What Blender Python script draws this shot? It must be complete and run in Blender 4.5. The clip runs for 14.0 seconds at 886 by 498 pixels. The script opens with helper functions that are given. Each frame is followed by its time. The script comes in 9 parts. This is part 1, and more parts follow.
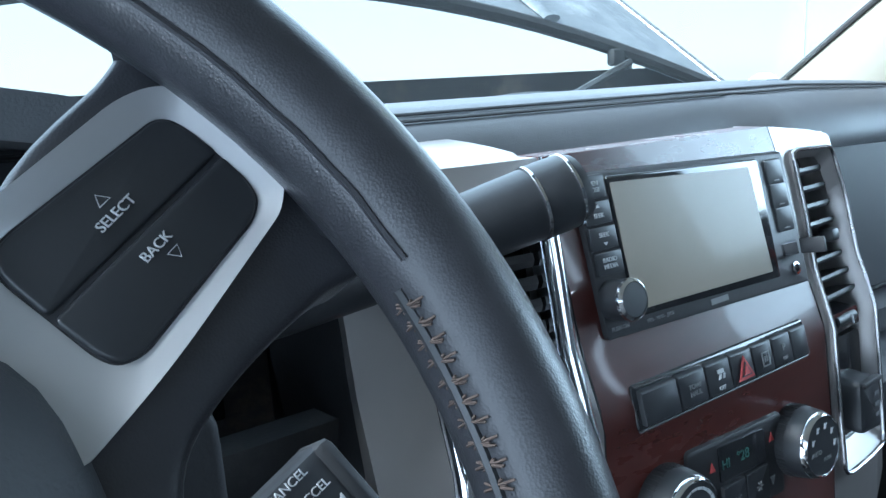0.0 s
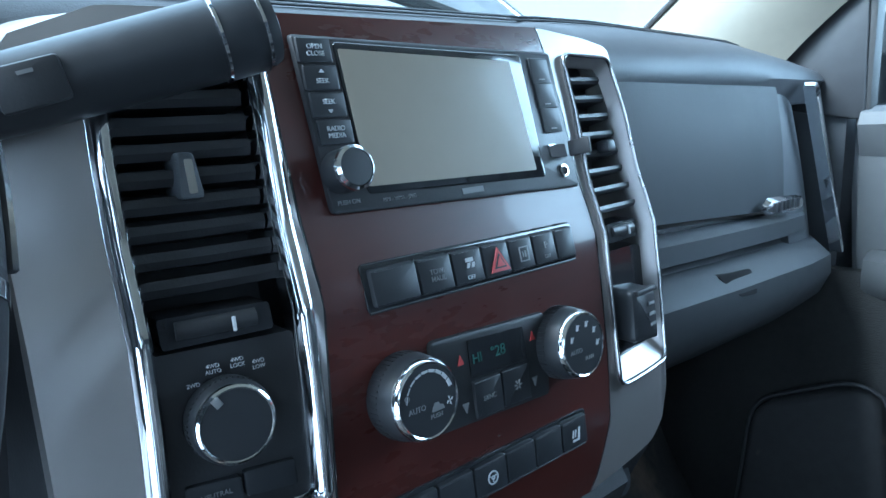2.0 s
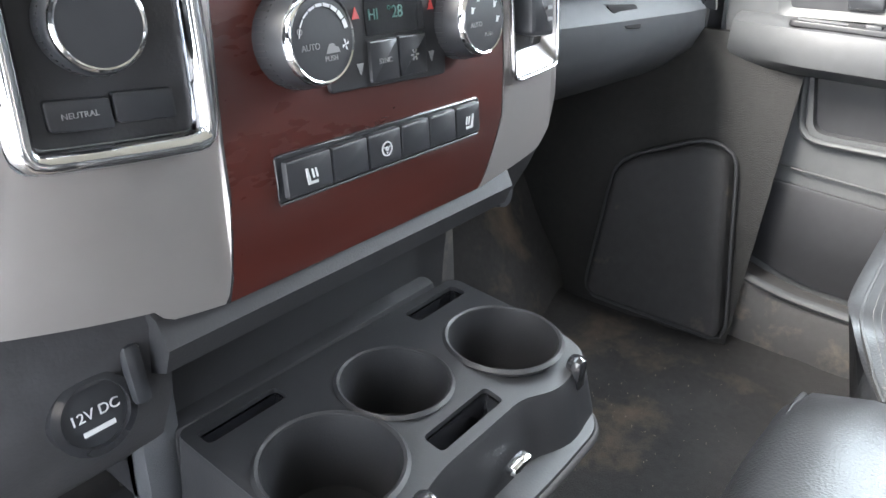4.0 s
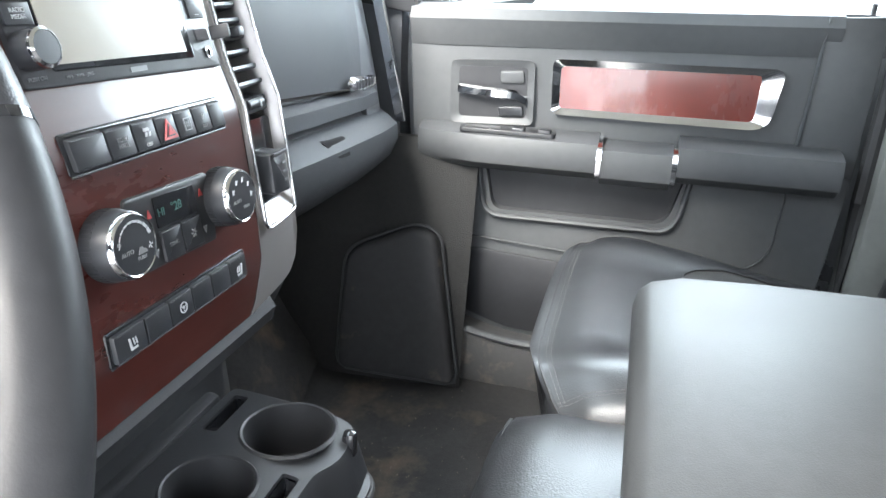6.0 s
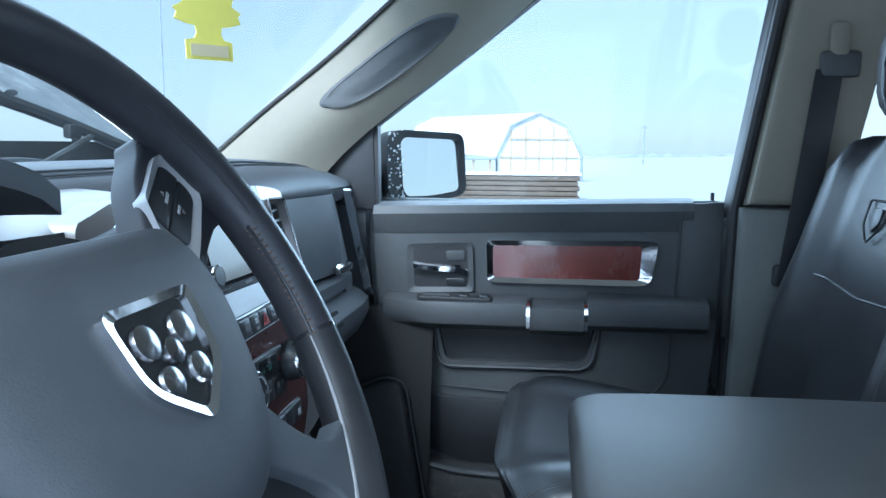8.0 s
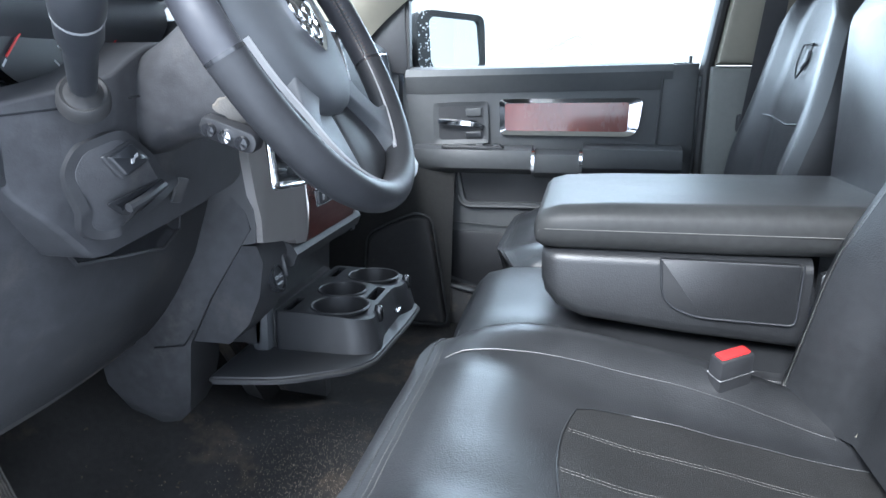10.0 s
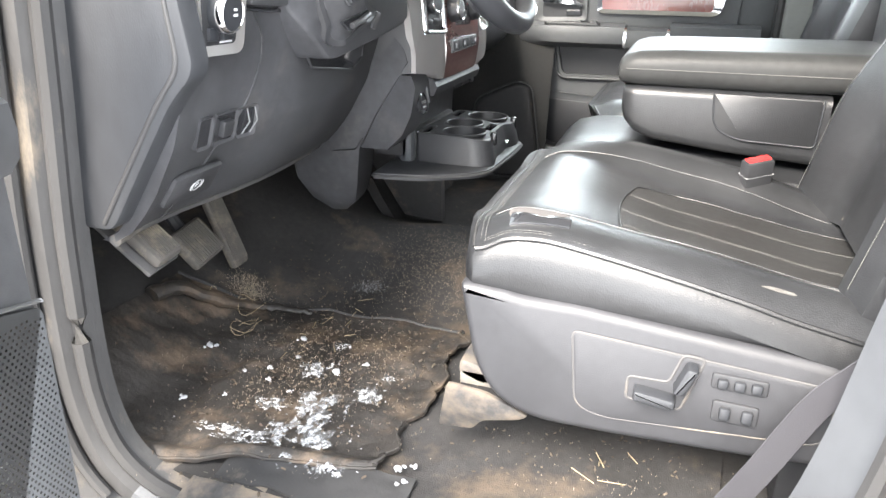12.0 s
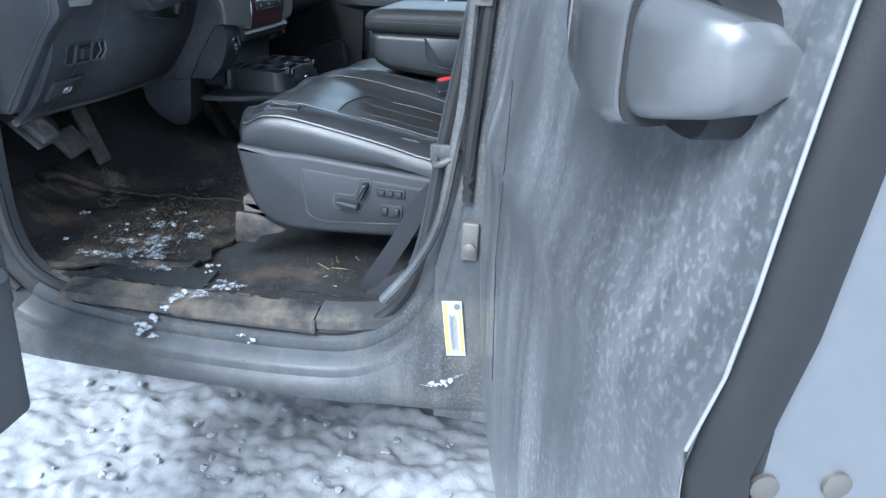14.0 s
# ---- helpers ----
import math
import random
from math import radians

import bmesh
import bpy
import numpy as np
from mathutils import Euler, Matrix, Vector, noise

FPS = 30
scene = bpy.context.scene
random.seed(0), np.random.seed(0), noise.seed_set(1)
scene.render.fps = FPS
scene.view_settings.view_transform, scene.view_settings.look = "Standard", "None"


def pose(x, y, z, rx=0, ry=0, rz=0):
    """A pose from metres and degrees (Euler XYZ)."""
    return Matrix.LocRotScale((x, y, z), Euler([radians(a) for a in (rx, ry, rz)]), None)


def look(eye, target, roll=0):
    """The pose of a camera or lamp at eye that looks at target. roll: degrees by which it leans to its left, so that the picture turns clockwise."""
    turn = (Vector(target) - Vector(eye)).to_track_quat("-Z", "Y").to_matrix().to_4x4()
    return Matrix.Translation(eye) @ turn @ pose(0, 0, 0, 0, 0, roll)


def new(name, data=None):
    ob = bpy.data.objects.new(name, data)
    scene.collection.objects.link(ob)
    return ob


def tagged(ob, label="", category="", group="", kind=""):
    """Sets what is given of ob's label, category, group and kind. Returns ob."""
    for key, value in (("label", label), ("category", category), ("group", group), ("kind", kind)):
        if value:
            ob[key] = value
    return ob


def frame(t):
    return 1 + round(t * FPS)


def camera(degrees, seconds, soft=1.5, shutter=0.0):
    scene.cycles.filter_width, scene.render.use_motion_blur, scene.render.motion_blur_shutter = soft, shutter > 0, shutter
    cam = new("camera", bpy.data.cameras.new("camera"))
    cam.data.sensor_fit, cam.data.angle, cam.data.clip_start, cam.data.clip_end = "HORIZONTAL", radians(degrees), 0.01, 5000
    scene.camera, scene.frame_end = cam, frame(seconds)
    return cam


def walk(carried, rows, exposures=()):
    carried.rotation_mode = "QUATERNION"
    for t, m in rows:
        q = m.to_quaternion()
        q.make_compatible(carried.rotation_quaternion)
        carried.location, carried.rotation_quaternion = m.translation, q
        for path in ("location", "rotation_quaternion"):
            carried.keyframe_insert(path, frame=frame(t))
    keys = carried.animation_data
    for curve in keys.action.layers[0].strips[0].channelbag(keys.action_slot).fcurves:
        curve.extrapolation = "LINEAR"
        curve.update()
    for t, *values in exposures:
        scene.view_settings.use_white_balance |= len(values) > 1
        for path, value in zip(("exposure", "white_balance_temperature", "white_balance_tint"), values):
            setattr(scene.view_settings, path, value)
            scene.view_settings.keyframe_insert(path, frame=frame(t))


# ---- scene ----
cam = camera(62.8, 14.0)
PATH = [
    (0, (-0.397, -0.255, 1.286), (0.706, 1.356, 0.852), -3.3),
    (0.5, (-0.381, -0.272, 1.277), (0.834, 1.269, 0.893), -2.9),
    (1, (-0.348, -0.299, 1.256), (0.935, 1.193, 0.896), -2.5),
    (1.5, (-0.321, -0.309, 1.23), (0.984, 1.164, 0.869), -2.3),
    (2, (-0.314, -0.306, 1.199), (0.993, 1.154, 0.796), -2.0),
    (2.5, (-0.311, -0.296, 1.162), (0.994, 1.133, 0.655), -0.7),
    (3, (-0.31, -0.289, 1.124), (1.005, 1.065, 0.463), 1.2),
    (3.2, (-0.31, -0.288, 1.109), (1.011, 1.027, 0.384), 1.9),
    (5.3, (-0.403, -0.319, 1.141), (1.273, 0.283, 0.231), 3.1),
    (5.5, (-0.417, -0.325, 1.162), (1.303, 0.229, 0.303), 2.9),
    (6, (-0.455, -0.331, 1.214), (1.359, 0.132, 0.51), 2.4),
    (6.5, (-0.489, -0.33, 1.258), (1.396, 0.062, 0.716), 2.2),
    (7, (-0.55, -0.312, 1.289), (1.384, 0.029, 0.91), 1.9),
    (7.2, (-0.587, -0.3, 1.302), (1.361, 0.019, 0.984), 1.6),
    (9.3, (-1.032, -0.404, 1.227), (0.931, -0.158, 0.933), -0.8),
    (9.5, (-1.059, -0.415, 1.206), (0.892, -0.143, 0.861), -0.6),
    (10, (-1.129, -0.41, 1.159), (0.779, -0.043, 0.685), 0.2),
    (10.5, (-1.187, -0.414, 1.144), (0.675, 0.041, 0.573), 0.7),
    (11, (-1.273, -0.41, 1.127), (0.548, 0.108, 0.482), 1.0),
    (11.5, (-1.406, -0.424, 1.112), (0.386, 0.131, 0.419), 1.1),
    (12, (-1.518, -0.46, 1.119), (0.258, 0.107, 0.394), 1.1),
    (12.5, (-1.698, -0.528, 1.145), (0.072, 0.029, 0.4), 0.9),
    (13, (-1.88, -0.58, 1.158), (-0.1, -0.074, 0.4), 1.1),
    (13.5, (-1.996, -0.698, 1.185), (-0.202, -0.286, 0.403), 1.6),
    (14, (-2.101, -0.896, 1.169), (-0.287, -0.602, 0.379), 2.4),
]
EXPOSURES = [
    (0.0, 3.50, 5300, 2),
    (0.5, 3.50, 5000, -2),
    (1.0, 3.50, 4900, -2),
    (1.5, 3.45, 4700, -5),
    (2.0, 3.65, 4850, -2),
    (2.5, 4.45, 6000, 11),
    (3.0, 4.95, 6450, 13),
    (5.3, 5.10, 6800, 10),
    (6.0, 4.75, 6550, 10),
    (6.6, 4.15, 6300, 12),
    (7.2, 3.50, 5350, 4),
    (9.3, 2.50, 4950, 2),
    (9.6, 2.70, 5050, 3),
    (10.3, 4.15, 6300, 12),
    (12.0, 4.45, 7000, 12),
    (12.8, 4.05, 6650, 10),
    (13.2, 3.58, 6200, 10),
    (13.6, 3.10, 5650, 8),
    (14.0, 2.60, 5300, 6),
]
walk(cam, [(t, look(eye, target, roll)) for t, eye, target, roll in PATH], EXPOSURES)
SKY, SUN = 0.05, 1.1
DOOR_TURN, REAR_TURN, TEXT_TURN = 85, 75, 38
# ==== PLACE ====
# ---- world and sun ----
world = bpy.data.worlds.new("world")
scene.world = world
world.use_nodes = True
wn = world.node_tree.nodes
sky = wn.new("ShaderNodeTexSky")
sky.sky_type, sky.sun_disc = "NISHITA", False
sky.sun_elevation, sky.sun_rotation = radians(42), radians(285)
sky.air_density, sky.dust_density, sky.ozone_density = 1.0, 0.6, 1.0
wn["Background"].inputs["Strength"].default_value = SKY
cloud = wn.new("ShaderNodeMix")                # an even cloud layer under the clear sky
cloud.data_type = "RGBA"
cloud.inputs[0].default_value, cloud.inputs[7].default_value = 0.9, (2.2, 2.3, 2.42, 1)
world.node_tree.links.new(sky.outputs["Color"], cloud.inputs[6])
world.node_tree.links.new(cloud.outputs[2], wn["Background"].inputs["Color"])
sun_data = bpy.data.lights.new("sun", "SUN")
sun_data.energy, sun_data.angle, sun_data.color = SUN, radians(30), (1.0, 0.97, 0.92)
sun = new("sun", sun_data)
sun.matrix_world = look((-8, 2.2, 7.5), (0, 0, 0))


def window_light(eye, target, wide, high, watts):
    """Added lamp in a window or doorway, filling in for the overcast sky."""
    d = bpy.data.lights.new("window_light", "AREA")
    d.shape, d.size, d.size_y, d.energy, d.color = "RECTANGLE", wide, high, watts, (0.82, 0.90, 1.0)
    new("window_light", d).matrix_world = look(eye, target)


window_light((0, 0.34, 1.47), (0, -0.14, 0.85), 1.35, 0.7, 0.8)
window_light((0.90, -0.34, 1.40), (0, -0.34, 1.1), 0.72, 0.42, 0.85)
window_light((0.90, -1.30, 1.42), (0, -1.1, 1.1), 0.40, 0.42, 0.5)
window_light((-0.97, -0.24, 1.0), (0.3, -0.14, 0.55), 0.72, 0.95, 0.6)
window_light((-0.97, -1.35, 1.1), (0, -1.2, 0.9), 0.85, 0.9, 0.5)


# ---- materials ----
def mat(name, col, rough=0.5, metal=0.0, var=0.15, vscale=5.0, grain=0.0, gstr=0.2, kind="noise",
        dirt=None, damt=0.5, dscale=7.0, coat=0.0, spec=0.5, rvar=0.12, stretch=(1, 1, 1)):
    m = bpy.data.materials.new(name)
    m.use_nodes = True
    nt = m.node_tree
    N, L = nt.nodes.new, nt.links.new
    b = nt.nodes["Principled BSDF"]
    tc, mp = N("ShaderNodeTexCoord"), N("ShaderNodeMapping")
    L(tc.outputs["Object"], mp.inputs["Vector"])
    mp.inputs["Scale"].default_value = stretch
    big, fine = N("ShaderNodeTexNoise"), N("ShaderNodeTexNoise")
    big.inputs["Scale"].default_value, big.inputs["Detail"].default_value = vscale, 6
    fine.inputs["Scale"].default_value, fine.inputs["Detail"].default_value = vscale * 14, 4
    for n in (big, fine):
        L(mp.outputs["Vector"], n.inputs["Vector"])
    add = N("ShaderNodeMath")
    add.operation = "MULTIPLY_ADD"
    L(fine.outputs["Fac"], add.inputs[0])
    add.inputs[1].default_value = 0.45
    L(big.outputs["Fac"], add.inputs[2])
    ramp = N("ShaderNodeMapRange")
    ramp.inputs["From Min"].default_value, ramp.inputs["From Max"].default_value = 0.45, 1.0
    L(add.outputs[0], ramp.inputs["Value"])
    mix = N("ShaderNodeMix")
    mix.data_type = "RGBA"
    mix.inputs[6].default_value = (*[c * (1 - var) for c in col], 1)
    mix.inputs[7].default_value = (*[min(1, c * (1 + var)) for c in col], 1)
    L(ramp.outputs["Result"], mix.inputs[0])
    color = mix.outputs[2]
    rr = N("ShaderNodeMapRange")
    rr.inputs["To Min"].default_value, rr.inputs["To Max"].default_value = max(0.02, rough - rvar), min(1, rough + rvar)
    L(add.outputs[0], rr.inputs["Value"])
    rr.inputs["From Min"].default_value, rr.inputs["From Max"].default_value = 0.4, 1.0
    roughness = rr.outputs["Result"]
    if dirt:
        dn = N("ShaderNodeTexNoise")
        dn.inputs["Scale"].default_value, dn.inputs["Detail"].default_value = dscale, 9
        dn.inputs["Roughness"].default_value = 0.68
        L(mp.outputs["Vector"], dn.inputs["Vector"])
        dr = N("ShaderNodeMapRange")
        dr.inputs["From Min"].default_value = 0.72 - 0.38 * damt
        dr.inputs["From Max"].default_value = 0.9 - 0.28 * damt
        dr.inputs["To Max"].default_value = min(1.0, 0.35 + damt * 0.6)
        L(dn.outputs["Fac"], dr.inputs["Value"])
        dm = N("ShaderNodeMix")
        dm.data_type = "RGBA"
        L(dr.outputs["Result"], dm.inputs[0])
        L(color, dm.inputs[6])
        dm.inputs[7].default_value = (*dirt, 1)
        color = dm.outputs[2]
        rm = N("ShaderNodeMix")
        L(dr.outputs["Result"], rm.inputs[0])
        L(roughness, rm.inputs[2])
        rm.inputs[3].default_value = 0.9
        roughness = rm.outputs[0]
    if kind == "wood":
        wv, wr = N("ShaderNodeTexNoise"), N("ShaderNodeValToRGB")
        wv.inputs["Scale"].default_value, wv.inputs["Detail"].default_value, wv.inputs["Distortion"].default_value = 9, 5, 0.6
        L(mp.outputs["Vector"], wv.inputs["Vector"])
        wr.color_ramp.elements[0].position, wr.color_ramp.elements[1].position = 0.28, 0.78
        wr.color_ramp.elements[0].color = (col[0] * 0.72, col[1] * 0.66, col[2] * 0.66, 1)
        wr.color_ramp.elements[1].color = (col[0] * 1.3, col[1] * 1.32, col[2] * 1.3, 1)
        L(wv.outputs["Fac"], wr.inputs["Fac"])
        color = wr.outputs["Color"]
    L(color, b.inputs["Base Color"])
    L(roughness, b.inputs["Roughness"])
    b.inputs["Metallic"].default_value = metal
    b.inputs["Coat Weight"].default_value, b.inputs["Coat Roughness"].default_value = coat, 0.05
    b.inputs["Specular IOR Level"].default_value = spec
    if grain:
        if kind == "leather":
            g = N("ShaderNodeTexVoronoi")
            g.inputs["Scale"].default_value = grain
            out = g.outputs["Distance"]
        else:
            g = N("ShaderNodeTexNoise")
            g.inputs["Scale"].default_value, g.inputs["Detail"].default_value = grain, 5
            out = g.outputs["Fac"]
        L(mp.outputs["Vector"], g.inputs["Vector"])
        wr2 = N("ShaderNodeTexNoise")
        wr2.inputs["Scale"].default_value, wr2.inputs["Detail"].default_value = max(8, grain / 22), 3
        L(mp.outputs["Vector"], wr2.inputs["Vector"])
        sm = N("ShaderNodeMath")
        sm.operation = "MULTIPLY_ADD"
        L(wr2.outputs["Fac"], sm.inputs[0])
        sm.inputs[1].default_value = 0.35 if kind == "leather" else 1.2
        L(out, sm.inputs[2])
        bp = N("ShaderNodeBump")
        bp.inputs["Strength"].default_value, bp.inputs["Distance"].default_value = gstr, 0.0012
        L(sm.outputs[0], bp.inputs["Height"])
        L(bp.outputs["Normal"], b.inputs["Normal"])
    return m


def glass(name, tint=(0.92, 0.96, 0.96)):
    m = bpy.data.materials.new(name)
    m.use_nodes = True
    nt = m.node_tree
    nt.nodes.clear()
    N, L = nt.nodes.new, nt.links.new
    o, mx, tr, gl, fr, pw = (N("ShaderNode" + k) for k in ("OutputMaterial", "MixShader", "BsdfTransparent", "BsdfGlossy", "LayerWeight", "Math"))
    tr.inputs["Color"].default_value = (*tint, 1)
    gl.inputs["Roughness"].default_value = 0.03
    pw.operation = "MULTIPLY_ADD"
    pw.inputs[1].default_value, pw.inputs[2].default_value = 0.22, 0.02
    fr.inputs["Blend"].default_value = 0.12
    L(fr.outputs["Facing"], pw.inputs[0])
    L(pw.outputs[0], mx.inputs[0]); L(tr.outputs[0], mx.inputs[1]); L(gl.outputs[0], mx.inputs[2])
    L(mx.outputs[0], o.inputs["Surface"])
    return m


DUST = (0.33, 0.28, 0.22)
PLAST = mat("dark_slate_plastic", (0.07, 0.075, 0.083), 0.55, grain=900, gstr=0.25, var=0.2)
DASHPL = mat("soft_dash_plastic", (0.046, 0.049, 0.054), 0.62, grain=900, gstr=0.3, var=0.25, spec=0.3, dirt=(0.13, 0.125, 0.115), damt=0.1, dscale=9)
DOORPL = mat("door_plastic", (0.074, 0.078, 0.082), 0.55, grain=800, gstr=0.22, var=0.18, dirt=DUST, damt=0.12)
PILLARPL = mat("grey_green_pillar_trim", (0.17, 0.175, 0.165), 0.6, grain=800, gstr=0.2, var=0.15, dirt=DUST, damt=0.1)
# Dusty door plastic, also lightened for the daylight on the open driver's door.
DUSTLITDOOR = mat("dusty_door_plastic", (0.13, 0.137, 0.148), 0.6, grain=700, gstr=0.22, var=0.25, dirt=(0.33, 0.325, 0.32), damt=0.38, dscale=6)
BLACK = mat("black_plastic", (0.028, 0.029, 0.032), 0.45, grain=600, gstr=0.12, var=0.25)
DUSTPL = mat("dusty_plastic", (0.042, 0.043, 0.047), 0.6, grain=500, gstr=0.2, var=0.5, dirt=(0.135, 0.126, 0.118), damt=0.4, dscale=8, spec=0.35)
KICKPL = mat("mud_stained_plastic", (0.032, 0.032, 0.034), 0.65, grain=400, gstr=0.3, var=0.4, dirt=(0.26, 0.205, 0.15), damt=0.34, dscale=10, spec=0.3)
SIDEPL = mat("smooth_side_cover", (0.034, 0.036, 0.040), 0.55, grain=500, gstr=0.2, var=0.3, vscale=4, dirt=(0.15, 0.135, 0.115), damt=0.2, dscale=16, spec=0.3, stretch=(1, 1, 0.4))
BASEPL = mat("slate_seat_plastic", (0.032, 0.033, 0.037), 0.5, grain=700, gstr=0.2, var=0.25, dirt=DUST, damt=0.1, dscale=14)
DIRTPL = mat("muddy_plastic", (0.062, 0.061, 0.062), 0.65, grain=300, gstr=0.3, var=0.3, dirt=(0.32, 0.265, 0.195), damt=0.55, dscale=9)
# Near-black without gloss, the painted shade of the grab notch.
NOTCHSHADE = mat("dark_recess_plastic", (0.012, 0.012, 0.013), 0.9, var=0.2, spec=0.1)
SATIN = mat("satin_black", (0.026, 0.028, 0.032), 0.38, var=0.2, grain=400, gstr=0.05)
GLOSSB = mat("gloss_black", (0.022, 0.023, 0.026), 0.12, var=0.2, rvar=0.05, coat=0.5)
SILVER = mat("satin_silver_paint", (0.40, 0.385, 0.375), 0.36, metal=0.7, var=0.05, grain=1500, gstr=0.04, dirt=(0.2, 0.17, 0.14), damt=0.02)
CHROME = mat("chrome", (0.82, 0.83, 0.85), 0.08, metal=1.0, var=0.04, rvar=0.05, grain=160, gstr=0.04)
WOOD = mat("burl_wood_veneer", (0.062, 0.0155, 0.012), 0.30, kind="wood", coat=0.4, grain=0, stretch=(0.55, 1, 1.9))
REDWOOD = mat("red_wood_veneer", (0.17, 0.030, 0.020), 0.25, kind="wood", coat=0.7, grain=0, stretch=(1, 1.6, 0.6))
LEATHER = mat("black_leather", (0.021, 0.022, 0.024), 0.36, kind="leather", grain=520, gstr=0.16, var=0.3, vscale=7, rvar=0.08, spec=0.62)
# Dusty lid leather, made paler than the seats to carry the sky's sheen.
DUSTLITLE = mat("dusty_leather", (0.045, 0.046, 0.046), 0.46, kind="leather", grain=900, gstr=0.07, var=0.25, vscale=6, rvar=0.06, spec=0.25)
PERF = mat("perforated_leather", (0.024, 0.024, 0.024), 0.45, kind="leather", grain=700, gstr=0.35, var=0.25)
RIML = mat("wheel_leather", (0.035, 0.036, 0.042), 0.36, kind="leather", grain=1500, gstr=0.10, var=0.25, vscale=9, rvar=0.06)
RIMP = mat("smooth_rim_plastic", (0.026, 0.027, 0.03), 0.46, var=0.25, vscale=12, grain=900, gstr=0.05, spec=0.3)
THREAD = mat("tan_thread", (0.15, 0.147, 0.14), 0.8, var=0.2)
BROWNTHR = mat("brown_thread", (0.085, 0.062, 0.053), 0.8, var=0.3)
WHITE = mat("white_print", (0.5, 0.515, 0.53), 0.6, var=0.05)
GREYPR = mat("grey_print", (0.2, 0.205, 0.21), 0.6, var=0.05)
REDP = mat("red_plastic", (0.62, 0.03, 0.03), 0.35, var=0.12)
REDPR = mat("red_print", (0.45, 0.06, 0.06), 0.5, var=0.05)
GREENLCD = mat("green_print", (0.04, 0.12, 0.10), 0.4, var=0.1)
YELLOW = mat("yellow_card", (0.8, 0.75, 0.15), 0.6, var=0.08)
# Pale beige is the headliner's reflection in the screen, put into the colour.
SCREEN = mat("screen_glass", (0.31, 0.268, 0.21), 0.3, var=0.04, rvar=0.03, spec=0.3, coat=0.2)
BEIGE = mat("beige_trim", (0.225, 0.21, 0.17), 0.8, var=0.08, grain=500, gstr=0.15, dirt=(0.25, 0.22, 0.18), damt=0.05)
CARPET = mat("black_carpet", (0.03, 0.029, 0.029), 0.95, var=0.6, vscale=7, grain=500, gstr=1.0, dirt=(0.19, 0.138, 0.092), damt=0.5, dscale=6)
DIRTCARPET = mat("worn_black_carpet", (0.022, 0.022, 0.022), 0.95, var=0.5, vscale=7, grain=500, gstr=0.8, dirt=(0.14, 0.10, 0.072), damt=0.2, dscale=8)
MATRUB = mat("muddy_mat", (0.030, 0.027, 0.025), 0.55, var=0.6, vscale=8, grain=140, gstr=1.0, dirt=(0.235, 0.168, 0.115), damt=0.62, dscale=9)
CLOD = mat("mud_clods", (0.065, 0.05, 0.037), 0.9, var=0.5, vscale=30)
BODY = mat("grey_metallic_paint", (0.22, 0.228, 0.24), 0.3, metal=0.55, var=0.08, coat=0.5, dirt=(0.42, 0.4, 0.37), damt=0.25, dscale=5)
BODYDIRT = mat("salted_paint", (0.095, 0.10, 0.107), 0.45, metal=0.3, var=0.25, dirt=(0.215, 0.19, 0.155), damt=0.55, dscale=9, grain=260, gstr=0.3)
DULLCHR = mat("worn_chrome", (0.42, 0.42, 0.43), 0.24, metal=1.0, var=0.1, rvar=0.08, grain=160, gstr=0.05)
TAN = mat("scuffed_tan", (0.10, 0.095, 0.09), 0.75, var=0.3, grain=500, gstr=0.5, dirt=(0.2, 0.17, 0.13), damt=0.6, dscale=22)
SILLM = mat("muddy_sill", (0.062, 0.061, 0.062), 0.55, metal=0.1, var=0.5, vscale=9, dirt=(0.29, 0.225, 0.16), damt=0.72, dscale=9, grain=200, gstr=0.6)
SKIN = mat("dirty_dark_door_paint", (0.19, 0.203, 0.22), 0.42, metal=0.35, var=0.2, coat=0.15, dirt=(0.5, 0.5, 0.49), damt=0.32, dscale=16, stretch=(1.0, 1.0, 0.3), grain=220, gstr=0.12)
PILLM = mat("grimy_pillar_paint", (0.036, 0.036, 0.037), 0.6, var=0.4, vscale=9, grain=240, gstr=0.35, dirt=(0.30, 0.245, 0.18), damt=0.44, dscale=14, stretch=(1, 1, 0.3))
RUBBER = mat("black_rubber", (0.03, 0.03, 0.031), 0.65, var=0.2, dirt=DUST, damt=0.22, dscale=14, grain=200, gstr=0.3)
STEEL = mat("dull_steel", (0.25, 0.235, 0.215), 0.5, metal=0.6, var=0.2, dirt=(0.34, 0.27, 0.19), damt=0.35, dscale=15)
SNOW = mat("snow", (0.82, 0.84, 0.87), 0.75, var=0.06, vscale=20, grain=120, gstr=0.8)
ROADSNOW = mat("trodden_snow", (0.46, 0.475, 0.505), 0.7, var=0.22, vscale=24, grain=160, gstr=1.0, dirt=(0.3, 0.31, 0.34), damt=0.42, dscale=16)
FLOORSNOW = mat("melting_snow", (0.50, 0.52, 0.55), 0.6, var=0.2, vscale=30, grain=150, gstr=0.6, dirt=(0.2, 0.17, 0.14), damt=0.5, dscale=55)


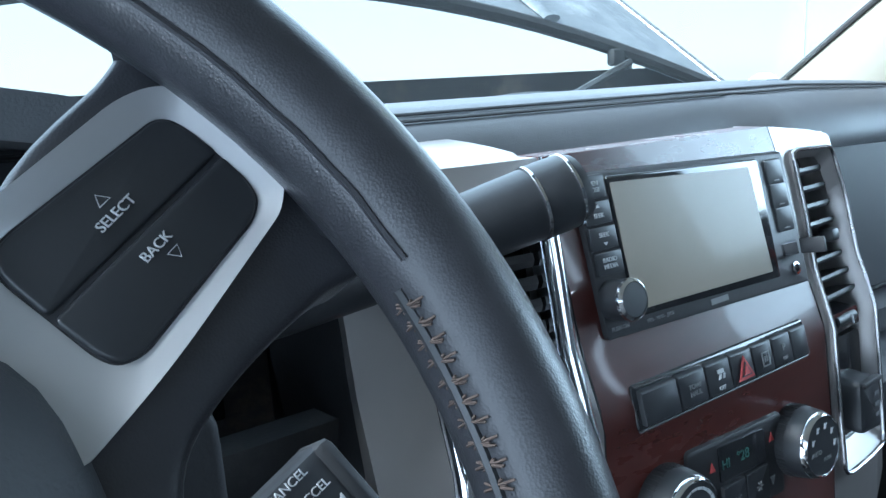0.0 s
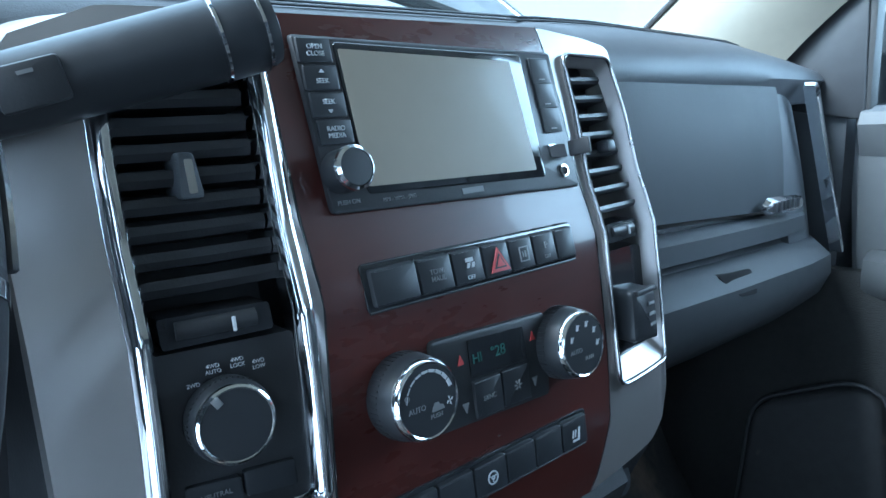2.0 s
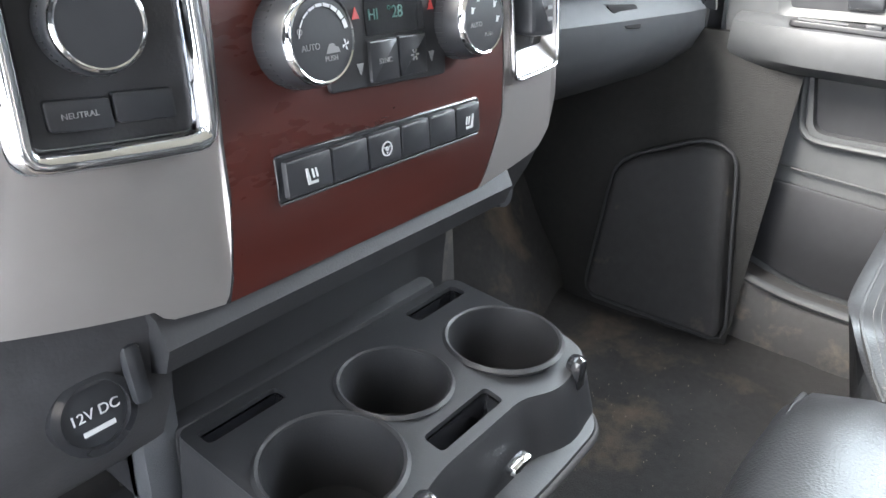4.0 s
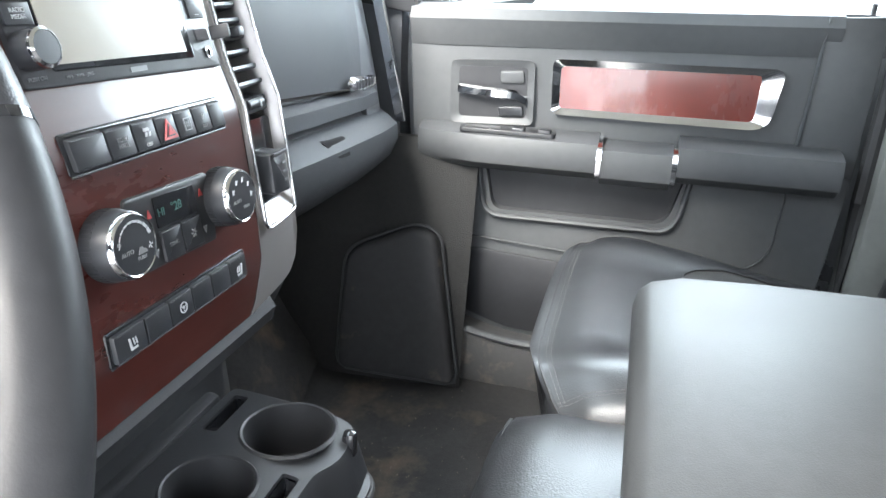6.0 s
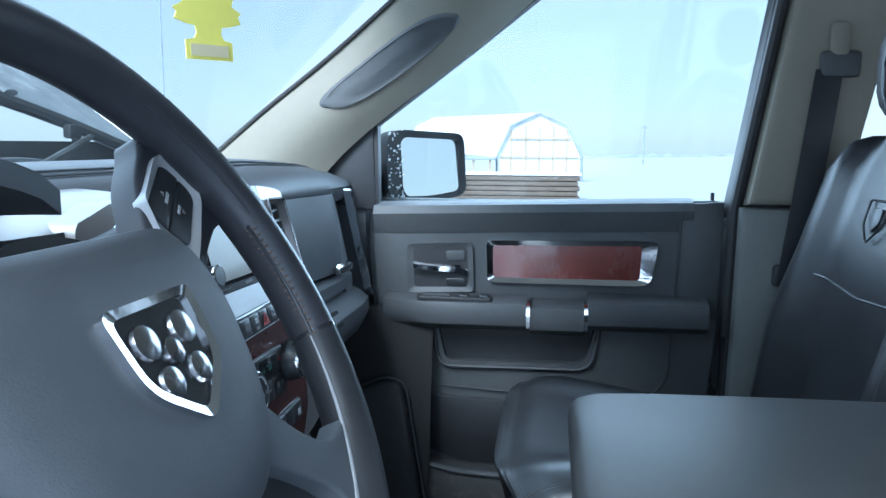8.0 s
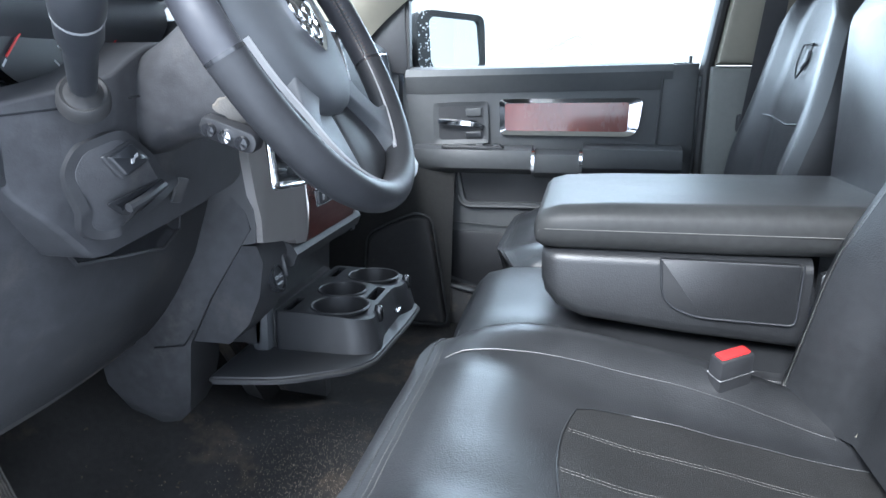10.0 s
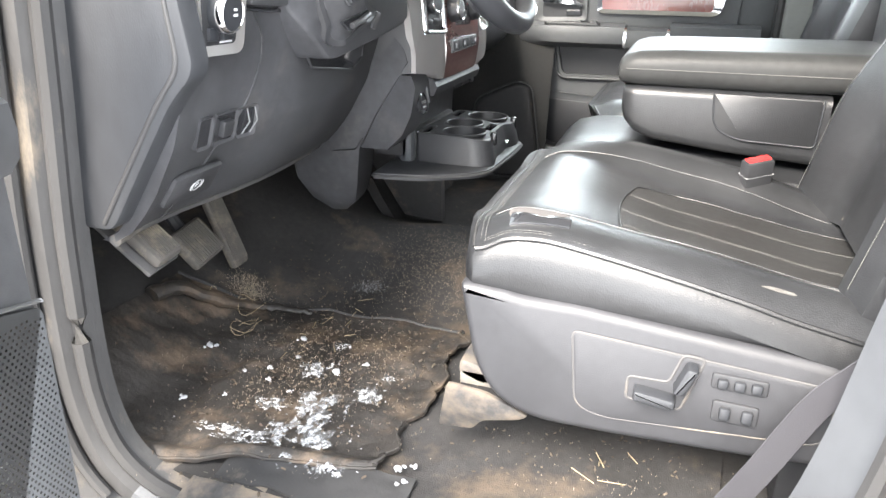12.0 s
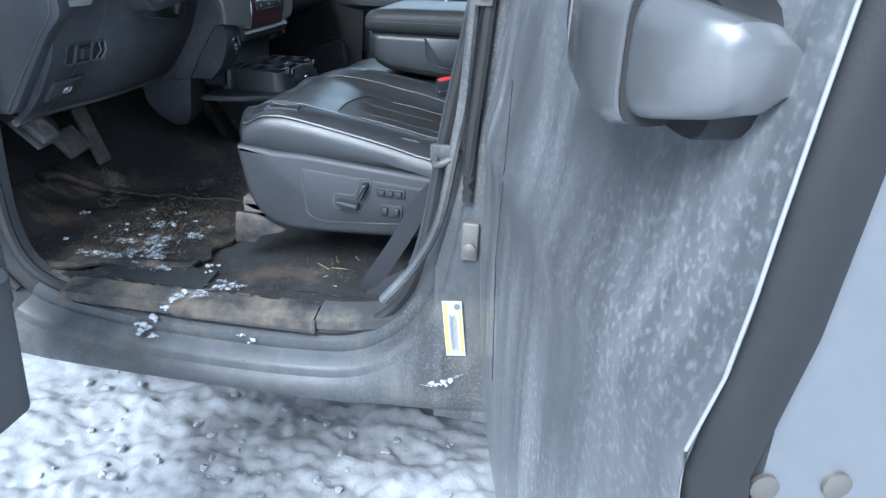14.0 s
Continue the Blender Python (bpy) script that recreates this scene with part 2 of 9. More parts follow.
def frayed(m, scale, lo, hi):
    """Lets a thin crust thin out into gaps between its grains."""
    nt = m.node_tree
    tc, n, r = nt.nodes.new("ShaderNodeTexCoord"), nt.nodes.new("ShaderNodeTexNoise"), nt.nodes.new("ShaderNodeMapRange")
    n.inputs["Scale"].default_value, n.inputs["Detail"].default_value, n.inputs["Roughness"].default_value = scale, 8, 0.7
    r.inputs["From Min"].default_value, r.inputs["From Max"].default_value = lo, hi
    nt.links.new(tc.outputs["Object"], n.inputs["Vector"])
    nt.links.new(n.outputs["Fac"], r.inputs["Value"])
    nt.links.new(r.outputs["Result"], nt.nodes["Principled BSDF"].inputs["Alpha"])
    return m


SMEAR = frayed(mat("snow_smear", (0.52, 0.54, 0.57), 0.7, var=0.15, vscale=30, grain=150, gstr=0.4), 70, 0.40, 0.66)
STRAW = mat("straw", (0.33, 0.265, 0.17), 0.8, var=0.3)
GRIT = mat("grit", (0.24, 0.2, 0.155), 0.9, var=0.5, vscale=90)
WEB = mat("grey_webbing", (0.034, 0.034, 0.040), 0.8, var=0.15, grain=900, gstr=0.5, dirt=DUST, damt=0.15)
PEDAL = mat("pedal_rubber", (0.07, 0.065, 0.06), 0.8, var=0.3, dirt=(0.3, 0.25, 0.19), damt=0.62, dscale=14)
PLANK = mat("weathered_boards", (0.13, 0.10, 0.08), 0.85, var=0.3)
POLY = mat("greenhouse_film", (0.62, 0.64, 0.65), 0.4, var=0.1)
TIMBER = mat("timber_frame", (0.42, 0.33, 0.24), 0.8, var=0.2)
# Far things share a pale bluish grey: distance haze put into the colour.
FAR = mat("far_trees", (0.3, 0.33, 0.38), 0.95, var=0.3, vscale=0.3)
GLASS = glass("window_glass")
MIRROR = mat("mirror_silver", (0.85, 0.87, 0.85), 0.03, metal=1.0, var=0.02, rvar=0.01)


# ---- mesh helpers ----
def V(*a):
    return Vector(a)


def thing(name, loc, label="", category="", kind="", group=""):
    e = new(name)
    e.empty_display_size = 0.05
    e.location = loc
    tagged(e, label, category, group, kind)
    return e


def base_of(ob):
    m = Matrix.Translation(ob.location)
    return base_of(ob.parent) @ ob.matrix_parent_inverse @ m if ob.parent else m


def part(name, bm, material, parent=None, label="", sharp=38):
    me = bpy.data.meshes.new(name)
    bmesh.ops.recalc_face_normals(bm, faces=bm.faces)
    bm.to_mesh(me)
    bm.free()
    me.materials.append(material)
    me.polygons.foreach_set("use_smooth", [True] * len(me.polygons))
    me.set_sharp_from_angle(angle=radians(sharp))
    ob = new(name, me)
    if parent:
        ob.parent = parent
        ob.matrix_parent_inverse = base_of(parent).inverted()
    if label:
        tagged(ob, label)
    return ob


def solid(name, bm, material, label, category, kind="", group=""):
    return tagged(part(name, bm, material), label, category, group, kind)


def box(c, s, bev=0.004, m=None, seg=2):
    bm = bmesh.new()
    bmesh.ops.create_cube(bm, size=1, matrix=Matrix.Translation(c) @ Matrix.Diagonal((*s, 1)))
    if bev:
        bmesh.ops.bevel(bm, geom=bm.edges[:], offset=min(bev, min(s) * 0.45), segments=seg, profile=0.5, affect="EDGES")
    if m is not None:
        bmesh.ops.transform(bm, matrix=m, verts=bm.verts)
    return bm


def join(*bms):
    out = bmesh.new()
    for b in bms:
        me = bpy.data.meshes.new("tmp")
        b.to_mesh(me)
        b.free()
        out.from_mesh(me)
        bpy.data.meshes.remove(me)
    return out


def sheet(fn, nu, nv, thick=None):
    """A grid of fn(u, v), u and v from 0 to 1, with a back at the offset thick."""
    bm = bmesh.new()
    f = [[bm.verts.new(fn(i / nu, j / nv)) for j in range(nv + 1)] for i in range(nu + 1)]
    for i in range(nu):
        for j in range(nv):
            bm.faces.new((f[i][j], f[i + 1][j], f[i + 1][j + 1], f[i][j + 1]))
    if thick is not None:
        t = Vector(thick)
        k = [[bm.verts.new(v.co + t) for v in row] for row in f]
        for i in range(nu):
            for j in range(nv):
                bm.faces.new((k[i][j], k[i][j + 1], k[i + 1][j + 1], k[i + 1][j]))
        for i in range(nu):
            bm.faces.new((f[i][0], k[i][0], k[i + 1][0], f[i + 1][0]))
            bm.faces.new((f[i][nv], f[i + 1][nv], k[i + 1][nv], k[i][nv]))
        for j in range(nv):
            bm.faces.new((f[0][j], f[0][j + 1], k[0][j + 1], k[0][j]))
            bm.faces.new((f[nu][j], k[nu][j], k[nu][j + 1], f[nu][j + 1]))
    return bm


def loft(secs, closed=True, caps=True):
    bm = bmesh.new()
    rows = [[bm.verts.new(p) for p in s] for s in secs]
    n = len(rows[0])
    for a, b in zip(rows, rows[1:]):
        for i in range(n if closed else n - 1):
            j = (i + 1) % n
            bm.faces.new((a[i], a[j], b[j], b[i]))
    if caps and closed:
        bm.faces.new(rows[0][::-1])
        bm.faces.new(rows[-1])
    return bm


def rounded(pts, r, n=5):
    """A closed outline with rounded corners; r one radius or one a corner."""
    out, k = [], len(pts)
    for i in range(k):
        p0, p, p1 = Vector(pts[i - 1]), Vector(pts[i]), Vector(pts[(i + 1) % k])
        ri = r[i] if isinstance(r, (list, tuple)) else r
        a, b = (p0 - p), (p1 - p)
        d = min(ri, a.length * 0.49, b.length * 0.49)
        a, b = p + a.normalized() * d, p + b.normalized() * d
        for s in range(n + 1):
            q = s / n
            out.append(a * (1 - q) ** 2 + p * 2 * q * (1 - q) + b * q * q)
    return out


def resample(pts, n, closed=True):
    pts = [Vector(p) for p in pts]
    ring = pts + [pts[0]] if closed else pts
    acc = [0]
    for a, b in zip(ring, ring[1:]):
        acc.append(acc[-1] + (b - a).length)
    out, k = [], 0
    for i in range(n):
        s = acc[-1] * i / (n if closed else n - 1)
        while k < len(ring) - 2 and acc[k + 1] < s:
            k += 1
        w = (s - acc[k]) / max(1e-9, acc[k + 1] - acc[k])
        out.append(ring[k].lerp(ring[k + 1], min(1, w)))
    return out


def prism(outline, put, d0, d1, bev=0.0, seg=2):
    """The outline (a, b) pushed from depth d0 (front) to d1; put(a, b, d) gives the place."""
    o = [Vector(p) for p in outline]
    c = sum(o, Vector((0,) * len(o[0]))) / len(o)
    bm = bmesh.new()
    rings = []
    if bev:
        for s in range(seg + 1):
            q = s / seg * math.pi / 2
            inset, dd = bev * (1 - math.sin(q)), (bev * (1 - math.cos(q)))
            rings.append(([_inset(o, i, inset) for i in range(len(o))], d0 + (dd if d1 > d0 else -dd)))
    else:
        rings.append((o, d0))
    rings.append((o, d1))
    vs = [[bm.verts.new(put(p[0], p[1], d)) for p in ring] for ring, d in rings]
    n = len(o)
    for a, b in zip(vs, vs[1:]):
        for i in range(n):
            j = (i + 1) % n
            bm.faces.new((a[i], a[j], b[j], b[i]))
    bm.faces.new(vs[0])
    bm.faces.new(vs[-1][::-1])
    return bm


def _inset(o, i, d):
    p0, p, p1 = o[i - 1], o[i], o[(i + 1) % len(o)]
    e0, e1 = (p - p0), (p1 - p)
    if e0.length < 1e-9 or e1.length < 1e-9:
        return p
    area = sum(o[k - 1][0] * o[k][1] - o[k][0] * o[k - 1][1] for k in range(len(o)))
    s = 1 if area > 0 else -1
    n0, n1 = Vector((-e0[1], e0[0])).normalized() * s, Vector((-e1[1], e1[0])).normalized() * s
    n = n0 + n1
    if n.length < 1e-6:
        return p
    return Vector((p[0], p[1])) + n.normalized() * d


def ring(outer, inner, put, d0, d1, n=72, lip=0.0):
    """A flat frame between two outlines, from depth d0 to d1; lip pushes the inner edge back."""
    a, b = resample(outer, n), resample(inner, n)
    area = lambda o: sum(o[i - 1][0] * o[i][1] - o[i][0] * o[i - 1][1] for i in range(len(o)))
    if area(a) * area(b) < 0:
        b = b[::-1]
    k = min(range(n), key=lambda s: sum((a[i] - b[(i + s) % n]).length for i in range(0, n, 4)))
    b = b[k:] + b[:k]
    loops = [[put(p[0], p[1], d1) for p in a], [put(p[0], p[1], d0) for p in a],
             [put(p[0], p[1], d0 + lip) for p in b], [put(p[0], p[1], d1) for p in b]]
    bm = loft(loops + [loops[0]], caps=False)
    bmesh.ops.remove_doubles(bm, verts=bm.verts, dist=1e-6)
    return bm


def bead(outline, put, w, h, d=0.0, closed=True, prof=6):
    """A rounded moulding along an outline (a, b); put(a, b, depth); w wide, h proud."""
    o = [Vector(p) for p in outline]
    n = len(o)
    secs = []
    for i in range(n):
        if closed:
            t = o[(i + 1) % n] - o[i - 1]
        else:
            t = o[min(i + 1, n - 1)] - o[max(i - 1, 0)]
        s = Vector((-t[1], t[0])).normalized()
        sec = []
        for k in range(prof + 1):
            q = math.pi * k / prof
            p = o[i] + s * (w / 2 * math.cos(q))
            sec.append(put(p[0], p[1], d - h * math.sin(q)))
        secs.append(sec)
    if closed:
        secs.append(secs[0])
    bm = loft(secs, closed=True, caps=not closed)
    bmesh.ops.remove_doubles(bm, verts=bm.verts, dist=1e-6)
    return bm


def tube(path, r, n=10, caps=True, flat=1.0, up=(0, 0, 1)):
    path = [Vector(p) for p in path]
    secs = []
    for i, p in enumerate(path):
        t = (path[min(i + 1, len(path) - 1)] - path[max(i - 1, 0)]).normalized()
        a = t.cross(Vector(up))
        a = a.normalized() if a.length > 1e-4 else t.orthogonal().normalized()
        b = a.cross(t)
        ri = r[i] if isinstance(r, (list, tuple)) else r
        secs.append([p + a * (ri * math.cos(q)) + b * (ri * flat * math.sin(q)) for q in (2 * math.pi * k / n for k in range(n))])
    return loft(secs, caps=caps)


def revolve(prof, m, n=32, caps=True):
    """A profile of (radius, height) turned about the z axis of m."""
    secs = [[m @ Vector((r * math.cos(2 * math.pi * k / n), r * math.sin(2 * math.pi * k / n), h)) for k in range(n)] for r, h in prof]
    if not caps:
        secs.append(secs[0])
    bm = loft(secs, caps=caps)
    if not caps:
        bmesh.ops.remove_doubles(bm, verts=bm.verts, dist=1e-7)
    return bm


def smooth_path(pts, n=8):
    """A Catmull-Rom line through points."""
    p = [Vector(q) for q in pts]
    p = [p[0] * 2 - p[1]] + p + [p[-1] * 2 - p[-2]]
    out = []
    for i in range(1, len(p) - 2):
        for s in range(n):
            t = s / n
            out.append(0.5 * (2 * p[i] + (p[i + 1] - p[i - 1]) * t + (2 * p[i - 1] - 5 * p[i] + 4 * p[i + 1] - p[i + 2]) * t * t
                              + (3 * p[i] - p[i - 1] - 3 * p[i + 1] + p[i + 2]) * t ** 3))
    return out + [p[-2]]


def lerp_table(tab, x):
    for (x0, y0), (x1, y1) in zip(tab, tab[1:]):
        if x <= x1 or (x1, y1) == tab[-1]:
            q = (x - x0) / (x1 - x0)
            return y0 + (y1 - y0) * min(1, max(0, q))


def axes(origin, right, up):
    """A matrix whose x is right, y is up and z faces out."""
    r, u = Vector(right).normalized(), Vector(up).normalized()
    o = r.cross(u).normalized()
    u = o.cross(r)
    return Matrix(((r[0], u[0], o[0], origin[0]), (r[1], u[1], o[1], origin[1]), (r[2], u[2], o[2], origin[2]), (0, 0, 0, 1)))


def lettering(name, text, size, m, material, parent, depth=0.0003, label=""):
    cu = bpy.data.curves.new(name, "FONT")
    cu.body, cu.size, cu.extrude, cu.align_x, cu.align_y = text, size, depth, "CENTER", "CENTER"
    tmp = bpy.data.objects.new(name, cu)
    me = bpy.data.meshes.new_from_object(tmp)
    bpy.data.objects.remove(tmp)
    me.transform(m)
    me.materials.clear()
    me.materials.append(material)
    ob = new(name, me)
    ob.parent = parent
    ob.matrix_parent_inverse = base_of(parent).inverted()
    if label:
        tagged(ob, label)
    return ob


def plot(name, polys, m, material, parent, depth=0.0006):
    """Flat printed marks: outlines in the plane of m, a little proud."""
    bm = bmesh.new()
    for p in polys:
        lo = [bm.verts.new(m @ Vector((a, b, 0))) for a, b in p]
        hi = [bm.verts.new(m @ Vector((a, b, depth))) for a, b in p]
        bm.faces.new(hi)
        for i in range(len(p)):
            j = (i + 1) % len(p)
            bm.faces.new((lo[i], lo[j], hi[j], hi[i]))
    return part(name, bm, material, parent)
BRIGHT = mat("bright_silver_trim", (0.5, 0.505, 0.52), 0.34, metal=0.4, var=0.05)
PAINT_EDGE = mat("grey_blue_paint", (0.24, 0.255, 0.28), 0.42, metal=0.25, var=0.1, coat=0.4, dirt=(0.5, 0.48, 0.45), damt=0.2, dscale=6)


def salted(m, scale, spots, streaks, amount):
    """Dried road salt over a paint: fine spots and runs that follow the panel downwards."""
    nt = m.node_tree
    N, L = nt.nodes.new, nt.links.new
    b = nt.nodes["Principled BSDF"]
    src = b.inputs["Base Color"].links[0].from_socket
    rsrc = b.inputs["Roughness"].links[0].from_socket
    tc, mp = N("ShaderNodeTexCoord"), N("ShaderNodeMapping")
    mp.inputs["Scale"].default_value = (1, 1, 0.07)
    L(tc.outputs["Object"], mp.inputs["Vector"])
    runs, dots, cloud = N("ShaderNodeTexNoise"), N("ShaderNodeTexNoise"), N("ShaderNodeTexNoise")
    for n, sc, de, vec in ((runs, streaks, 6, mp.outputs["Vector"]), (dots, spots, 3, tc.outputs["Object"]), (cloud, scale, 5, tc.outputs["Object"])):
        n.inputs["Scale"].default_value, n.inputs["Detail"].default_value = sc, de
        L(vec, n.inputs["Vector"])
    a, c, d = N("ShaderNodeMapRange"), N("ShaderNodeMapRange"), N("ShaderNodeMapRange")
    for r, n, lo, hi, top in ((a, runs, 0.42, 0.75, 0.7), (c, dots, 0.50, 0.72, 1.0), (d, cloud, 0.34, 0.66, 1.0)):
        L(n.outputs["Fac"], r.inputs["Value"])
        r.inputs["From Min"].default_value, r.inputs["From Max"].default_value, r.inputs["To Max"].default_value = lo, hi, top
    s1, s2, s3 = N("ShaderNodeMath"), N("ShaderNodeMath"), N("ShaderNodeMath")
    s1.operation, s2.operation, s3.operation = "MULTIPLY_ADD", "MULTIPLY", "MULTIPLY"
    s1.inputs[1].default_value = 0.6
    L(c.outputs[0], s1.inputs[0]); L(a.outputs[0], s1.inputs[2])
    L(s1.outputs[0], s2.inputs[0]); L(d.outputs[0], s2.inputs[1])
    s3.use_clamp = True
    L(s2.outputs[0], s3.inputs[0]); s3.inputs[1].default_value = amount
    mx, rm = N("ShaderNodeMix"), N("ShaderNodeMix")
    mx.data_type = "RGBA"
    L(s3.outputs[0], mx.inputs[0]); L(src, mx.inputs[6])
    mx.inputs[7].default_value = (0.6, 0.62, 0.64, 1)
    L(mx.outputs[2], b.inputs["Base Color"])
    L(s3.outputs[0], rm.inputs[0]); L(rsrc, rm.inputs[2])
    rm.inputs[3].default_value = 0.85
    L(rm.outputs[0], b.inputs["Roughness"])


salted(SKIN, 3.0, 150, 22, 0.95)
salted(BODYDIRT, 4, 220, 20, 0.35)


def inset(poly, d):
    """The outline moved inwards by d."""
    n = len(poly)
    p = [Vector(q) for q in poly]
    area = sum(p[i - 1][0] * p[i][1] - p[i][0] * p[i - 1][1] for i in range(n))
    k = 1 if area > 0 else -1
    out = []
    for i in range(n):
        a, b = (p[i] - p[i - 1]).normalized(), (p[(i + 1) % n] - p[i]).normalized()
        na, nb = Vector((-a[1], a[0])) * k, Vector((-b[1], b[0])) * k
        m = (na + nb).normalized()
        out.append(p[i] + m * (d / max(0.4, m.dot(na))))
    return out


# ---- outdoors ----
G0, GX, GY = -0.12, -0.0142, -0.0231          # the truck leans a little on its parking ground


def ground_z(x, y):
    return G0 + GX * x + GY * y


def ground_mesh():
    bm = bmesh.new()
    cuts = [-2500, -600, -150, -40, -15, -8, -5] + [-4 + 0.1 * i for i in range(17)] + [-2.36 + 0.04 * i for i in range(17)] + [-1.70 + 0.0125 * i for i in range(162)] + [0.34, 0.6, 2, 6, 15, 40, 150, 600, 2500]
    rows = [-2500, -600, -150, -40, -12, -5] + [-3 + 0.1 * i for i in range(18)] + [-1.28 + 0.0125 * i for i in range(205)] + [1.4, 1.6, 3, 8, 20, 60, 200, 700, 2500]
    vs = []
    for x in cuts:
        line = []
        for y in rows:
            z = ground_z(x, y)
            if -4.2 < x < 0.4 and -3.2 < y < 1.3:
                rough = 0.35 + 0.65 * min(1, max(0, (x + 1.22 + 0.25 * y) / 0.12))
                z += 0.026 * noise.noise(V(x * 5, y * 5, 0)) + rough * (0.016 * noise.noise(V(x * 13, y * 13, 3)) + 0.012 * noise.noise(V(x * 26, y * 26, 8)))
                z += rough * 0.008 * noise.noise(V(x * 45, y * 45, 2)) + 0.005 * noise.noise(V(x * 90, y * 90, 4))
                tread = max(0, 1 - abs(x + 0.85) / 0.17) * (1 if y < 0.1 else 0.3)
                z += 0.014 * min(1, tread * 3) * (1 if math.sin(y * 130 + 5 * abs(x + 0.85) * 14) > 0.2 else 0) * (0.5 + noise.noise(V(x * 8, y * 8, 5)))
                z -= 0.03 * max(0, 1 - abs(x + 1.40 + 0.04 * math.sin(y * 3)) / 0.16) * (0.6 + 0.4 * math.sin(y * 60))
            line.append(bm.verts.new((x, y, z)))
        vs.append(line)
    for i in range(len(cuts) - 1):
        for j in range(len(rows) - 1):
            bm.faces.new((vs[i][j], vs[i + 1][j], vs[i + 1][j + 1], vs[i][j + 1]))
    return bm


tagged(part("ground", ground_mesh(), ROADSNOW, sharp=120), "trodden snow and ice on the parking ground", "ground", kind="structure")


def snow_lumps(name, n, xr, yr, zfn, size, label, flat=0.6, seed=3):
    rnd = random.Random(seed)
    bm = bmesh.new()
    for _ in range(n):
        x, y = rnd.uniform(*xr), rnd.uniform(*yr)
        r = size * rnd.uniform(0.35, 1.3)
        g = bmesh.ops.create_icosphere(bm, subdivisions=1, radius=r, matrix=Matrix.Translation((x, y, zfn(x, y) + r * 0.15)) @ Matrix.Diagonal((1, rnd.uniform(0.6, 1.3), flat, 1)))
        for v in g["verts"]:
            v.co += noise.noise_vector(v.co * 60) * r * 0.35
    return tagged(part(name, bm, ROADSNOW), label, "snow", kind="stuff")


snow_lumps("snow_crumbs", 320, (-1.35, 0.1), (-0.9, 1.1), lambda x, y: ground_z(x, y) + 0.004, 0.013, "loose lumps of grey-white snow on the trodden ground")


def greenhouse():
    e = thing("greenhouse", (40, 0.25, ground_z(40, 0.25)), "gambrel greenhouse with clear film walls and timber studs", "greenhouse")
    z0 = ground_z(40, 0) - 0.2
    prof = [(2.58, z0), (2.58, 0.65), (1.8, 2.4), (0.25, 3.1), (-1.25, 2.42), (-2.07, 0.72), (-2.07, z0)]
    put = lambda a, b, d: V(40 + d, a, b)
    part("gable_wall", prism(prof, put, 0, 0.08), POLY, e, "milky film end wall")
    roof = prof[1:6]
    part("roof", loft([[put(a, b, -0.1) for a, b in roof] + [put(a * 0.96, b - 0.1, -0.1) for a, b in roof[::-1]],
                       [V(60, a + 9, b + 0.5) for a, b in roof] + [V(60, a * 0.96 + 9, b + 0.4) for a, b in roof[::-1]]]), SNOW, e, "snow-covered roof")
    for a in (-1.25, -0.5, 0.25, 1.0, 1.8):
        part("stud", box((39.95, a, (z0 + 2.4) / 2), (0.08, 0.1, 2.4 - z0), 0), TIMBER, e)
    for b in (-0.2, 0.7, 1.7):
        part("rail", box((39.94, 0.25, b), (0.08, 4.3 - max(0, b - 0.7) * 0.9, 0.1), 0), TIMBER, e)
    part("edge_trim", tube([put(a, b, -0.12) for a, b in prof], 0.09, 6), FAR, e, "grey edge boards")
    lean = thing("shed", (40, 4.4, ground_z(40, 4.4)), "low flat-roofed lean-to shed beside the greenhouse", "shed")
    part("shed_roof", box((40.5, 4.4, 0.62), (3, 3.6, 0.14), 0.02), FAR, lean)
    for a in (2.9, 3.8, 4.7, 5.6):
        part("post", box((39.3, a, -0.1), (0.12, 0.12, 1.4), 0), TIMBER, lean)


greenhouse()


def board_stack():
    e = thing("board_stack", (23, 1.2, ground_z(23, 1.2)), "long stack of weathered brown boards under snow", "lumber stack")
    for k in range(5):
        part("board", box((23, 1.15, ground_z(23, 1.2) + 0.1 + 0.16 * k), (0.7, 4.9 - 0.12 * (k % 2), 0.13), 0.01), PLANK, e)
    part("snow_cap", box((23, 1.15, ground_z(23, 1.2) + 0.88), (0.8, 5.0, 0.09), 0.04), SNOW, e, "thin snow layer")


board_stack()


def far_line():
    bm = bmesh.new()
    rnd = random.Random(5)
    for i in range(240):
        a = math.radians(-60 + i * 0.6)
        x, y = 420 * math.cos(a), 420 * math.sin(a)
        h = 1.5 + 1.2 * noise.noise(V(i * 0.13, 0, 0)) + rnd.uniform(0, 0.6)
        t = V(-math.sin(a), math.cos(a), 0) * 2.5
        c = V(x, y, ground_z(x, y) - 0.5)
        up = V(0, 0, h + 0.5)
        for p0, p1 in (((c - t), (c + t)),):
            vs = [bm.verts.new(p) for p in (p0, p1, p1 + up * 0.8, c + up, p0 + up * 0.7)]
            bm.faces.new(vs)
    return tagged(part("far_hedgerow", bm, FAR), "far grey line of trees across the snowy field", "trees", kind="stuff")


far_line()


def pole(x, y, h, r, label):
    e = thing("utility_pole", (x, y, ground_z(x, y)), label, "pole", group="utility poles")
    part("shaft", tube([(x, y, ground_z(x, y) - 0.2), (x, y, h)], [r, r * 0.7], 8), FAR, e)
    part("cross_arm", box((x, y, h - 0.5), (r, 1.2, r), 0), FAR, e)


pole(32, 17.8, 9.5, 0.045, "thin grey utility pole standing in the snow")
pole(80, 43, 4.0, 0.07, "short far utility pole in the snow")
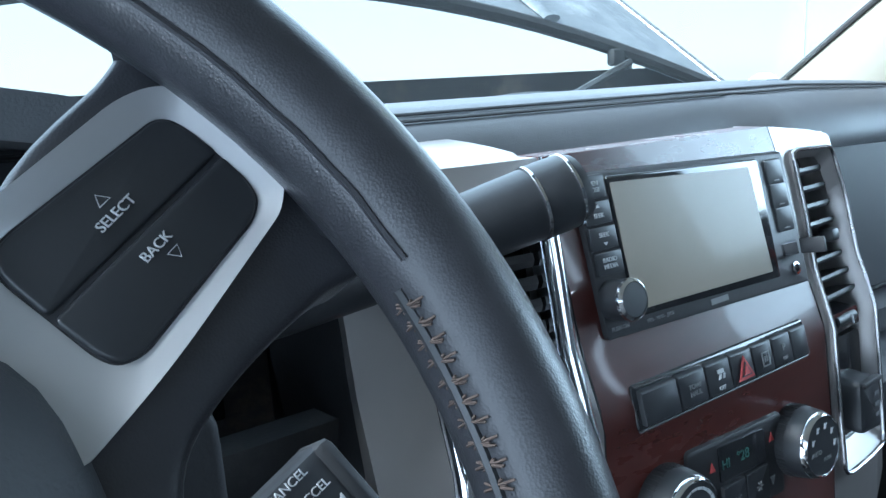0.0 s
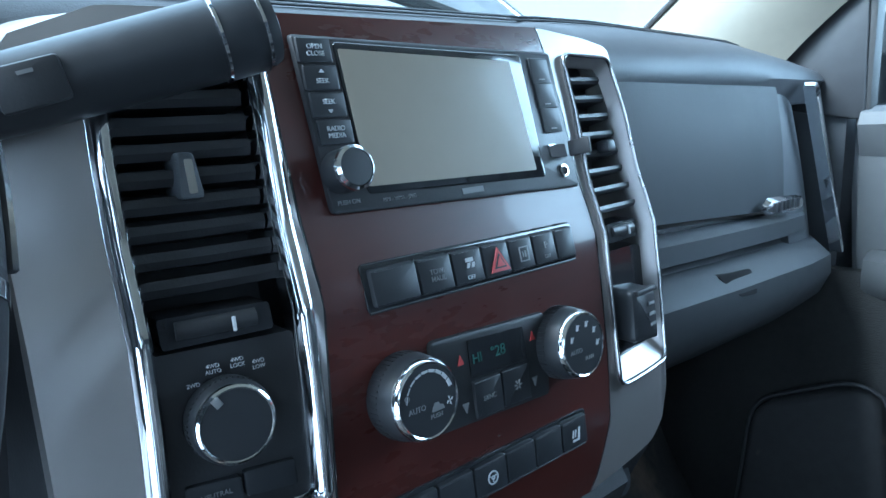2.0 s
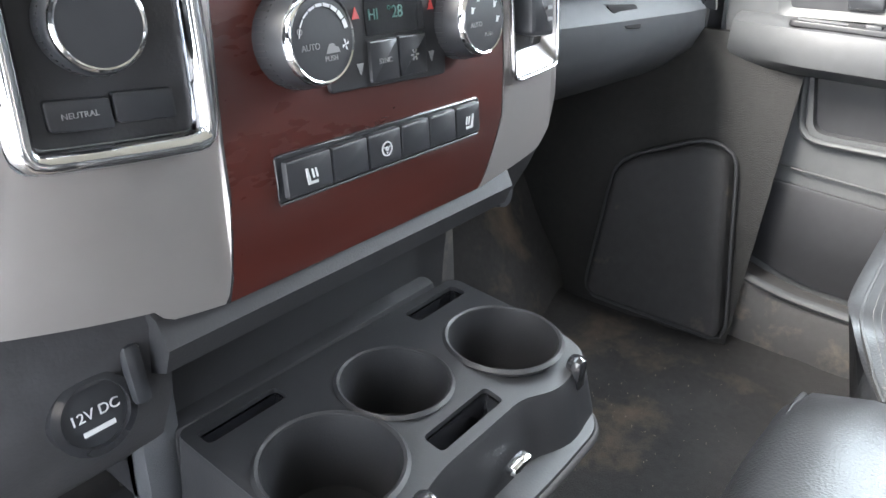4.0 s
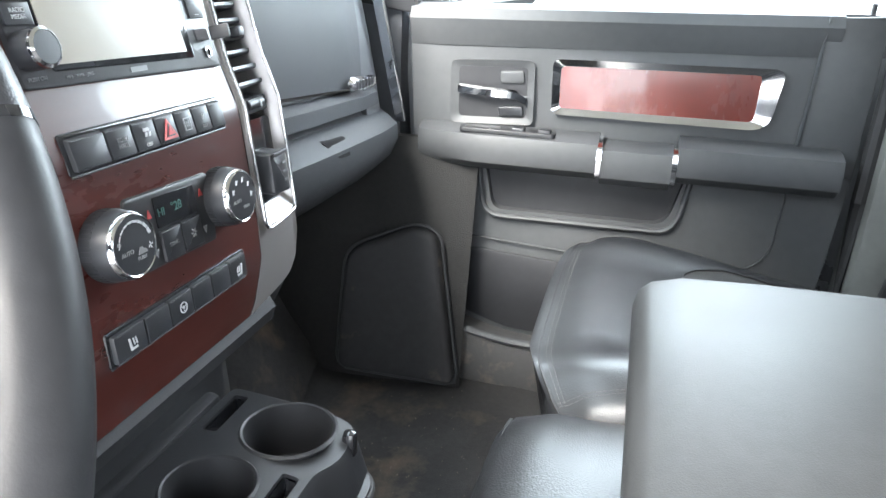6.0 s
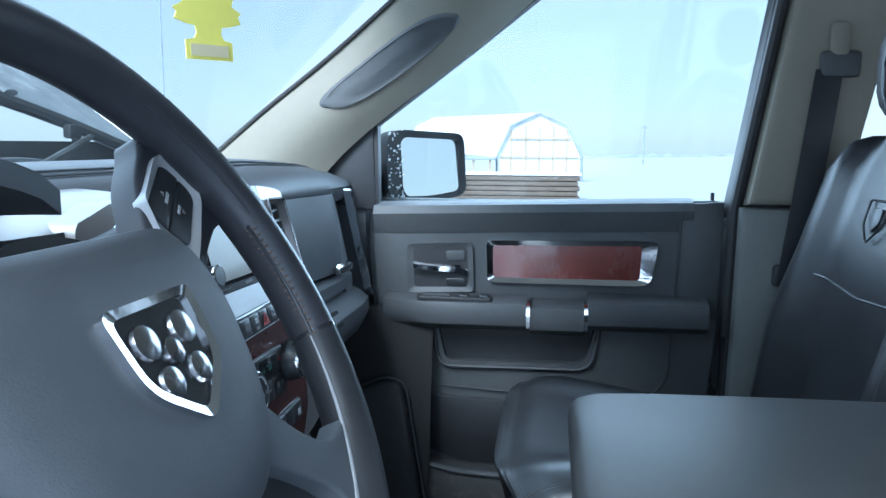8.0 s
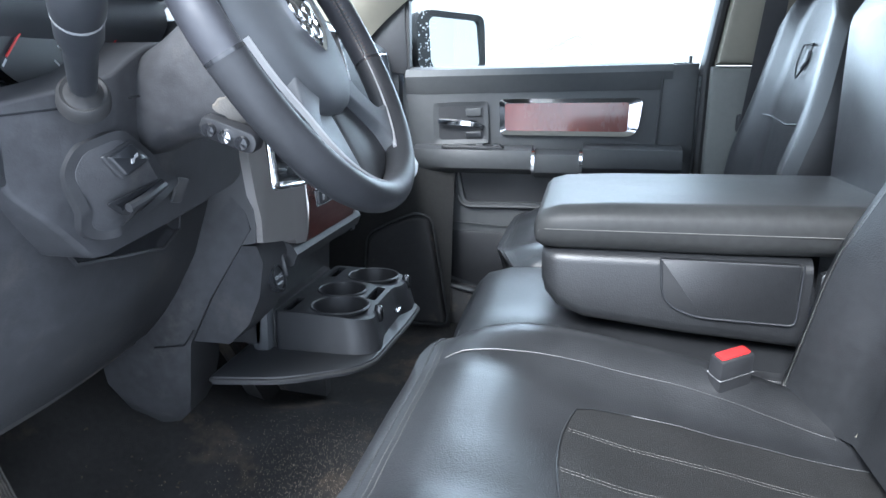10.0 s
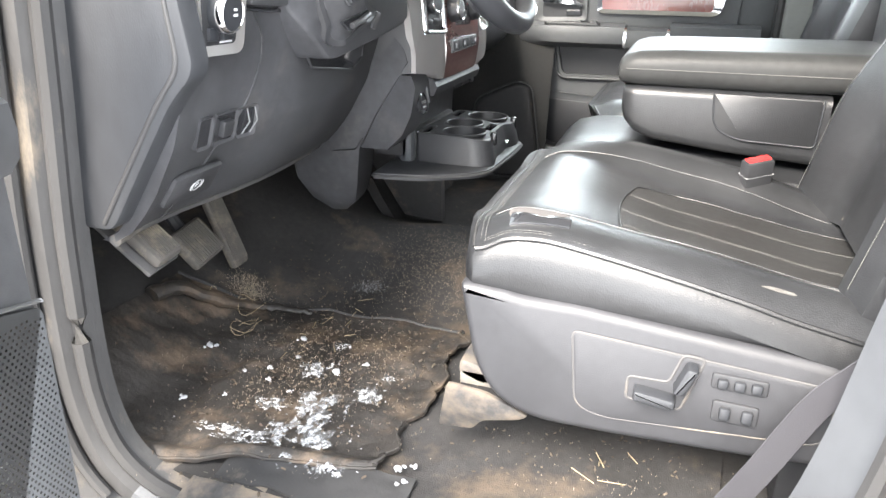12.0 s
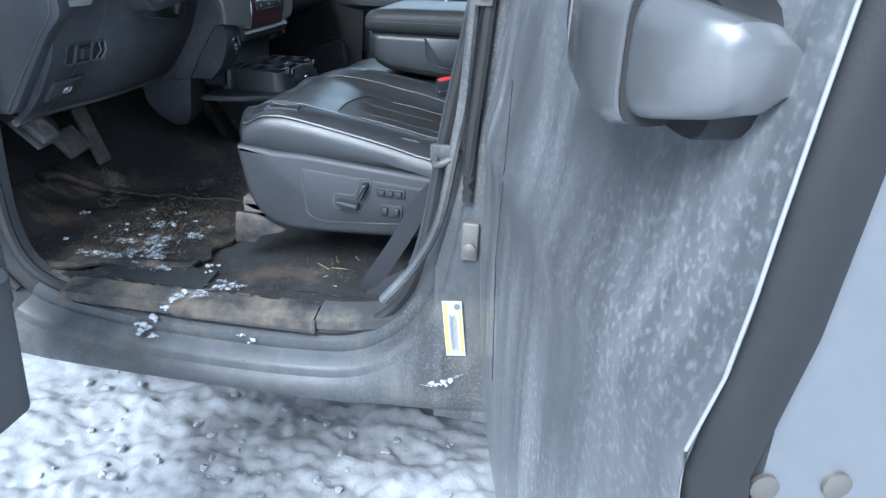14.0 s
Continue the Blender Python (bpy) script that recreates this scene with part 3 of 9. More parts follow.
pole(110, -14, 4.6, 0.1, "far utility pole in the snowy field")


def far_building():
    e = thing("far_building", (130, 80, ground_z(130, 80)), "small far grey house in the snow", "house")
    z = ground_z(130, 80)
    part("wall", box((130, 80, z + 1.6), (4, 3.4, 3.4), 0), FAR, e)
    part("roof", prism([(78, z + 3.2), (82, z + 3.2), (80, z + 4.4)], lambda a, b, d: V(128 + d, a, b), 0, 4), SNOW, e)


far_building()


def hood():
    c, s = math.cos(radians(36)), math.sin(radians(36))

    def top(u, v):
        x = -0.85 + 1.70 * u
        k = 1 - (x / 0.85) ** 2
        L = 1.1 * v
        return V(x * (1 - 0.05 * v), 0.60 + 0.16 * k + L * c, 1.265 + 0.19 * k + L * s * (1 - 0.12 * k))
    e = thing("raised_hood", (0, 0.62, 1.307), "raised grey truck hood seen through the windscreen", "hood")
    part("skin", sheet(top, 24, 10, (0, 0.02, -0.02)), SKIN, e)
    part("pressed_rib", tube([top(0.80, k / 10) + V(0, -0.004, 0.004) for k in range(11)], 0.02, 8, flat=0.4), SKIN, e)
    part("edge_flange", tube([top(1, k / 10) + V(0.004, 0.0, -0.004) for k in range(11)], 0.010, 8), BODY, e)
    part("rear_lip", tube([top(k / 24, 0) + V(0, 0.0, -0.012) for k in range(25)], 0.013, 8), RUBBER, e, "black rubber rear seal")
    part("seal_clip", box(top(0.87, 0) + V(0, -0.01, -0.03), (0.03, 0.02, 0.03), 0.006), RUBBER, e, "hanging seal clip")
    for x in (-0.70, 0.70):
        part("hinge", tube([(x, 0.70, 1.34), (x, 0.70, 1.24), (x, 0.74, 1.15)], 0.014, 8), SKIN, e)


hood()


def cowl():
    e = thing("cowl", (0, 0.74, 1.12), "snow-dusted black cowl below the windscreen", "cowl")
    part("panel", sheet(lambda u, v: V(-0.8 + 1.6 * u, 0.56 + 0.35 * v, 1.17 + 0.02 * math.sin(v * 3)), 10, 4, (0, 0, -0.04)), SNOW, e, "snow-covered panel")


cowl()


def wiper():
    e = thing("wiper", (0.3, 0.60, 1.2), "black windscreen wiper with a bent arm", "wiper")
    part("arm", tube(smooth_path([(0.62, 0.62, 1.19), (0.5, 0.60, 1.25), (0.30, 0.57, 1.265), (0.12, 0.56, 1.235)], 6), 0.007, 8), RUBBER, e)
    part("pivot", box((0.42, 0.60, 1.245), (0.10, 0.03, 0.035), 0.01), RUBBER, e)
    part("blade", tube([(0.56, 0.57, 1.31), (0.36, 0.58, 1.235), (-0.05, 0.60, 1.22)], 0.006, 6), RUBBER, e)


wiper()


# ---- floor, tunnel and fire wall ----
def floor_z(x, y):
    z = 0.478
    z += 0.05 * max(0.0, 1 - (x / 0.26) ** 2) ** 2
    if y > 0.26:
        z += (y - 0.26) * 0.75 + 0.02
    elif y > 0.18:
        z += (y - 0.18) * 0.25
    return z


solid("floor", sheet(lambda u, v: V(-0.86 + 1.72 * u, -1.9 + 2.56 * v, floor_z(-0.86 + 1.72 * u, -1.9 + 2.56 * v)
      + 0.004 * noise.noise(V(u * 40, v * 60, 0))), 60, 80, (0, 0, -0.05)), CARPET, "black floor carpet with dried mud and dust", "floor", "structure")
solid("fire_wall", box((0, 0.70, 0.85), (1.7, 0.06, 0.9), 0), CARPET, "dark fire wall behind the pedals", "wall", "structure")
solid("rear_wall", box((0, -1.95, 1.05), (1.7, 0.08, 1.3), 0.02), PLAST, "dark rear cab wall", "wall", "structure")
solid("ceiling", sheet(lambda u, v: V(-0.76 + 1.52 * u, -1.95 + 1.9 * v, 1.66 + 0.03 * math.sin(math.pi * u)), 16, 16, (0, 0, 0.04)), BEIGE,
      "pale fabric headliner", "ceiling", "structure")


# ---- driver's doorway: sill, B-pillar, seals ----
DOORWAY = smooth_path([(0.165, 1.30), (0.189, 1.0), (0.207, 0.78), (0.203, 0.58), (0.145, 0.485), (0.0, 0.452), (-0.2, 0.440), (-0.42, 0.442), (-0.54, 0.462),
                       (-0.625, 0.54), (-0.662, 0.66), (-0.69, 0.85), (-0.735, 1.10), (-0.80, 1.50)], 6)


def doorway_offset(d):
    out = []
    for i, p in enumerate(DOORWAY):
        t = (Vector(DOORWAY[min(i + 1, len(DOORWAY) - 1)]) - Vector(DOORWAY[max(i - 1, 0)])).normalized()
        n = V(t[1], -t[0])
        out.append((p[0] + n[0] * d * -1, p[1] + n[1] * d * -1))
    return out


def doorway_curves(profile):
    secs = []
    for d, x in profile:
        secs.append([V(x, a, b) for a, b in doorway_offset(d)])
    return secs


sgn = 1.0
if doorway_offset(0.05)[len(DOORWAY) // 2][1] > DOORWAY[len(DOORWAY) // 2][1]:
    sgn = -1.0
FRAME = thing("door_frame", (-0.9, -0.25, 0.3), "grey painted doorway of the cab, salt and mud on the sill", "door frame", "structure")
K0 = 24
part("b_pillar_inner", loft([c[55:] for c in doorway_curves([(sgn * d, x) for d, x in ((-0.02, -0.80), (0.0, -0.865), (0.006, -0.885), (0.016, -0.893))])], closed=False), PLAST, FRAME, "dark inner edge of the centre pillar")
part("sill_step", loft([c[K0:56] for c in doorway_curves([(sgn * d, x) for d, x in ((-0.004, -0.845), (0.0, -0.865), (0.006, -0.885), (0.016, -0.893))])], closed=False), SILLM, FRAME, "muddy sill edge")
part("front_pillar_inner", loft([c[:K0 + 1] for c in doorway_curves([(sgn * d, x) for d, x in ((-0.002, -0.858), (0.0, -0.868), (0.006, -0.885), (0.016, -0.893))])], closed=False), PILLM, FRAME, "grimy front pillar")
part("step_flange", loft([c[K0:] for c in doorway_curves([(sgn * d, x) for d, x in ((0.014, -0.892), (0.022, -0.905), (0.036, -0.908), (0.046, -0.905), (0.052, -0.915), (0.062, -0.936), (0.07, -0.941), (0.085, -0.943))])], closed=False), BODYDIRT, FRAME, "salt-stained painted step")
part("front_pillar_outer", loft([c[:K0 + 1] for c in doorway_curves([(sgn * d, x) for d, x in ((0.014, -0.892), (0.022, -0.905), (0.036, -0.908), (0.046, -0.905), (0.052, -0.915), (0.07, -0.94), (0.11, -0.945))])], closed=False), PILLM, FRAME, "grimy ridged front pillar")
part("pillar_seal", tube([V(-0.915, a, b) for a, b in doorway_offset(sgn * 0.045)[:K0]], 0.008, 8), RUBBER, FRAME, "black pillar seal")
part("weather_strip", tube([V(-0.888, a, b) for a, b in doorway_offset(sgn * 0.006)], 0.0115, 8), RUBBER, FRAME, "worn black rubber weather strip")
rocker = [(0.30, 0.40), (0.30, 0.29), (-0.84, 0.29), (-0.84, 0.415)]
low = [p for p in doorway_offset(sgn * 0.083)]


def rocker_face(u, v):
    k = u * (len(low) - 1)
    i = min(int(k), len(low) - 2)
    a = Vector(low[i]).lerp(Vector(low[i + 1]), k - i)
    b = a.copy()
    if a[0] < -0.45:
        t = min(1.0, max(0.0, (a[1] - 0.40) / 0.26))
        b = V(a[0] + (-0.835 - a[0]) * min(1, 2 * t), 0.30 + (a[1] - 0.30) * max(0, 2 * t - 1))
    elif a[1] < 0.62:
        b = V(a[0], 0.30)
    else:
        b = V(0.30, a[1])
    p = a.lerp(b, v)
    bulge = 0.012 * math.sin(math.pi * min(1, v * 1.1))
    inward = 0.045 * max(0, (v - 0.75) / 0.25) ** 2 if b[1] < 0.4 else 0
    return V(-0.943 - bulge + inward, p[0], p[1])


part("rocker_panel", sheet(lambda u, v: rocker_face(0.30 + 0.70 * u, v), 90, 8), BODYDIRT, FRAME, "grey rocker panel crusted with salt")
part("b_pillar", prism([(-0.69, 0.62), (-0.70, 0.30), (-0.835, 0.30), (-0.84, 1.55), (-0.80, 1.6), (-0.79, 1.35), (-0.745, 0.85)],
                       lambda a, b, d: V(-0.935 + d, a, b), 0, 0.09, 0.01), BODYDIRT, FRAME, "grey painted centre pillar")
part("a_pillar_side", prism([(0.27, 0.42), (0.30, 1.25), (0.42, 1.25), (0.42, 0.35)], lambda a, b, d: V(-0.90 + d, a, b), 0, 0.05, 0.008), DIRTPL, FRAME, "dirty front pillar")
part("pillar_rib", tube(smooth_path([(-0.925, -0.755, 1.40), (-0.93, -0.735, 1.0), (-0.938, -0.722, 0.86), (-0.94, -0.70, 0.72), (-0.945, -0.66, 0.63), (-0.945, -0.60, 0.55)], 6), 0.009, 8), BODYDIRT, FRAME, "pressed rib")
part("seal_second", tube(smooth_path([(-0.945, -0.79, 1.45), (-0.948, -0.765, 1.05), (-0.95, -0.75, 0.86), (-0.95, -0.748, 0.76)], 6), 0.010, 8), RUBBER, FRAME, "black rubber seal")
part("scuff_plate", sheet(lambda u, v: V(-0.85 - 0.062 * v, 0.095 - 0.545 * u, 0.478 - 0.012 * v ** 2 + 0.003 * noise.noise(V(u * 30, v * 5, 1))), 40, 6, (0, 0, -0.02)), SILLM, FRAME, "mud-caked front scuff plate")
part("scuff_plate", sheet(lambda u, v: V(-0.84 - 0.062 * v, -0.453 - 0.17 * u, 0.479 - 0.012 * v ** 2 + 0.03 * u * u), 20, 6, (0, 0, -0.02)), DIRTPL, FRAME, "dusty rear scuff plate")
part("scuff_plate", box((-0.905, -0.30, 0.452), (0.012, 0.31, 0.03), 0.005), DIRTPL, FRAME, "black plastic sill trim")
part("scuff_plate", box((-0.905, -0.05, 0.455), (0.012, 0.19, 0.028), 0.005), SILLM, FRAME, "muddy sill trim")


def pillar_fittings():
    hw = FRAME
    for z in (0.69, 1.11):
        part("hinge_leaf", box((-0.952, -0.757, z), (0.02, 0.03, 0.07), 0.004), STEEL, hw)
        if z > 1:
            part("hinge_snow", box((-0.955, -0.768, z + 0.035), (0.03, 0.05, 0.022), 0.008), SNOW, hw, "snow lying on the hinge")
        part("hinge_bolt", revolve([(0.0, 0), (0.012, 0), (0.012, 0.006), (0.004, 0.009)], axes((-0.962, -0.757, z - 0.012), (0, 1, 0), (0, 0, 1)) @ Matrix.Rotation(math.pi, 4, "Y"), 12), STEEL, hw)
    st = thing("door_striker", (-0.915, -0.70, 0.83), "steel door striker loop on the pillar", "striker")
    part("plate", box((-0.915, -0.70, 0.83), (0.01, 0.05, 0.03), 0.003), BODYDIRT, st)
    part("loop", tube(smooth_path([(-0.915, -0.685, 0.822), (-0.94, -0.69, 0.815), (-0.94, -0.72, 0.83), (-0.915, -0.725, 0.83)], 6), 0.006, 8), BODYDIRT, st)
    lb = thing("info_label", (-0.948, -0.737, 0.45), "white and yellow information label on the pillar", "label")
    m = axes((-0.9590, -0.737, 0.517), (0, -1, 0.12), (0, 0.12, 1))
    part("card", box((0, 0, 0), (0.036, 0.112, 0.0012), 0, m), WHITE, lb)
    part("band", box((-0.0135, 0, 0.001), (0.006, 0.106, 0.0012), 0, m), YELLOW, lb, "yellow band")
    part("band", box((0.0135, -0.008, 0.001), (0.005, 0.085, 0.0012), 0, m), YELLOW, lb, "yellow band")
    for k in range(9):
        part("print_line", box((-0.0055 + 0.0022 * (k % 6), -0.006 - 0.002 * (k % 3), 0.001), (0.0007, 0.07, 0.0008), 0, m), GREYPR, lb)
    part("badge_mark", revolve([(0, 0), (0.006, 0), (0.006, 0.0012), (0.0, 0.0013)], m @ Matrix.Translation((0.009, 0.045, 0.0006)), 14), GREYPR, lb)


pillar_fittings()


# ---- cab sides ahead of and behind the doors ----
solid("cab_side", prism([(0.09, 0.38), (0.09, 1.17), (0.74, 1.17), (0.74, 0.38)], lambda a, b, d: V(0.83 + d, a, b), 0, 0.08, 0.0), PLAST, "dark inner cab side ahead of the passenger door", "wall", "structure")
solid("cab_side", prism([(0.60, -0.1), (0.60, 1.17), (-1.95, 1.17), (-1.95, -0.1)], lambda a, b, d: V(0.935 + d, a, b), 0, 0.04, 0.0), BODY, "grey painted cab side", "wall", "structure")
solid("cab_side", prism([(0.33, 0.38), (0.33, 1.22), (0.74, 1.22), (0.74, 0.38)], lambda a, b, d: V(-0.88 + d, a, b), 0, 0.04, 0.0), PLAST, "dark inner cab side ahead of the driver's door", "wall", "structure")


# ---- right A-pillar, window, mirror ----
def pillar_r(u, v):
    e1 = smooth_path([(0.725, 0.48, 1.20), (0.750, 0.435, 1.246), (0.765, 0.297, 1.363), (0.76, 0.135, 1.484), (0.70, -0.085, 1.645)], 6)
    e2 = smooth_path([(0.78, 0.22, 1.16), (0.795, 0.16, 1.245), (0.80, 0.05, 1.345), (0.80, -0.165, 1.50), (0.74, -0.36, 1.65)], 6)
    a = e1[round(u * (len(e1) - 1))].lerp(e2[round(u * (len(e2) - 1))], v)
    return a + V(-0.035, -0.01, 0.005) * math.sin(math.pi * v)


def pillar_s(u, v):
    """The pillar's surface between its rows."""
    k = min(max(u, 0.0), 1.0) * 24
    i = min(int(k), 23)
    return pillar_r(i / 24, v).lerp(pillar_r((i + 1) / 24, v), k - i)


trim_r = thing("a_pillar_trim", (0.72, 0.3, 1.2), "beige fabric windscreen pillar trim with a grab handle recess", "trim", "structure")
part("pillar_cover", sheet(pillar_r, 24, 12, (0.02, 0.02, 0.0)), BEIGE, trim_r)
part("pillar_edge", tube([pillar_r(k / 24, 0.0) + V(-0.002, 0.004, 0.002) for k in range(25)], 0.005, 8), RUBBER, trim_r, "black windscreen edge strip")


def grab_recess(k, depth):
    """An oval ring on the pillar, k of its full size, raised by depth."""
    out = []
    for q in range(40):
        a = 2 * math.pi * q / 40
        c, d = math.copysign(abs(math.cos(a)) ** 0.7, math.cos(a)), math.copysign(abs(math.sin(a)) ** 0.7, math.sin(a))
        out.append(pillar_s(0.69 + 0.15 * k * c, 0.5 + 0.19 * k * d) + V(-0.6, -0.35, -0.55).normalized() * depth)
    return out


# Slightly raised oval; the darker grey puts the recess's shade into its colour.
part("grab_handle", loft([grab_recess(k, d) for k, d in ((1.08, 0.0005), (1.04, 0.004), (0.98, 0.0045), (0.92, 0.002), (0.7, 0.0012), (0.3, 0.001), (0.02, 0.001))], caps=False), DOORPL, trim_r, "dark grey oval painting the shaded grab handle recess")
solid("windscreen", sheet(lambda u, v: V((-0.74 + 1.48 * u) * (1 - 0.06 * v), 0.60 - 0.62 * v - 0.10 * (2 * u - 1) ** 2 * (1 - v), 1.17 + 0.48 * v), 12, 8, (0, 0.004, 0.004)), GLASS,
      "clear windscreen", "windscreen", "structure").visible_shadow = False
solid("window_1", sheet(lambda u, v: V(0.862 - 0.05 * v, 0.10 - 0.83 * u - 0.08 * v, 1.13 + 0.5 * v), 4, 4, (0.004, 0, 0)), GLASS,
      "clear passenger door glass with water drops", "window", "structure").visible_shadow = False
solid("roof_rail", prism([(0.1, 1.62), (-1.95, 1.62), (-1.95, 1.70), (0.1, 1.70)], lambda a, b, d: V(0.74 + d, a, b), 0, 0.1, 0.01), BEIGE, "beige roof rail trim", "trim", "structure")
solid("roof_rail", prism([(-0.05, 1.60), (-1.95, 1.60), (-1.95, 1.70), (-0.05, 1.70)], lambda a, b, d: V(-0.85 + d, a, b), 0, 0.1, 0.01), BEIGE, "beige roof rail trim", "trim", "structure")
solid("roof", box((0, -0.95, 1.76), (1.66, 2.1, 0.06), 0.03), BODY, "grey painted cab roof", "roof", "structure")

sail = thing("mirror_sail", (0.82, 0.12, 1.15), "black triangular plastic corner of the door window", "trim")
part("cover", prism([(0.215, 1.17), (0.165, 1.275), (0.068, 1.35), (0.062, 1.15)], lambda a, b, d: V(0.815 + d, a, b), 0, 0.03, 0.006), BLACK, sail)
part("glass_run", box((0.835, 0.066, 1.25), (0.03, 0.018, 0.22), 0.004), RUBBER, sail, "black window channel")
upper = thing("window_frame", (0.84, -0.3, 1.5), "black rubber window frame of the passenger door", "window frame", "structure")
part("front_channel", tube([(0.83, 0.068, 1.345), (0.83, -0.155, 1.51), (0.80, -0.33, 1.64)], 0.014, 8), RUBBER, upper)
part("rear_channel", prism([(-0.685, 1.15), (-0.715, 1.15), (-0.80, 1.65), (-0.76, 1.65)], lambda a, b, d: V(0.80 + d, a, b), 0, 0.05, 0.006), RUBBER, upper)


def side_mirror():
    e = thing("side_mirror", (1.12, 0.0, 1.15), "black wet side mirror outside the passenger window", "mirror")
    m = axes((1.10, -0.02, 1.243), (0.78, -0.62, 0.0), (0.03, 0.04, 1))
    put = lambda a, b, d: m @ V(a, b, -d)
    out = rounded([(-0.128, -0.085), (-0.150, -0.06), (-0.150, 0.07), (-0.11, 0.092), (0.118, 0.085), (0.122, -0.078), (0.0, -0.092)], [0.03, 0.03, 0.04, 0.03, 0.03, 0.03, 0.05], 5)
    inn = rounded([(-0.085, -0.074), (-0.098, -0.055), (-0.098, 0.06), (-0.085, 0.074), (0.104, 0.070), (0.106, -0.066), (0.0, -0.076)], [0.02, 0.02, 0.02, 0.02, 0.02, 0.02, 0.05], 5)
    part("housing", loft([[put(p[0] * k, p[1] * k, d) for p in out] for k, d in ((1.0, 0.021), (1.0, 0.05), (0.9, 0.10), (0.6, 0.13))]), BLACK, e)
    part("rim", ring(out, inn, put, 0.0, 0.02, 90, 0.008), BLACK, e)
    turn_ = m @ Matrix.Rotation(radians(2), 4, "Y") @ Matrix.Rotation(radians(-2), 4, "X")
    part("mirror_glass", prism(inn, lambda a, b, d: turn_ @ V(a, b, -d), 0.009, 0.013), MIRROR, e, "silvered mirror glass")
    part("bracket", box((0.97, 0.12, 1.20), (0.2, 0.06, 0.10), 0.02), BLACK, e)
    rnd = random.Random(9)
    bm = bmesh.new()
    for _ in range(70):
        p = put(rnd.uniform(-0.15, -0.10), rnd.uniform(-0.08, 0.09), -0.002)
        bmesh.ops.create_icosphere(bm, subdivisions=1, radius=rnd.uniform(0.001, 0.004), matrix=Matrix.Translation(p))
    part("ice_drops", bm, SNOW, e, "frozen drops")


side_mirror()

# ---- right B-pillar, rear cab ----
bp = thing("b_pillar_trim", (0.8, -0.8, 0.5), "grey and beige centre pillar trim", "trim", "structure")
part("lower_cover", prism([(-0.70, 0.46), (-0.705, 1.175), (-0.90, 1.175), (-0.92, 0.46)], lambda a, b, d: V(0.77 + d, a, b), 0, 0.1, 0.02), PILLARPL, bp, "grey lower cover")
part("door_seal", tube([(0.80, -0.695, 0.46), (0.80, -0.695, 0.9), (0.80, -0.70, 1.17), (0.79, -0.77, 1.63)], 0.012, 8), RUBBER, bp, "black door seal")
part("upper_cover", prism([(-0.715, 1.178), (-0.79, 1.66), (-0.99, 1.66), (-0.90, 1.178)], lambda a, b, d: V(0.765 + d, a, b), 0, 0.1, 0.025), BEIGE, bp, "beige upper cover")
rr = thing("rear_side_panel", (0.82, -1.4, 0.5), "dark rear door panel with a window", "panel", "structure")
part("lower_panel", box((0.83, -1.42, 0.83), (0.06, 1.04, 0.72), 0.02), PLAST, rr)
part("rear_pillar", prism([(-1.02, 1.19), (-1.06, 1.66), (-1.16, 1.66), (-1.12, 1.19)], lambda a, b, d: V(0.79 + d, a, b), 0, 0.06, 0.015), BEIGE, rr, "beige window pillar")
part("quarter_trim", prism([(-1.5, 1.19), (-1.5, 1.66), (-1.95, 1.66), (-1.95, 1.19)], lambda a, b, d: V(0.79 + d, a, b), 0, 0.06, 0.015), BEIGE, rr, "beige rear trim")


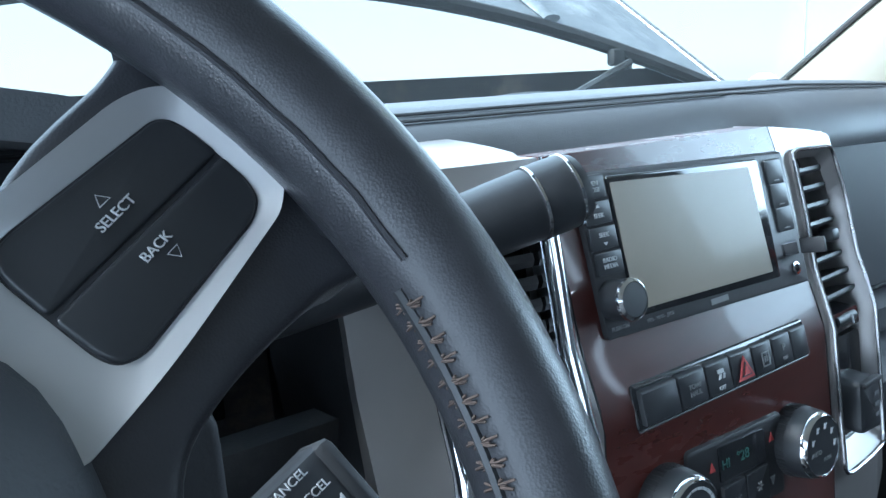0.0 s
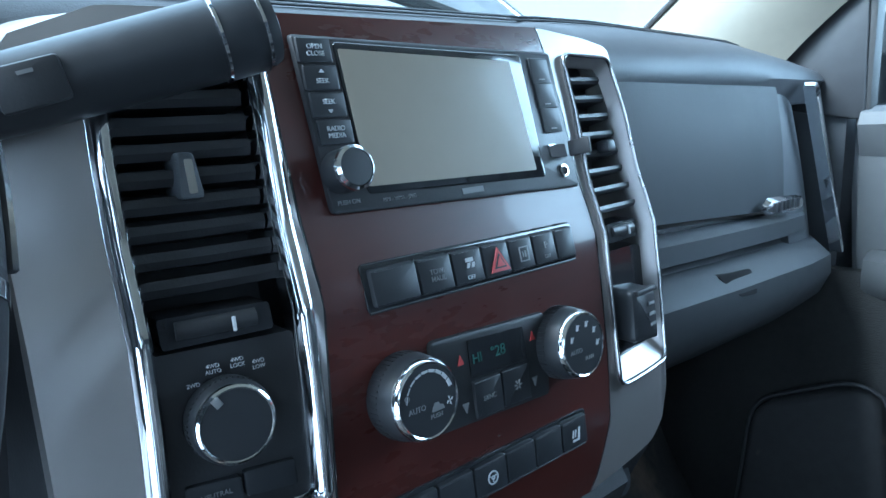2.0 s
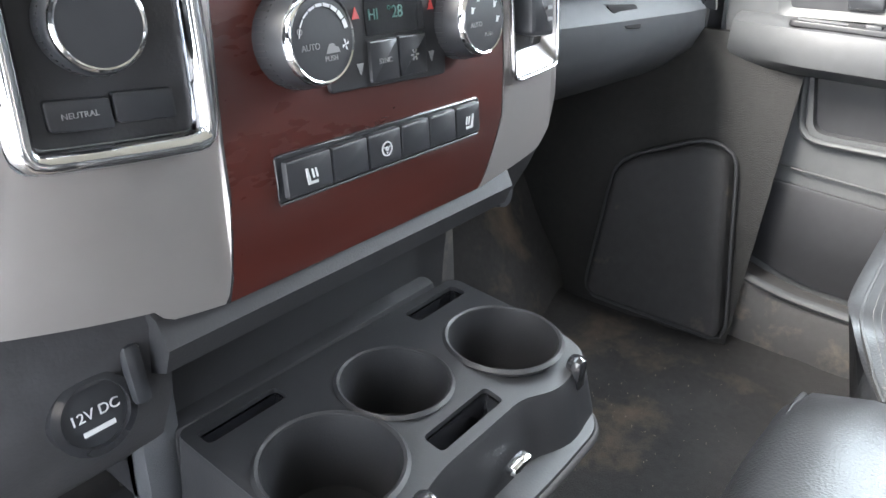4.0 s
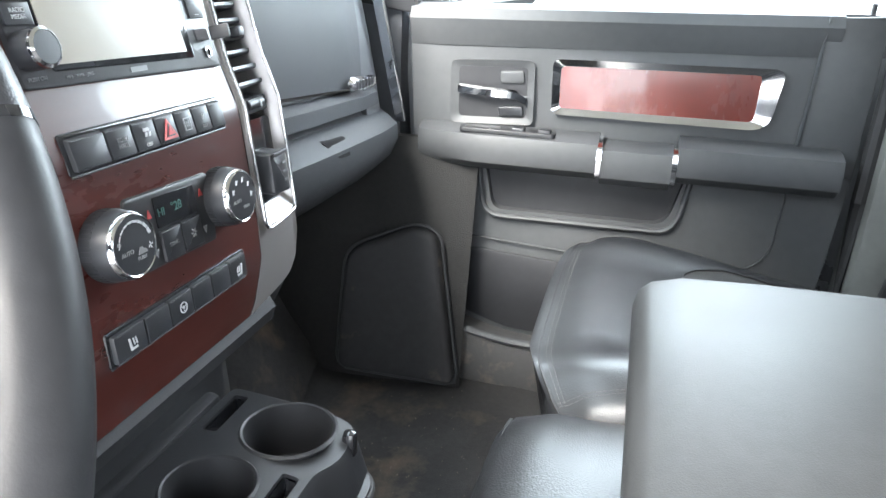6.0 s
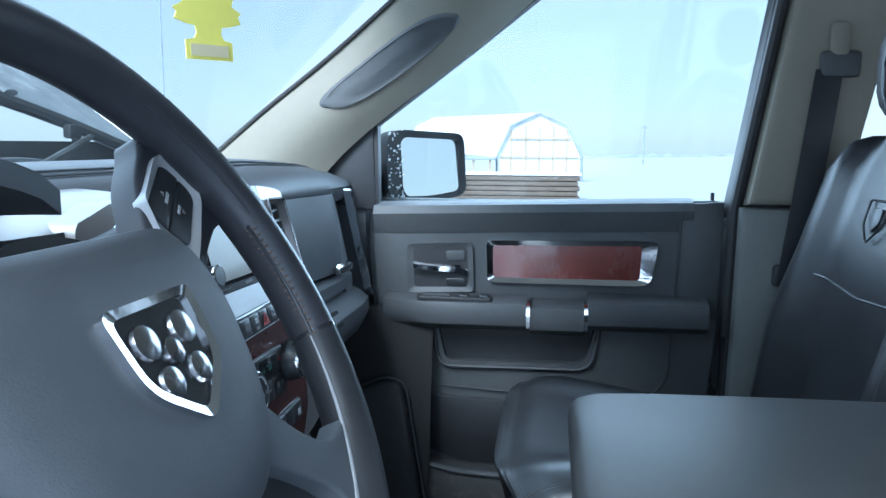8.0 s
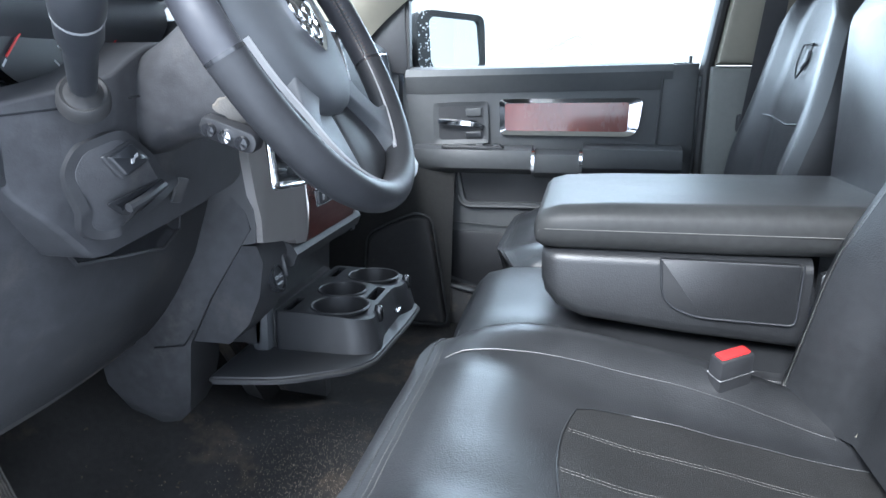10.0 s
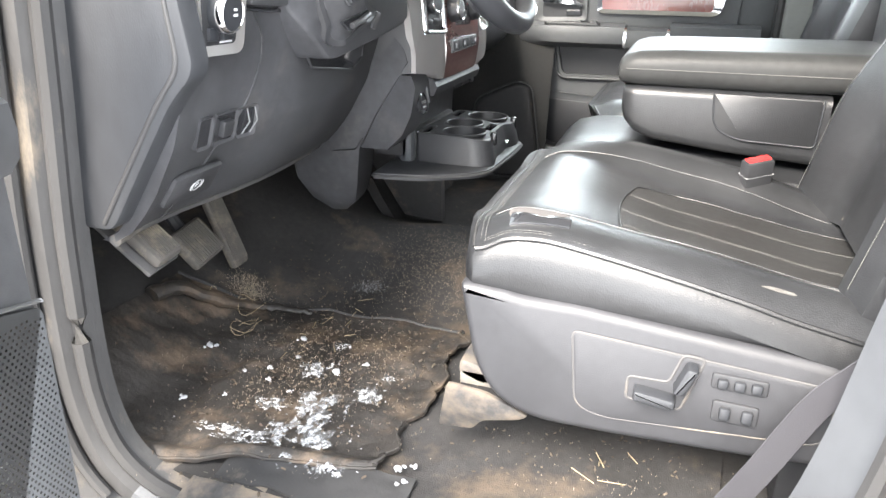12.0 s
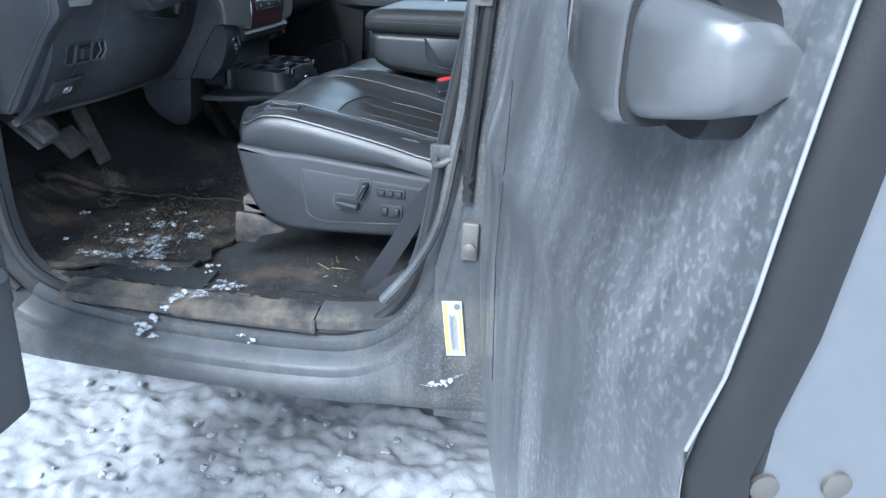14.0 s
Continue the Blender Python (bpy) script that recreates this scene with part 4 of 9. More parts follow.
# ---- front door trim, used for the closed passenger door and the open driver's door ----
def front_door(e, put, driver):
    """Trim of a front door; put(s, n, z): s back from the hinge edge, n into the cab."""
    P = lambda s, z, d: put(s, -d, z)
    TRIM = DUSTLITDOOR if driver else DOORPL
    rnd = lambda pts, r: rounded(pts, r, 5)
    panel = rnd([(0.0, 1.165), (0.755, 1.185), (0.752, 0.93), (0.735, 0.70), (0.70, 0.47), (0.06, 0.44), (0.055, 0.72), (0.012, 0.90)], [0.02, 0.02, 0.05, 0.05, 0.06, 0.05, 0.04, 0.03])
    hole = rnd([(0.145, 0.905), (0.50, 0.905), (0.478, 0.815), (0.165, 0.810)], [0.01, 0.01, 0.03, 0.02])
    if driver:
        panel = rnd([(0.018, 1.165), (0.755, 1.185), (0.752, 0.93), (0.735, 0.70), (0.70, 0.47), (0.012, 0.40), (0.012, 0.72), (0.016, 0.90)], [0.02, 0.02, 0.05, 0.05, 0.06, 0.02, 0.04, 0.03])
    part("trim_panel", ring(panel, hole, P, 0.0, 0.05, 140, 0.008), TRIM, e)
    part("map_pocket", prism(hole, P, 0.03, 0.05), BLACK, e, "dark recessed pull pocket")
    part("pocket_lip", bead([p for p in rnd([(0.135, 0.915), (0.15, 0.800), (0.492, 0.806), (0.51, 0.915)], [0.001, 0.035, 0.035, 0.001])], P, 0.010, 0.007, 0.0, False), TRIM, e)
    part("shell", prism(rnd([(-0.03, 1.16), (0.76, 1.18), (0.74, 0.60), (0.69, 0.44), (0.03, 0.42)], 0.05), P, 0.052, 0.11, 0.0), BODY, e, "grey painted door shell")
    part("upper_roll", loft([[put(s, n, z + 0.02 * s / 0.75) for n, z in ((0.0, 1.10), (0.012, 1.125), (0.018, 1.145), (0.010, 1.162), (-0.02, 1.170), (-0.055, 1.168), (-0.06, 1.10))] for s in (0.004, 0.03, 0.2, 0.4, 0.6, 0.69)]), TRIM, e, "rounded window sill trim")
    part("end_strip", prism([(0.668, 1.178), (0.752, 1.183), (0.75, 0.93), (0.66, 0.965)], P, -0.012, 0.01, 0.004), TRIM, e)
    part("strip_edge", bead([(0.668, 1.178), (0.664, 1.06), (0.658, 0.965)], P, 0.004, 0.012, -0.004, False), TRIM, e, "raised joint line")
    # wood inlay in a chrome frame
    o = rnd([(0.256, 1.090), (0.624, 1.097), (0.612, 0.998), (0.260, 0.997)], [0.012, 0.018, 0.03, 0.012])
    i = rnd([(0.270, 1.079), (0.590, 1.085), (0.588, 1.010), (0.272, 1.008)], [0.006, 0.006, 0.008, 0.006])
    part("inlay_frame", ring(o, i, P, -0.007, 0.002, 96, 0.005), CHROME, e, "chrome frame")
    part("inlay", prism(i, P, -0.001, 0.004), REDWOOD, e, "glossy red wood inlay")
    # latch bezel
    ho = rnd([(0.078, 1.078), (0.226, 1.085), (0.230, 0.974), (0.080, 0.968)], 0.012)
    hi = rnd([(0.092, 1.068), (0.214, 1.072), (0.216, 0.985), (0.094, 0.980)], 0.010)
    part("latch_bezel", ring(ho, hi, P, -0.006, 0.003, 80, 0.006), TRIM, e)
    part("latch_bowl", prism(hi, P, -0.0005, 0.003), BLACK, e, "dark latch recess")
    part("bowl_rib", prism(rnd([(0.165, 1.064), (0.208, 1.067), (0.21, 1.045), (0.168, 1.043)], 0.006), P, -0.006, 0.002, 0.003), TRIM, e)
    part("lock_lever", prism(rnd([(0.166, 1.003), (0.21, 1.006), (0.212, 0.988), (0.168, 0.986)], 0.005), P, -0.007, 0.002, 0.003), SATIN, e)
    part("latch_handle", loft([[put(s, n + w, z) for n, z in ((0.006, 1.030 + h), (0.014, 1.027 + h), (0.014, 1.016 + h), (0.006, 1.012 + h))] for s, w, h in ((0.094, 0.0, 0.008), (0.12, 0.008, 0.007), (0.17, 0.010, 0.005), (0.198, 0.002, 0.003), (0.215, -0.004, -0.006))]), CHROME, e, "chrome latch handle")
    # armrest
    sec = ((0.0, 0.898), (0.04, 0.900), (0.062, 0.915), (0.068, 0.940), (0.060, 0.962), (0.040, 0.970), (0.0, 0.972))

    def arm(s0, s1, k=1.0, dz=0.0, nose=0.0, n=6):
        out = []
        for q in range(n + 1):
            s = s0 + (s1 - s0) * q / n
            f = k
            if nose and q < 2:
                f = k * (0.55 + 0.225 * q)
            out.append([put(s, max(-0.003, a * f), (b - 0.935) * (0.9 + 0.1 * f) + 0.935 + dz + 0.004 * s / 0.7) for a, b in sec])
        return loft(out)
    part("armrest_front", arm(0.03, 0.348, 1.0, -0.003, 1.0), TRIM, e, "grey armrest with switches")
    part("pull_grip", arm(0.356, 0.470, 0.88, -0.012), TRIM, e, "set-back pull grip")
    part("armrest_rear", arm(0.478, 0.722, 1.02, 0.004), TRIM, e, "padded rear armrest")
    for s in (0.352, 0.474):
        part("grip_clip", arm(s - 0.004, s + 0.004, 0.96, -0.006, 0, 1), CHROME, e, "chrome clip")
    if driver:
        sw = rnd([(0.05, 0.012), (0.245, 0.006), (0.245, 0.058), (0.06, 0.062)], 0.015)
        part("switch_panel", prism(sw, lambda a, b, d: put(a, b, 0.970 - d), -0.004, 0.004, 0.003), BLACK, e)
        for k in range(2):
            for r in range(3):
                part("window_switch", prism(rnd([(0.08 + 0.05 * r, 0.017 + 0.022 * k), (0.115 + 0.05 * r, 0.016 + 0.022 * k), (0.115 + 0.05 * r, 0.034 + 0.022 * k), (0.08 + 0.05 * r, 0.035 + 0.022 * k)], 0.005), lambda a, b, d: put(a, b, 0.970 - d), -0.010, 0.0, 0.003), SATIN, e)
    else:
        sw = rnd([(0.105, 0.020), (0.275, 0.020), (0.275, 0.056), (0.110, 0.056)], 0.008)
        part("switch_panel", prism(sw, lambda a, b, d: put(a, b, 0.968 - d), -0.003, 0.004, 0.002), BLACK, e)
        part("tray_slot", prism(rnd([(0.115, 0.028), (0.18, 0.028), (0.18, 0.05), (0.118, 0.05)], 0.004), lambda a, b, d: put(a, b, 0.968 - d), -0.0036, 0.0), GLOSSB, e)
        for s in (0.20, 0.245):
            part("window_switch", prism(rnd([(s, 0.028), (s + 0.022, 0.028), (s + 0.022, 0.05), (s, 0.05)], 0.003), lambda a, b, d: put(a, b, 0.968 - d), -0.008, 0.0, 0.003), SATIN, e)
    # lower panel line and map pocket
    part("panel_seam", bead(rnd([(0.11, 0.757), (0.40, 0.742), (0.62, 0.752), (0.655, 0.79), (0.66, 0.895)], [0.001, 0.1, 0.05, 0.04, 0.001]), P, 0.003, 0.003, 0.0, False), TRIM, e, "pale seam line")
    pk = rnd([(0.07, 0.66), (0.10, 0.595), (0.21, 0.565), (0.70, 0.555), (0.68, 0.46), (0.09, 0.44)], [0.01, 0.04, 0.04, 0.05, 0.05, 0.03])
    if driver:
        lipz = lambda n: 0.655 - 0.25 * max(0, n - 0.05)
        bo_ = [(0.135, 0.0), (0.150, 0.045), (0.205, 0.155), (0.225, 0.172), (0.34, 0.165), (0.62, 0.11), (0.64, 0.0)]
        outer_, inner_ = rnd(bo_, [0.002, 0.02, 0.015, 0.015, 0.05, 0.03, 0.002]), rnd(inset(bo_, 0.011), [0.002, 0.02, 0.012, 0.012, 0.05, 0.03, 0.002])
        part("bin", ring(outer_, inner_, lambda a, b, d: put(a - 0.06 * d, b * (1 - 0.5 * d), lipz(b) - d), 0.0, 0.24, 110), TRIM, e, "tall moulded bottle bin")
        part("bin_floor", prism(inner_, lambda a, b, d: put(a - 0.006, b * 0.94, 0.50 - d), 0.0, 0.01), BLACK, e, "dark bin floor")
        part("speaker_grille", prism(rnd([(0.006, 0.765), (0.085, 0.785), (0.110, 0.70), (0.105, 0.46), (0.006, 0.46)], [0.01, 0.03, 0.04, 0.02, 0.01]), P, -0.004, 0.001, 0.002), DOORPL, e, "perforated speaker grille")
        holes = bmesh.new()
        for i in range(15):
            for j in range(58):
                a, b = 0.012 + 0.0062 * i + 0.0031 * (j % 2), 0.475 + 0.0050 * j
                if a < 0.098 and b < 0.755 + 0.2 * a:
                    bmesh.ops.create_circle(holes, cap_ends=True, segments=6, radius=0.0015, matrix=axes(P(a, b, -0.0045), P(1, 0, 0) - P(0, 0, 0), P(0, 1, 0) - P(0, 0, 0)))
        part("grille_holes", holes, GLOSSB, e, "small dark grille holes")
        part("grille_edge", bead(rnd([(0.004, 0.770), (0.10, 0.790), (0.118, 0.70), (0.11, 0.45)], [0.001, 0.02, 0.03, 0.001]), P, 0.004, 0.004, 0.0, False), GREYPR, e, "pale grille edge")
    else:
        part("bin", prism(pk, P, -0.060, 0.0, 0.012), DIRTPL, e, "dusty moulded door bin")
        part("bin_lip", bead(rnd([(0.062, 0.690), (0.088, 0.600), (0.20, 0.575), (0.70, 0.565)], [0.001, 0.02, 0.04, 0.001]), P, 0.014, 0.010, -0.058, False), TRIM, e, "raised bin edge")
    # Black panel paints the shade that lies on the trim above the bin.
    part("bin_mouth", prism(rnd([(0.085, 0.735), (0.40, 0.72), (0.66, 0.73), (0.66, 0.57), (0.21, 0.575), (0.105, 0.607)], 0.03), P, -0.004, 0.0, 0.002), BLACK, e, "black panel above the bin, shade put into its colour")
    part("lock_pin", tube([put(0.735, -0.03, 1.16), put(0.735, -0.03, 1.20)], 0.004, 8), BLACK, e)


pdoor = thing("passenger_door", (0.84, -0.3, 0.44), "closed passenger door with grey trim, red wood inlay and chrome handle", "car door")
front_door(pdoor, lambda s, n, z: V(0.82 - n, 0.07 - s, z), False)
HINGE = V(-0.93, 0.20, 0)
OPEN = Matrix.Translation(HINGE) @ Matrix.Rotation(radians(-DOOR_TURN), 4, "Z") @ Matrix.Translation(-HINGE)
ddoor = thing("driver_door", (-1.1, 0.1, 0.44), "open driver's door with grey armrest, switches and dusty bin", "car door")
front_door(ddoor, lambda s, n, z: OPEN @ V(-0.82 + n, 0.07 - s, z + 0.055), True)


# ---- open rear door beside the camera ----
RH = V(-0.955, -0.80, 0)
RTURN = Matrix.Translation(RH) @ Matrix.Rotation(radians(-REAR_TURN), 4, "Z") @ Matrix.Translation(-RH)
rput = lambda s, o, z: RTURN @ V(-0.955 - o, -0.80 - s, z)
rdoor = thing("rear_door", (-1.3, -0.9, 0.38), "open rear door, dark paint streaked with road salt", "car door")
RL = 0.855


def rear_skin(u, v):
    s, z = RL * u, 0.36 + (0.77 + 0.045 * u) * v
    o = 0.045 * math.sin(math.pi * (0.12 + 0.76 * v)) + 0.012 * math.exp(-((v - 0.70) / 0.05) ** 2) - 0.02 * (1 - u) ** 6
    return rput(s, o, z)


part("door_skin", sheet(rear_skin, 30, 26), SKIN, rdoor, "dark paint with salt streaks")
part("door_core", prism([(0.004, 0.37), (RL - 0.006, 0.37), (RL - 0.006, 1.165), (0.004, 1.12)], lambda s, z, d: rput(s, -d, z), -0.004, 0.12, 0.0), PAINT_EDGE, rdoor, "grey painted door edge")
skin_o = lambda z: 0.045 * math.sin(math.pi * (0.12 + 0.76 * (z - 0.36) / 0.815)) + 0.012 * math.exp(-(((z - 0.36) / 0.815 - 0.70) / 0.05) ** 2)
part("weather_strip", loft([[rput(RL - 0.004 + a, skin_o(z) - c, z) for a, c in ((-0.002, 0.003), (0.003, 0.006), (0.007, 0.014), (0.009, 0.026), (0.006, 0.036), (-0.002, 0.040))] for z in [0.365 + 0.04 * k for k in range(21)]]), BLACK, rdoor, "black rubber strip")
part("edge_seal", tube([rput(RL - 0.001, 0.0008 + skin_o(0.36 + 0.83 * k / 20), 0.36 + 0.83 * k / 20) for k in range(21)], 0.0011, 8), BRIGHT, rdoor, "bright folded skin edge")
part("inner_trim", prism(rounded([(0.03, 0.38), (RL - 0.03, 0.38), (RL - 0.03, 1.13), (0.03, 1.10)], 0.05), lambda s, z, d: rput(s, -d, z), 0.122, 0.16, 0.02), DOORPL, rdoor, "grey inner trim")
for do in (-0.003, 0.037):
    part("latch_bolt", revolve([(0, 0), (0.008, 0), (0.008, 0.003), (0.004, 0.0045)], Matrix.Translation(rput(RL - 0.006, -do, 0.913)) @ RTURN.to_3x3().to_4x4() @ Matrix.Rotation(radians(90), 4, "X"), 14), STEEL, rdoor)
part("belt_moulding", tube([rput(0.01, 0.018, 1.130), rput(RL - 0.01, 0.018, 1.175)], 0.010, 8), RUBBER, rdoor, "black belt moulding")
part("door_glass", sheet(lambda u, v: rput(0.05 + 0.70 * u, -0.02 - 0.05 * v, 1.125 + 0.465 * v), 2, 2, None), GLASS, rdoor, "clear rear door glass").visible_shadow = False
part("glass_frame", tube([rput(0.03, -0.02, 1.12), rput(0.06, -0.07, 1.60), rput(0.72, -0.07, 1.60), rput(0.78, -0.02, 1.15)], 0.016, 8), RUBBER, rdoor, "black window frame")
part("streak", tube([rput(0.30, 0.047, 1.02), rput(0.302, 0.052, 0.80), rput(0.31, 0.046, 0.62)], 0.0007, 5), RUBBER, rdoor, "dark drip streak")


def outer_handle():
    P = lambda s, z, o: rput(s, o, z)
    cup = rounded([(0.64, 1.15), (0.81, 1.15), (0.81, 1.08), (0.64, 1.08)], 0.03)
    part("handle_cup", prism(cup, lambda a, b, d: rput(a, 0.048 - d, b), 0.0, 0.03), BLACK, rdoor, "dark handle recess")
    def shell(rows, e):
        out = []
        for s, h, o, zc in rows:
            out.append([rput(s, o - 0.012 + 0.016 * math.copysign(abs(math.cos(q)) ** e, math.cos(q)), zc + h * math.copysign(abs(math.sin(q)) ** e, math.sin(q))) for q in (2 * math.pi * k / 24 for k in range(24))])
        return loft(out)
    part("outer_handle", shell(((0.650, 0.019, 0.062, 1.124), (0.656, 0.024, 0.072, 1.123), (0.680, 0.029, 0.082, 1.121), (0.725, 0.034, 0.086, 1.119), (0.764, 0.036, 0.085, 1.118), (0.773, 0.033, 0.080, 1.118)), 0.5), BODY, rdoor, "body-coloured grip of the door handle")
    part("handle_joint", shell(((0.772, 0.0345, 0.078, 1.118), (0.7755, 0.0345, 0.078, 1.118)), 0.5), RUBBER, rdoor, "dark joint in the handle")
    part("handle_grip", shell(((0.775, 0.031, 0.076, 1.119), (0.782, 0.030, 0.076, 1.119), (0.812, 0.024, 0.064, 1.120), (0.824, 0.020, 0.054, 1.121), (0.828, 0.012, 0.048, 1.121)), 0.6), BODY, rdoor, "tapered rear end of the handle")
    part("handle_tip", shell(((0.575, 0.011, 0.050, 1.130), (0.584, 0.017, 0.058, 1.129), (0.615, 0.021, 0.068, 1.126), (0.653, 0.023, 0.072, 1.124)), 0.6), GLOSSB, rdoor, "iced dark front end of the handle")
    part("handle_rim", shell(((0.648, 0.024, 0.074, 1.124), (0.652, 0.0252, 0.076, 1.124), (0.655, 0.0252, 0.076, 1.124)), 0.6), BRIGHT, rdoor, "bright edge of the grip")


outer_handle()


# ---- centre stack ----
FZ = [(0.80, 0.03), (0.90, -0.010), (0.93, -0.016), (0.967, -0.018), (1.02, -0.011), (1.10, 0.0), (1.142, 0.016), (1.234, 0.037), (1.27, 0.047)]


def face_y(x, z):
    y = lerp_table(FZ, z)
    e = max(0.0, abs(x) - 0.125)
    return y + 1.4 * e * e


def S(x, z, d):
    """The face of the centre stack; d behind it."""
    return V(x, face_y(x, z) + d, z)


def on_face(x, z, d=-0.001):
    """A frame on the stack's face: x right, y up, z towards the seats."""
    p, q = S(x, z - 0.012, d), S(x, z + 0.012, d)
    a, b = S(x - 0.012, z, d), S(x + 0.012, z, d)
    return axes(S(x, z, d), b - a, q - p)


def face_sheet(xl, xr, z0, z1, d0, d1, nu=10, nv=18):
    f = lambda u, v: S(xl(z0 + (z1 - z0) * v) * (1 - u) + xr(z0 + (z1 - z0) * v) * u, z0 + (z1 - z0) * v, d0)
    return sheet(f, nu, nv, (0, d1 - d0, 0))


def plate_holes(outer, holes, put, d0, d1):
    """A plate with holes through it."""
    bm = bmesh.new()
    edges = []
    for loop in [outer] + holes:
        vs = [bm.verts.new((p[0], p[1], 0)) for p in loop]
        edges += [bm.edges.new((vs[i], vs[(i + 1) % len(vs)])) for i in range(len(vs))]
    bmesh.ops.triangle_fill(bm, use_beauty=True, use_dissolve=False, edges=edges)
    res = bmesh.ops.extrude_face_region(bm, geom=bm.faces[:])
    for el in res["geom"]:
        if isinstance(el, bmesh.types.BMVert):
            el.co.z = 1
    for v in bm.verts:
        v.co = put(v.co.x, v.co.y, d0 if v.co.z < 0.5 else d1)
    return bm


stack = thing("centre_stack", (0, 0.1, 0.8), "centre dashboard stack in red-brown burl wood, satin silver and chrome", "dashboard console")
wood_l = lambda z: lerp_table([(0.90, -0.136), (0.93, -0.134), (1.0, -0.131), (1.10, -0.122), (1.25, -0.127)], z)
wood_r = lambda z: lerp_table([(0.90, 0.080), (0.93, 0.091), (0.965, 0.101), (1.0, 0.105), (1.06, 0.107), (1.12, 0.107), (1.20, 0.1), (1.25, 0.088)], z)
part("wood_panel", face_sheet(wood_l, wood_r, 0.914, 1.246, 0.0, 0.02, 12, 30), WOOD, stack, "glossy burl wood panel")
part("wood_edge", tube([S(wood_l(z), z, 0.001) for z in [0.914 + 0.332 * k / 24 for k in range(25)]], 0.0012, 6), GLOSSB, stack, "dark joint")
part("wood_edge", tube([S(wood_r(z), z, 0.001) for z in [0.914 + 0.332 * k / 24 for k in range(25)]], 0.0012, 6), GLOSSB, stack, "dark joint")
part("body", box((-0.015, 0.14, 1.08), (0.44, 0.16, 0.30), 0.02), BLACK, stack, "black inner body")
wl = [(wood_l(z) - 0.001, z) for z in (1.246, 1.2, 1.1, 1.0, 0.93, 0.914)]
so = [(-0.247, 0.936), (-0.252, 1.0), (-0.252, 1.10), (-0.250, 1.19), (-0.238, 1.232), (-0.20, 1.246)] + wl
so = so + [(-0.17, 0.918), (-0.175, 0.926)]
VB = [(-0.2205, 1.002), (-0.134, 0.998), (-0.1318, 1.04), (-0.1305, 1.08), (-0.129, 1.13), (-0.1272, 1.20), (-0.128, 1.237), (-0.2, 1.232), (-0.2125, 1.215), (-0.2145, 1.18), (-0.2155, 1.13), (-0.2175, 1.06)]
vr = lambda c, m: [c if k in (0, 1, 6, 7, 8) else m for k in range(12)]
bo = rounded(VB, vr(0.010, 0.006), 5)
bi = rounded(inset(VB, 0.0095), vr(0.005, 0.005), 5)
part("silver_surround", ring(so, bo, S, 0.0, 0.03, 120), SILVER, stack, "satin silver surround")
part("silver_shoulder", sheet(lambda u, v: V(-0.258 + 0.135 * u, lerp_table([(0, 0.047), (0.4, 0.07), (1, 0.17)], v) + 1.4 * max(0, 0.133 - 0.135 * u) ** 2 * (1 - v), 1.238 + 0.016 * math.sin(v * 1.6) - 0.030 * (1 - u) ** 4), 10, 8, (0, 0.01, -0.02)), SILVER, stack, "rounded silver shoulder")
part("silver_side", sheet(lambda u, v: V(-0.2505 - 0.012 * math.sin(u * 1.5), face_y(-0.25, 0.936 + 0.28 * v) + 0.008 + 0.07 * u, 0.936 + 0.29 * v - 0.01 * u), 6, 12, (0.01, 0, 0)), BLACK, stack, "dark outer flank")
part("vent_bezel", ring(bo, bi, S, 0.0, 0.012, 160, 0.002), CHROME, stack, "chrome vent bezel")
part("bezel_crown", bead(resample(rounded(inset(VB, 0.0048), vr(0.008, 0.006), 5), 150), S, 0.0098, 0.0062, -0.001), CHROME, stack, "chrome outer edge")
part("vent_back", prism(bi, S, 0.032, 0.05), BLACK, stack, "dark vent cavity")


def slats(x0, x1, z0, z1, n, d, parent, knob=None):
    for k in range(n):
        z = z0 + (z1 - z0) * (k + 0.5) / n
        part("vent_slat", loft([[S(x, z, d) + V(0, 0.0, 0.0040), S(x, z, d) + V(0, -0.0014, 0), S(x, z, d) + V(0, 0.0, -0.0040),
                                 S(x, z, d) + V(0, 0.02, -0.009), S(x, z, d) + V(0, 0.02, -0.005)] for x in (x0, (x0 + x1) / 2, x1)]), BLACK, parent)
    if knob:
        part("vent_tab", prism(rounded([(knob[0] - 0.006, knob[1] - 0.011), (knob[0] + 0.006, knob[1] - 0.011), (knob[0] + 0.004, knob[1] + 0.011), (knob[0] - 0.004, knob[1] + 0.011)], 0.003), S, d - 0.007, d + 0.01, 0.002), PLAST, parent, "grey vent tab")
        part("tab_shine", prism(rounded([(knob[0] - 0.002, knob[1] - 0.008), (knob[0] + 0.002, knob[1] - 0.008), (knob[0] + 0.002, knob[1] + 0.008), (knob[0] - 0.002, knob[1] + 0.008)], 0.001), S, d - 0.008, d), CHROME, parent)


slats(-0.2035, -0.139, 1.112, 1.222, 9, 0.008, stack, (-0.174, 1.168))


def thumbwheel(xc, zc, w, parent):
    part("wheel_slot", prism(rounded([(xc - w, zc - 0.007), (xc + w, zc - 0.0065), (xc + w, zc + 0.0065), (xc - w, zc + 0.007)], 0.002), S, 0.003, 0.02), GLOSSB, parent)
    part("thumbwheel", tube([S(xc - w * 0.72 + 1.44 * w * k / 6, zc, 0.0065) for k in range(7)], 0.0050, 10), BLACK, parent, "ribbed thumb wheel")
    part("wheel_mark", box((0, 0, 0), (0.0018, 0.007, 0.0012), 0.0004, on_face(xc + 0.25 * w, zc, 0.0012)), WHITE, parent)


